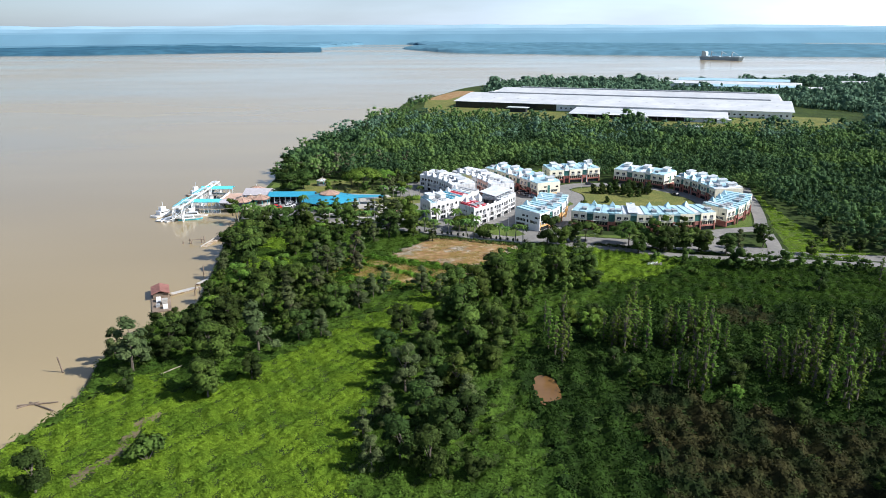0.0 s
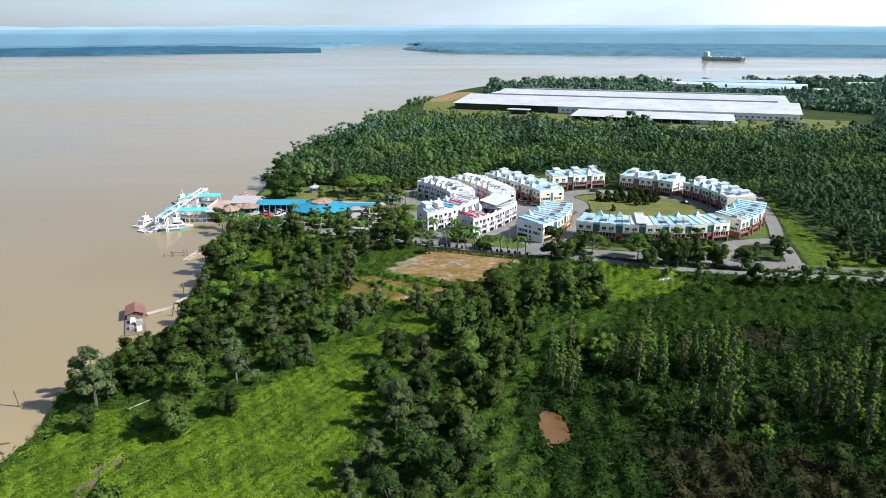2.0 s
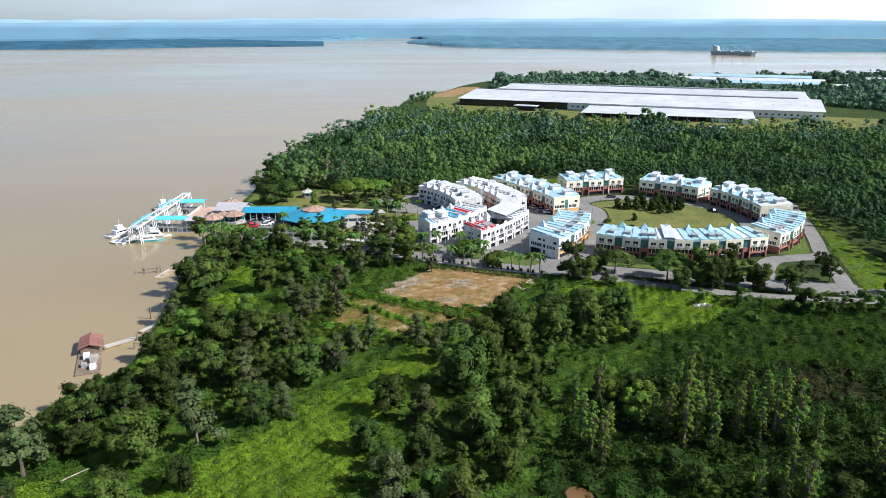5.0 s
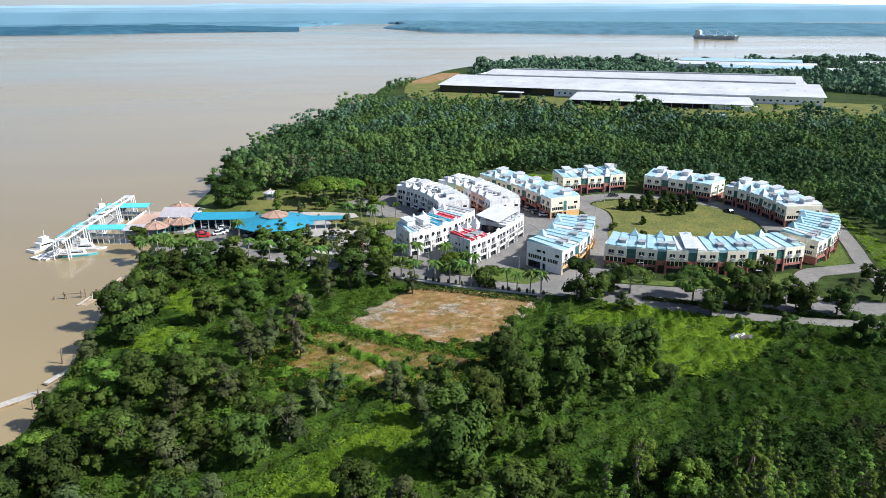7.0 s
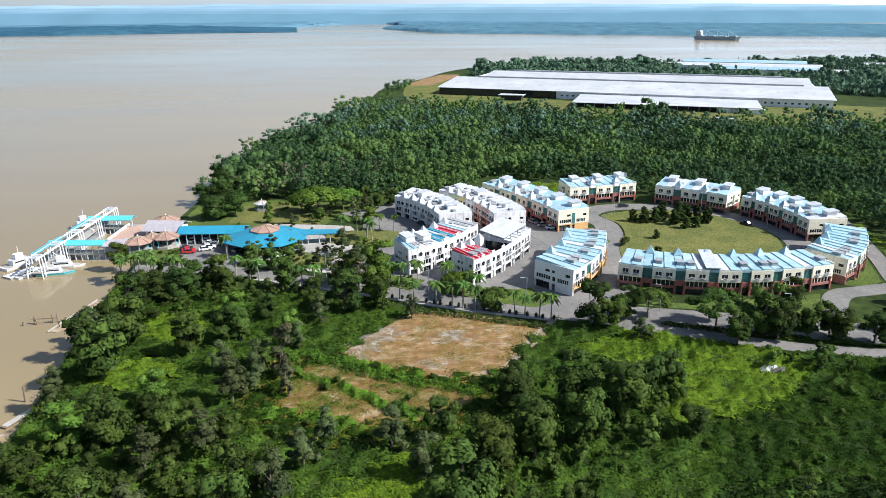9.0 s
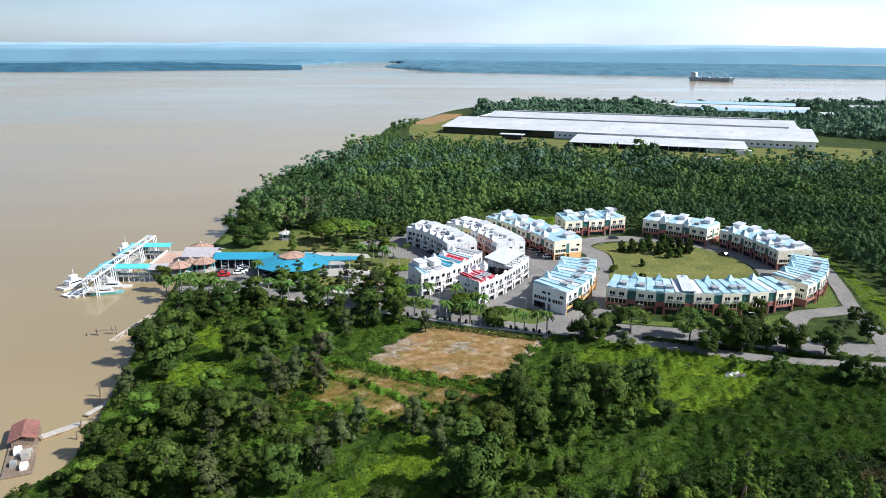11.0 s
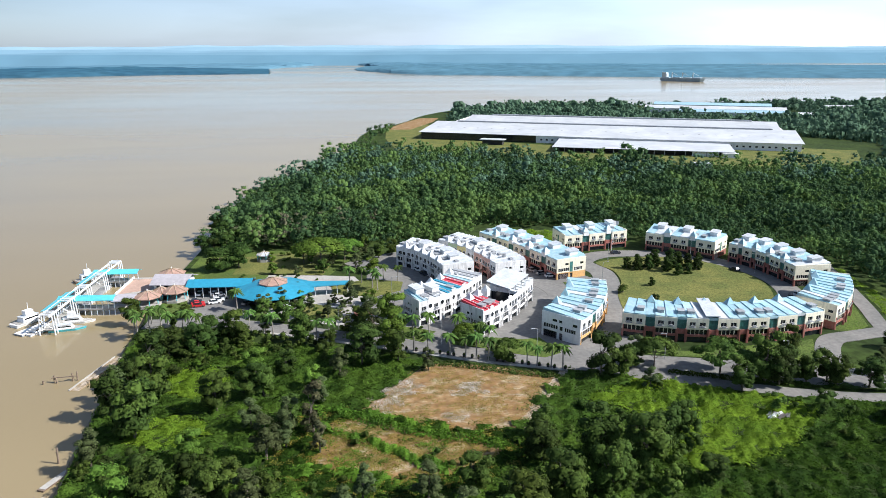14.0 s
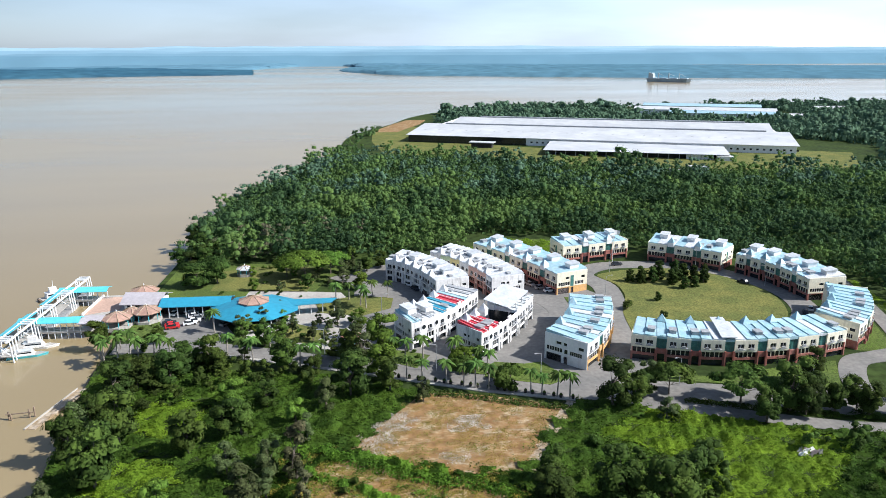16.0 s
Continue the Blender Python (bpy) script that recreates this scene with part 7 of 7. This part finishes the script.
def lamp_model():
    t = thing("street_lamp", 0, 0, -50, 0, "slender grey street lamp", "street lamp", "street lamps")
    part("pole", Geo().rod((0, 0, 0), (0, 0, 7.5), 0.1, 0.06, 6), M_GREY, t)
    part("arm", Geo().rod((0, 0, 7.4), (1.6, 0, 7.8), 0.05, 0.05, 5), M_GREY, t)
    part("head", Geo().box(1.4, 2.1, -0.14, 0.14, 7.7, 7.85), M_GREY, t)
    return t


LAMP = lamp_model()
for x, y, turn in ((-30, 312.5, 200), (0, 299, 200), (26, 290.5, 200), (60, 284.5, 200), (90, 277, 200), (62, 352, 0), (72, 379, 0), (106, 380, 90), (122, 358, 180), (40, 318, 0), (-14, 340, 0)):
    copy_thing(LAMP, pose(x, y, 0.1, 0, 0, turn))
tub = thing("planter_tub", 0, 0, -50, 0, "dark round planter tub with a shrub", "planter", "planters along the road")
part("pot", Geo().cone(0, 0, 0, 0.7, 0.35, 10, 0, 0.45), M_BLACK, tub)
part("plant", Geo().cone(0, 0, 0.703, 1.15, 0.42, 7, 0, 0.15), M_TREE_DARK, tub)
TUB = tub
for i in range(20):
    s = i / 19
    x = -10 + 41 * s
    y = 295.6 - 15.6 * s
    copy_thing(TUB, pose(x + (0.6 if i % 3 else 0), y, 0.24, 0, 0, 0))
t = thing("rubbish_heap", 74, 251, 0, 0, "heap of broken white rubble and scrap", "rubble")
rr = random.Random(8)
for i in range(12):
    x, y, w = rr.uniform(-2.5, 2.5), rr.uniform(-1.5, 1.5), rr.uniform(0.5, 1.4)
    part("slab", Geo().hexa([(x, y, 0), (x + w, y, 0), (x + w, y + w * 0.7, 0), (x, y + w * 0.7, 0)], [(x, y, 0.3), (x + w, y, rr.uniform(0.5, 1.3)), (x + w, y + w * 0.7, 0.9), (x, y + w * 0.7, 0.4)]), (M_PAVE, M_WHITE, M_GREYP)[i % 3], t)
slab("pond", [(p.x, p.y) for p in smooth_line(POND + POND[:1], 5)][:-1], -0.1, 0.25, M_POND, "small muddy orange pond in the scrub", "pond")

# the unplaced patterns are taken away again
for model in ROUND + ROUND_DARK + OPEN + TALL + SPREAD + SPREAD_LIGHT + BROWN + SHRUB + LIGHT + DRY_SHRUB + LAWN_TREES + DOME + PALM + CARS + [LAMP, TUB]:
    for o in list(model.children_recursive) + [model]:
        bpy.data.objects.remove(o)
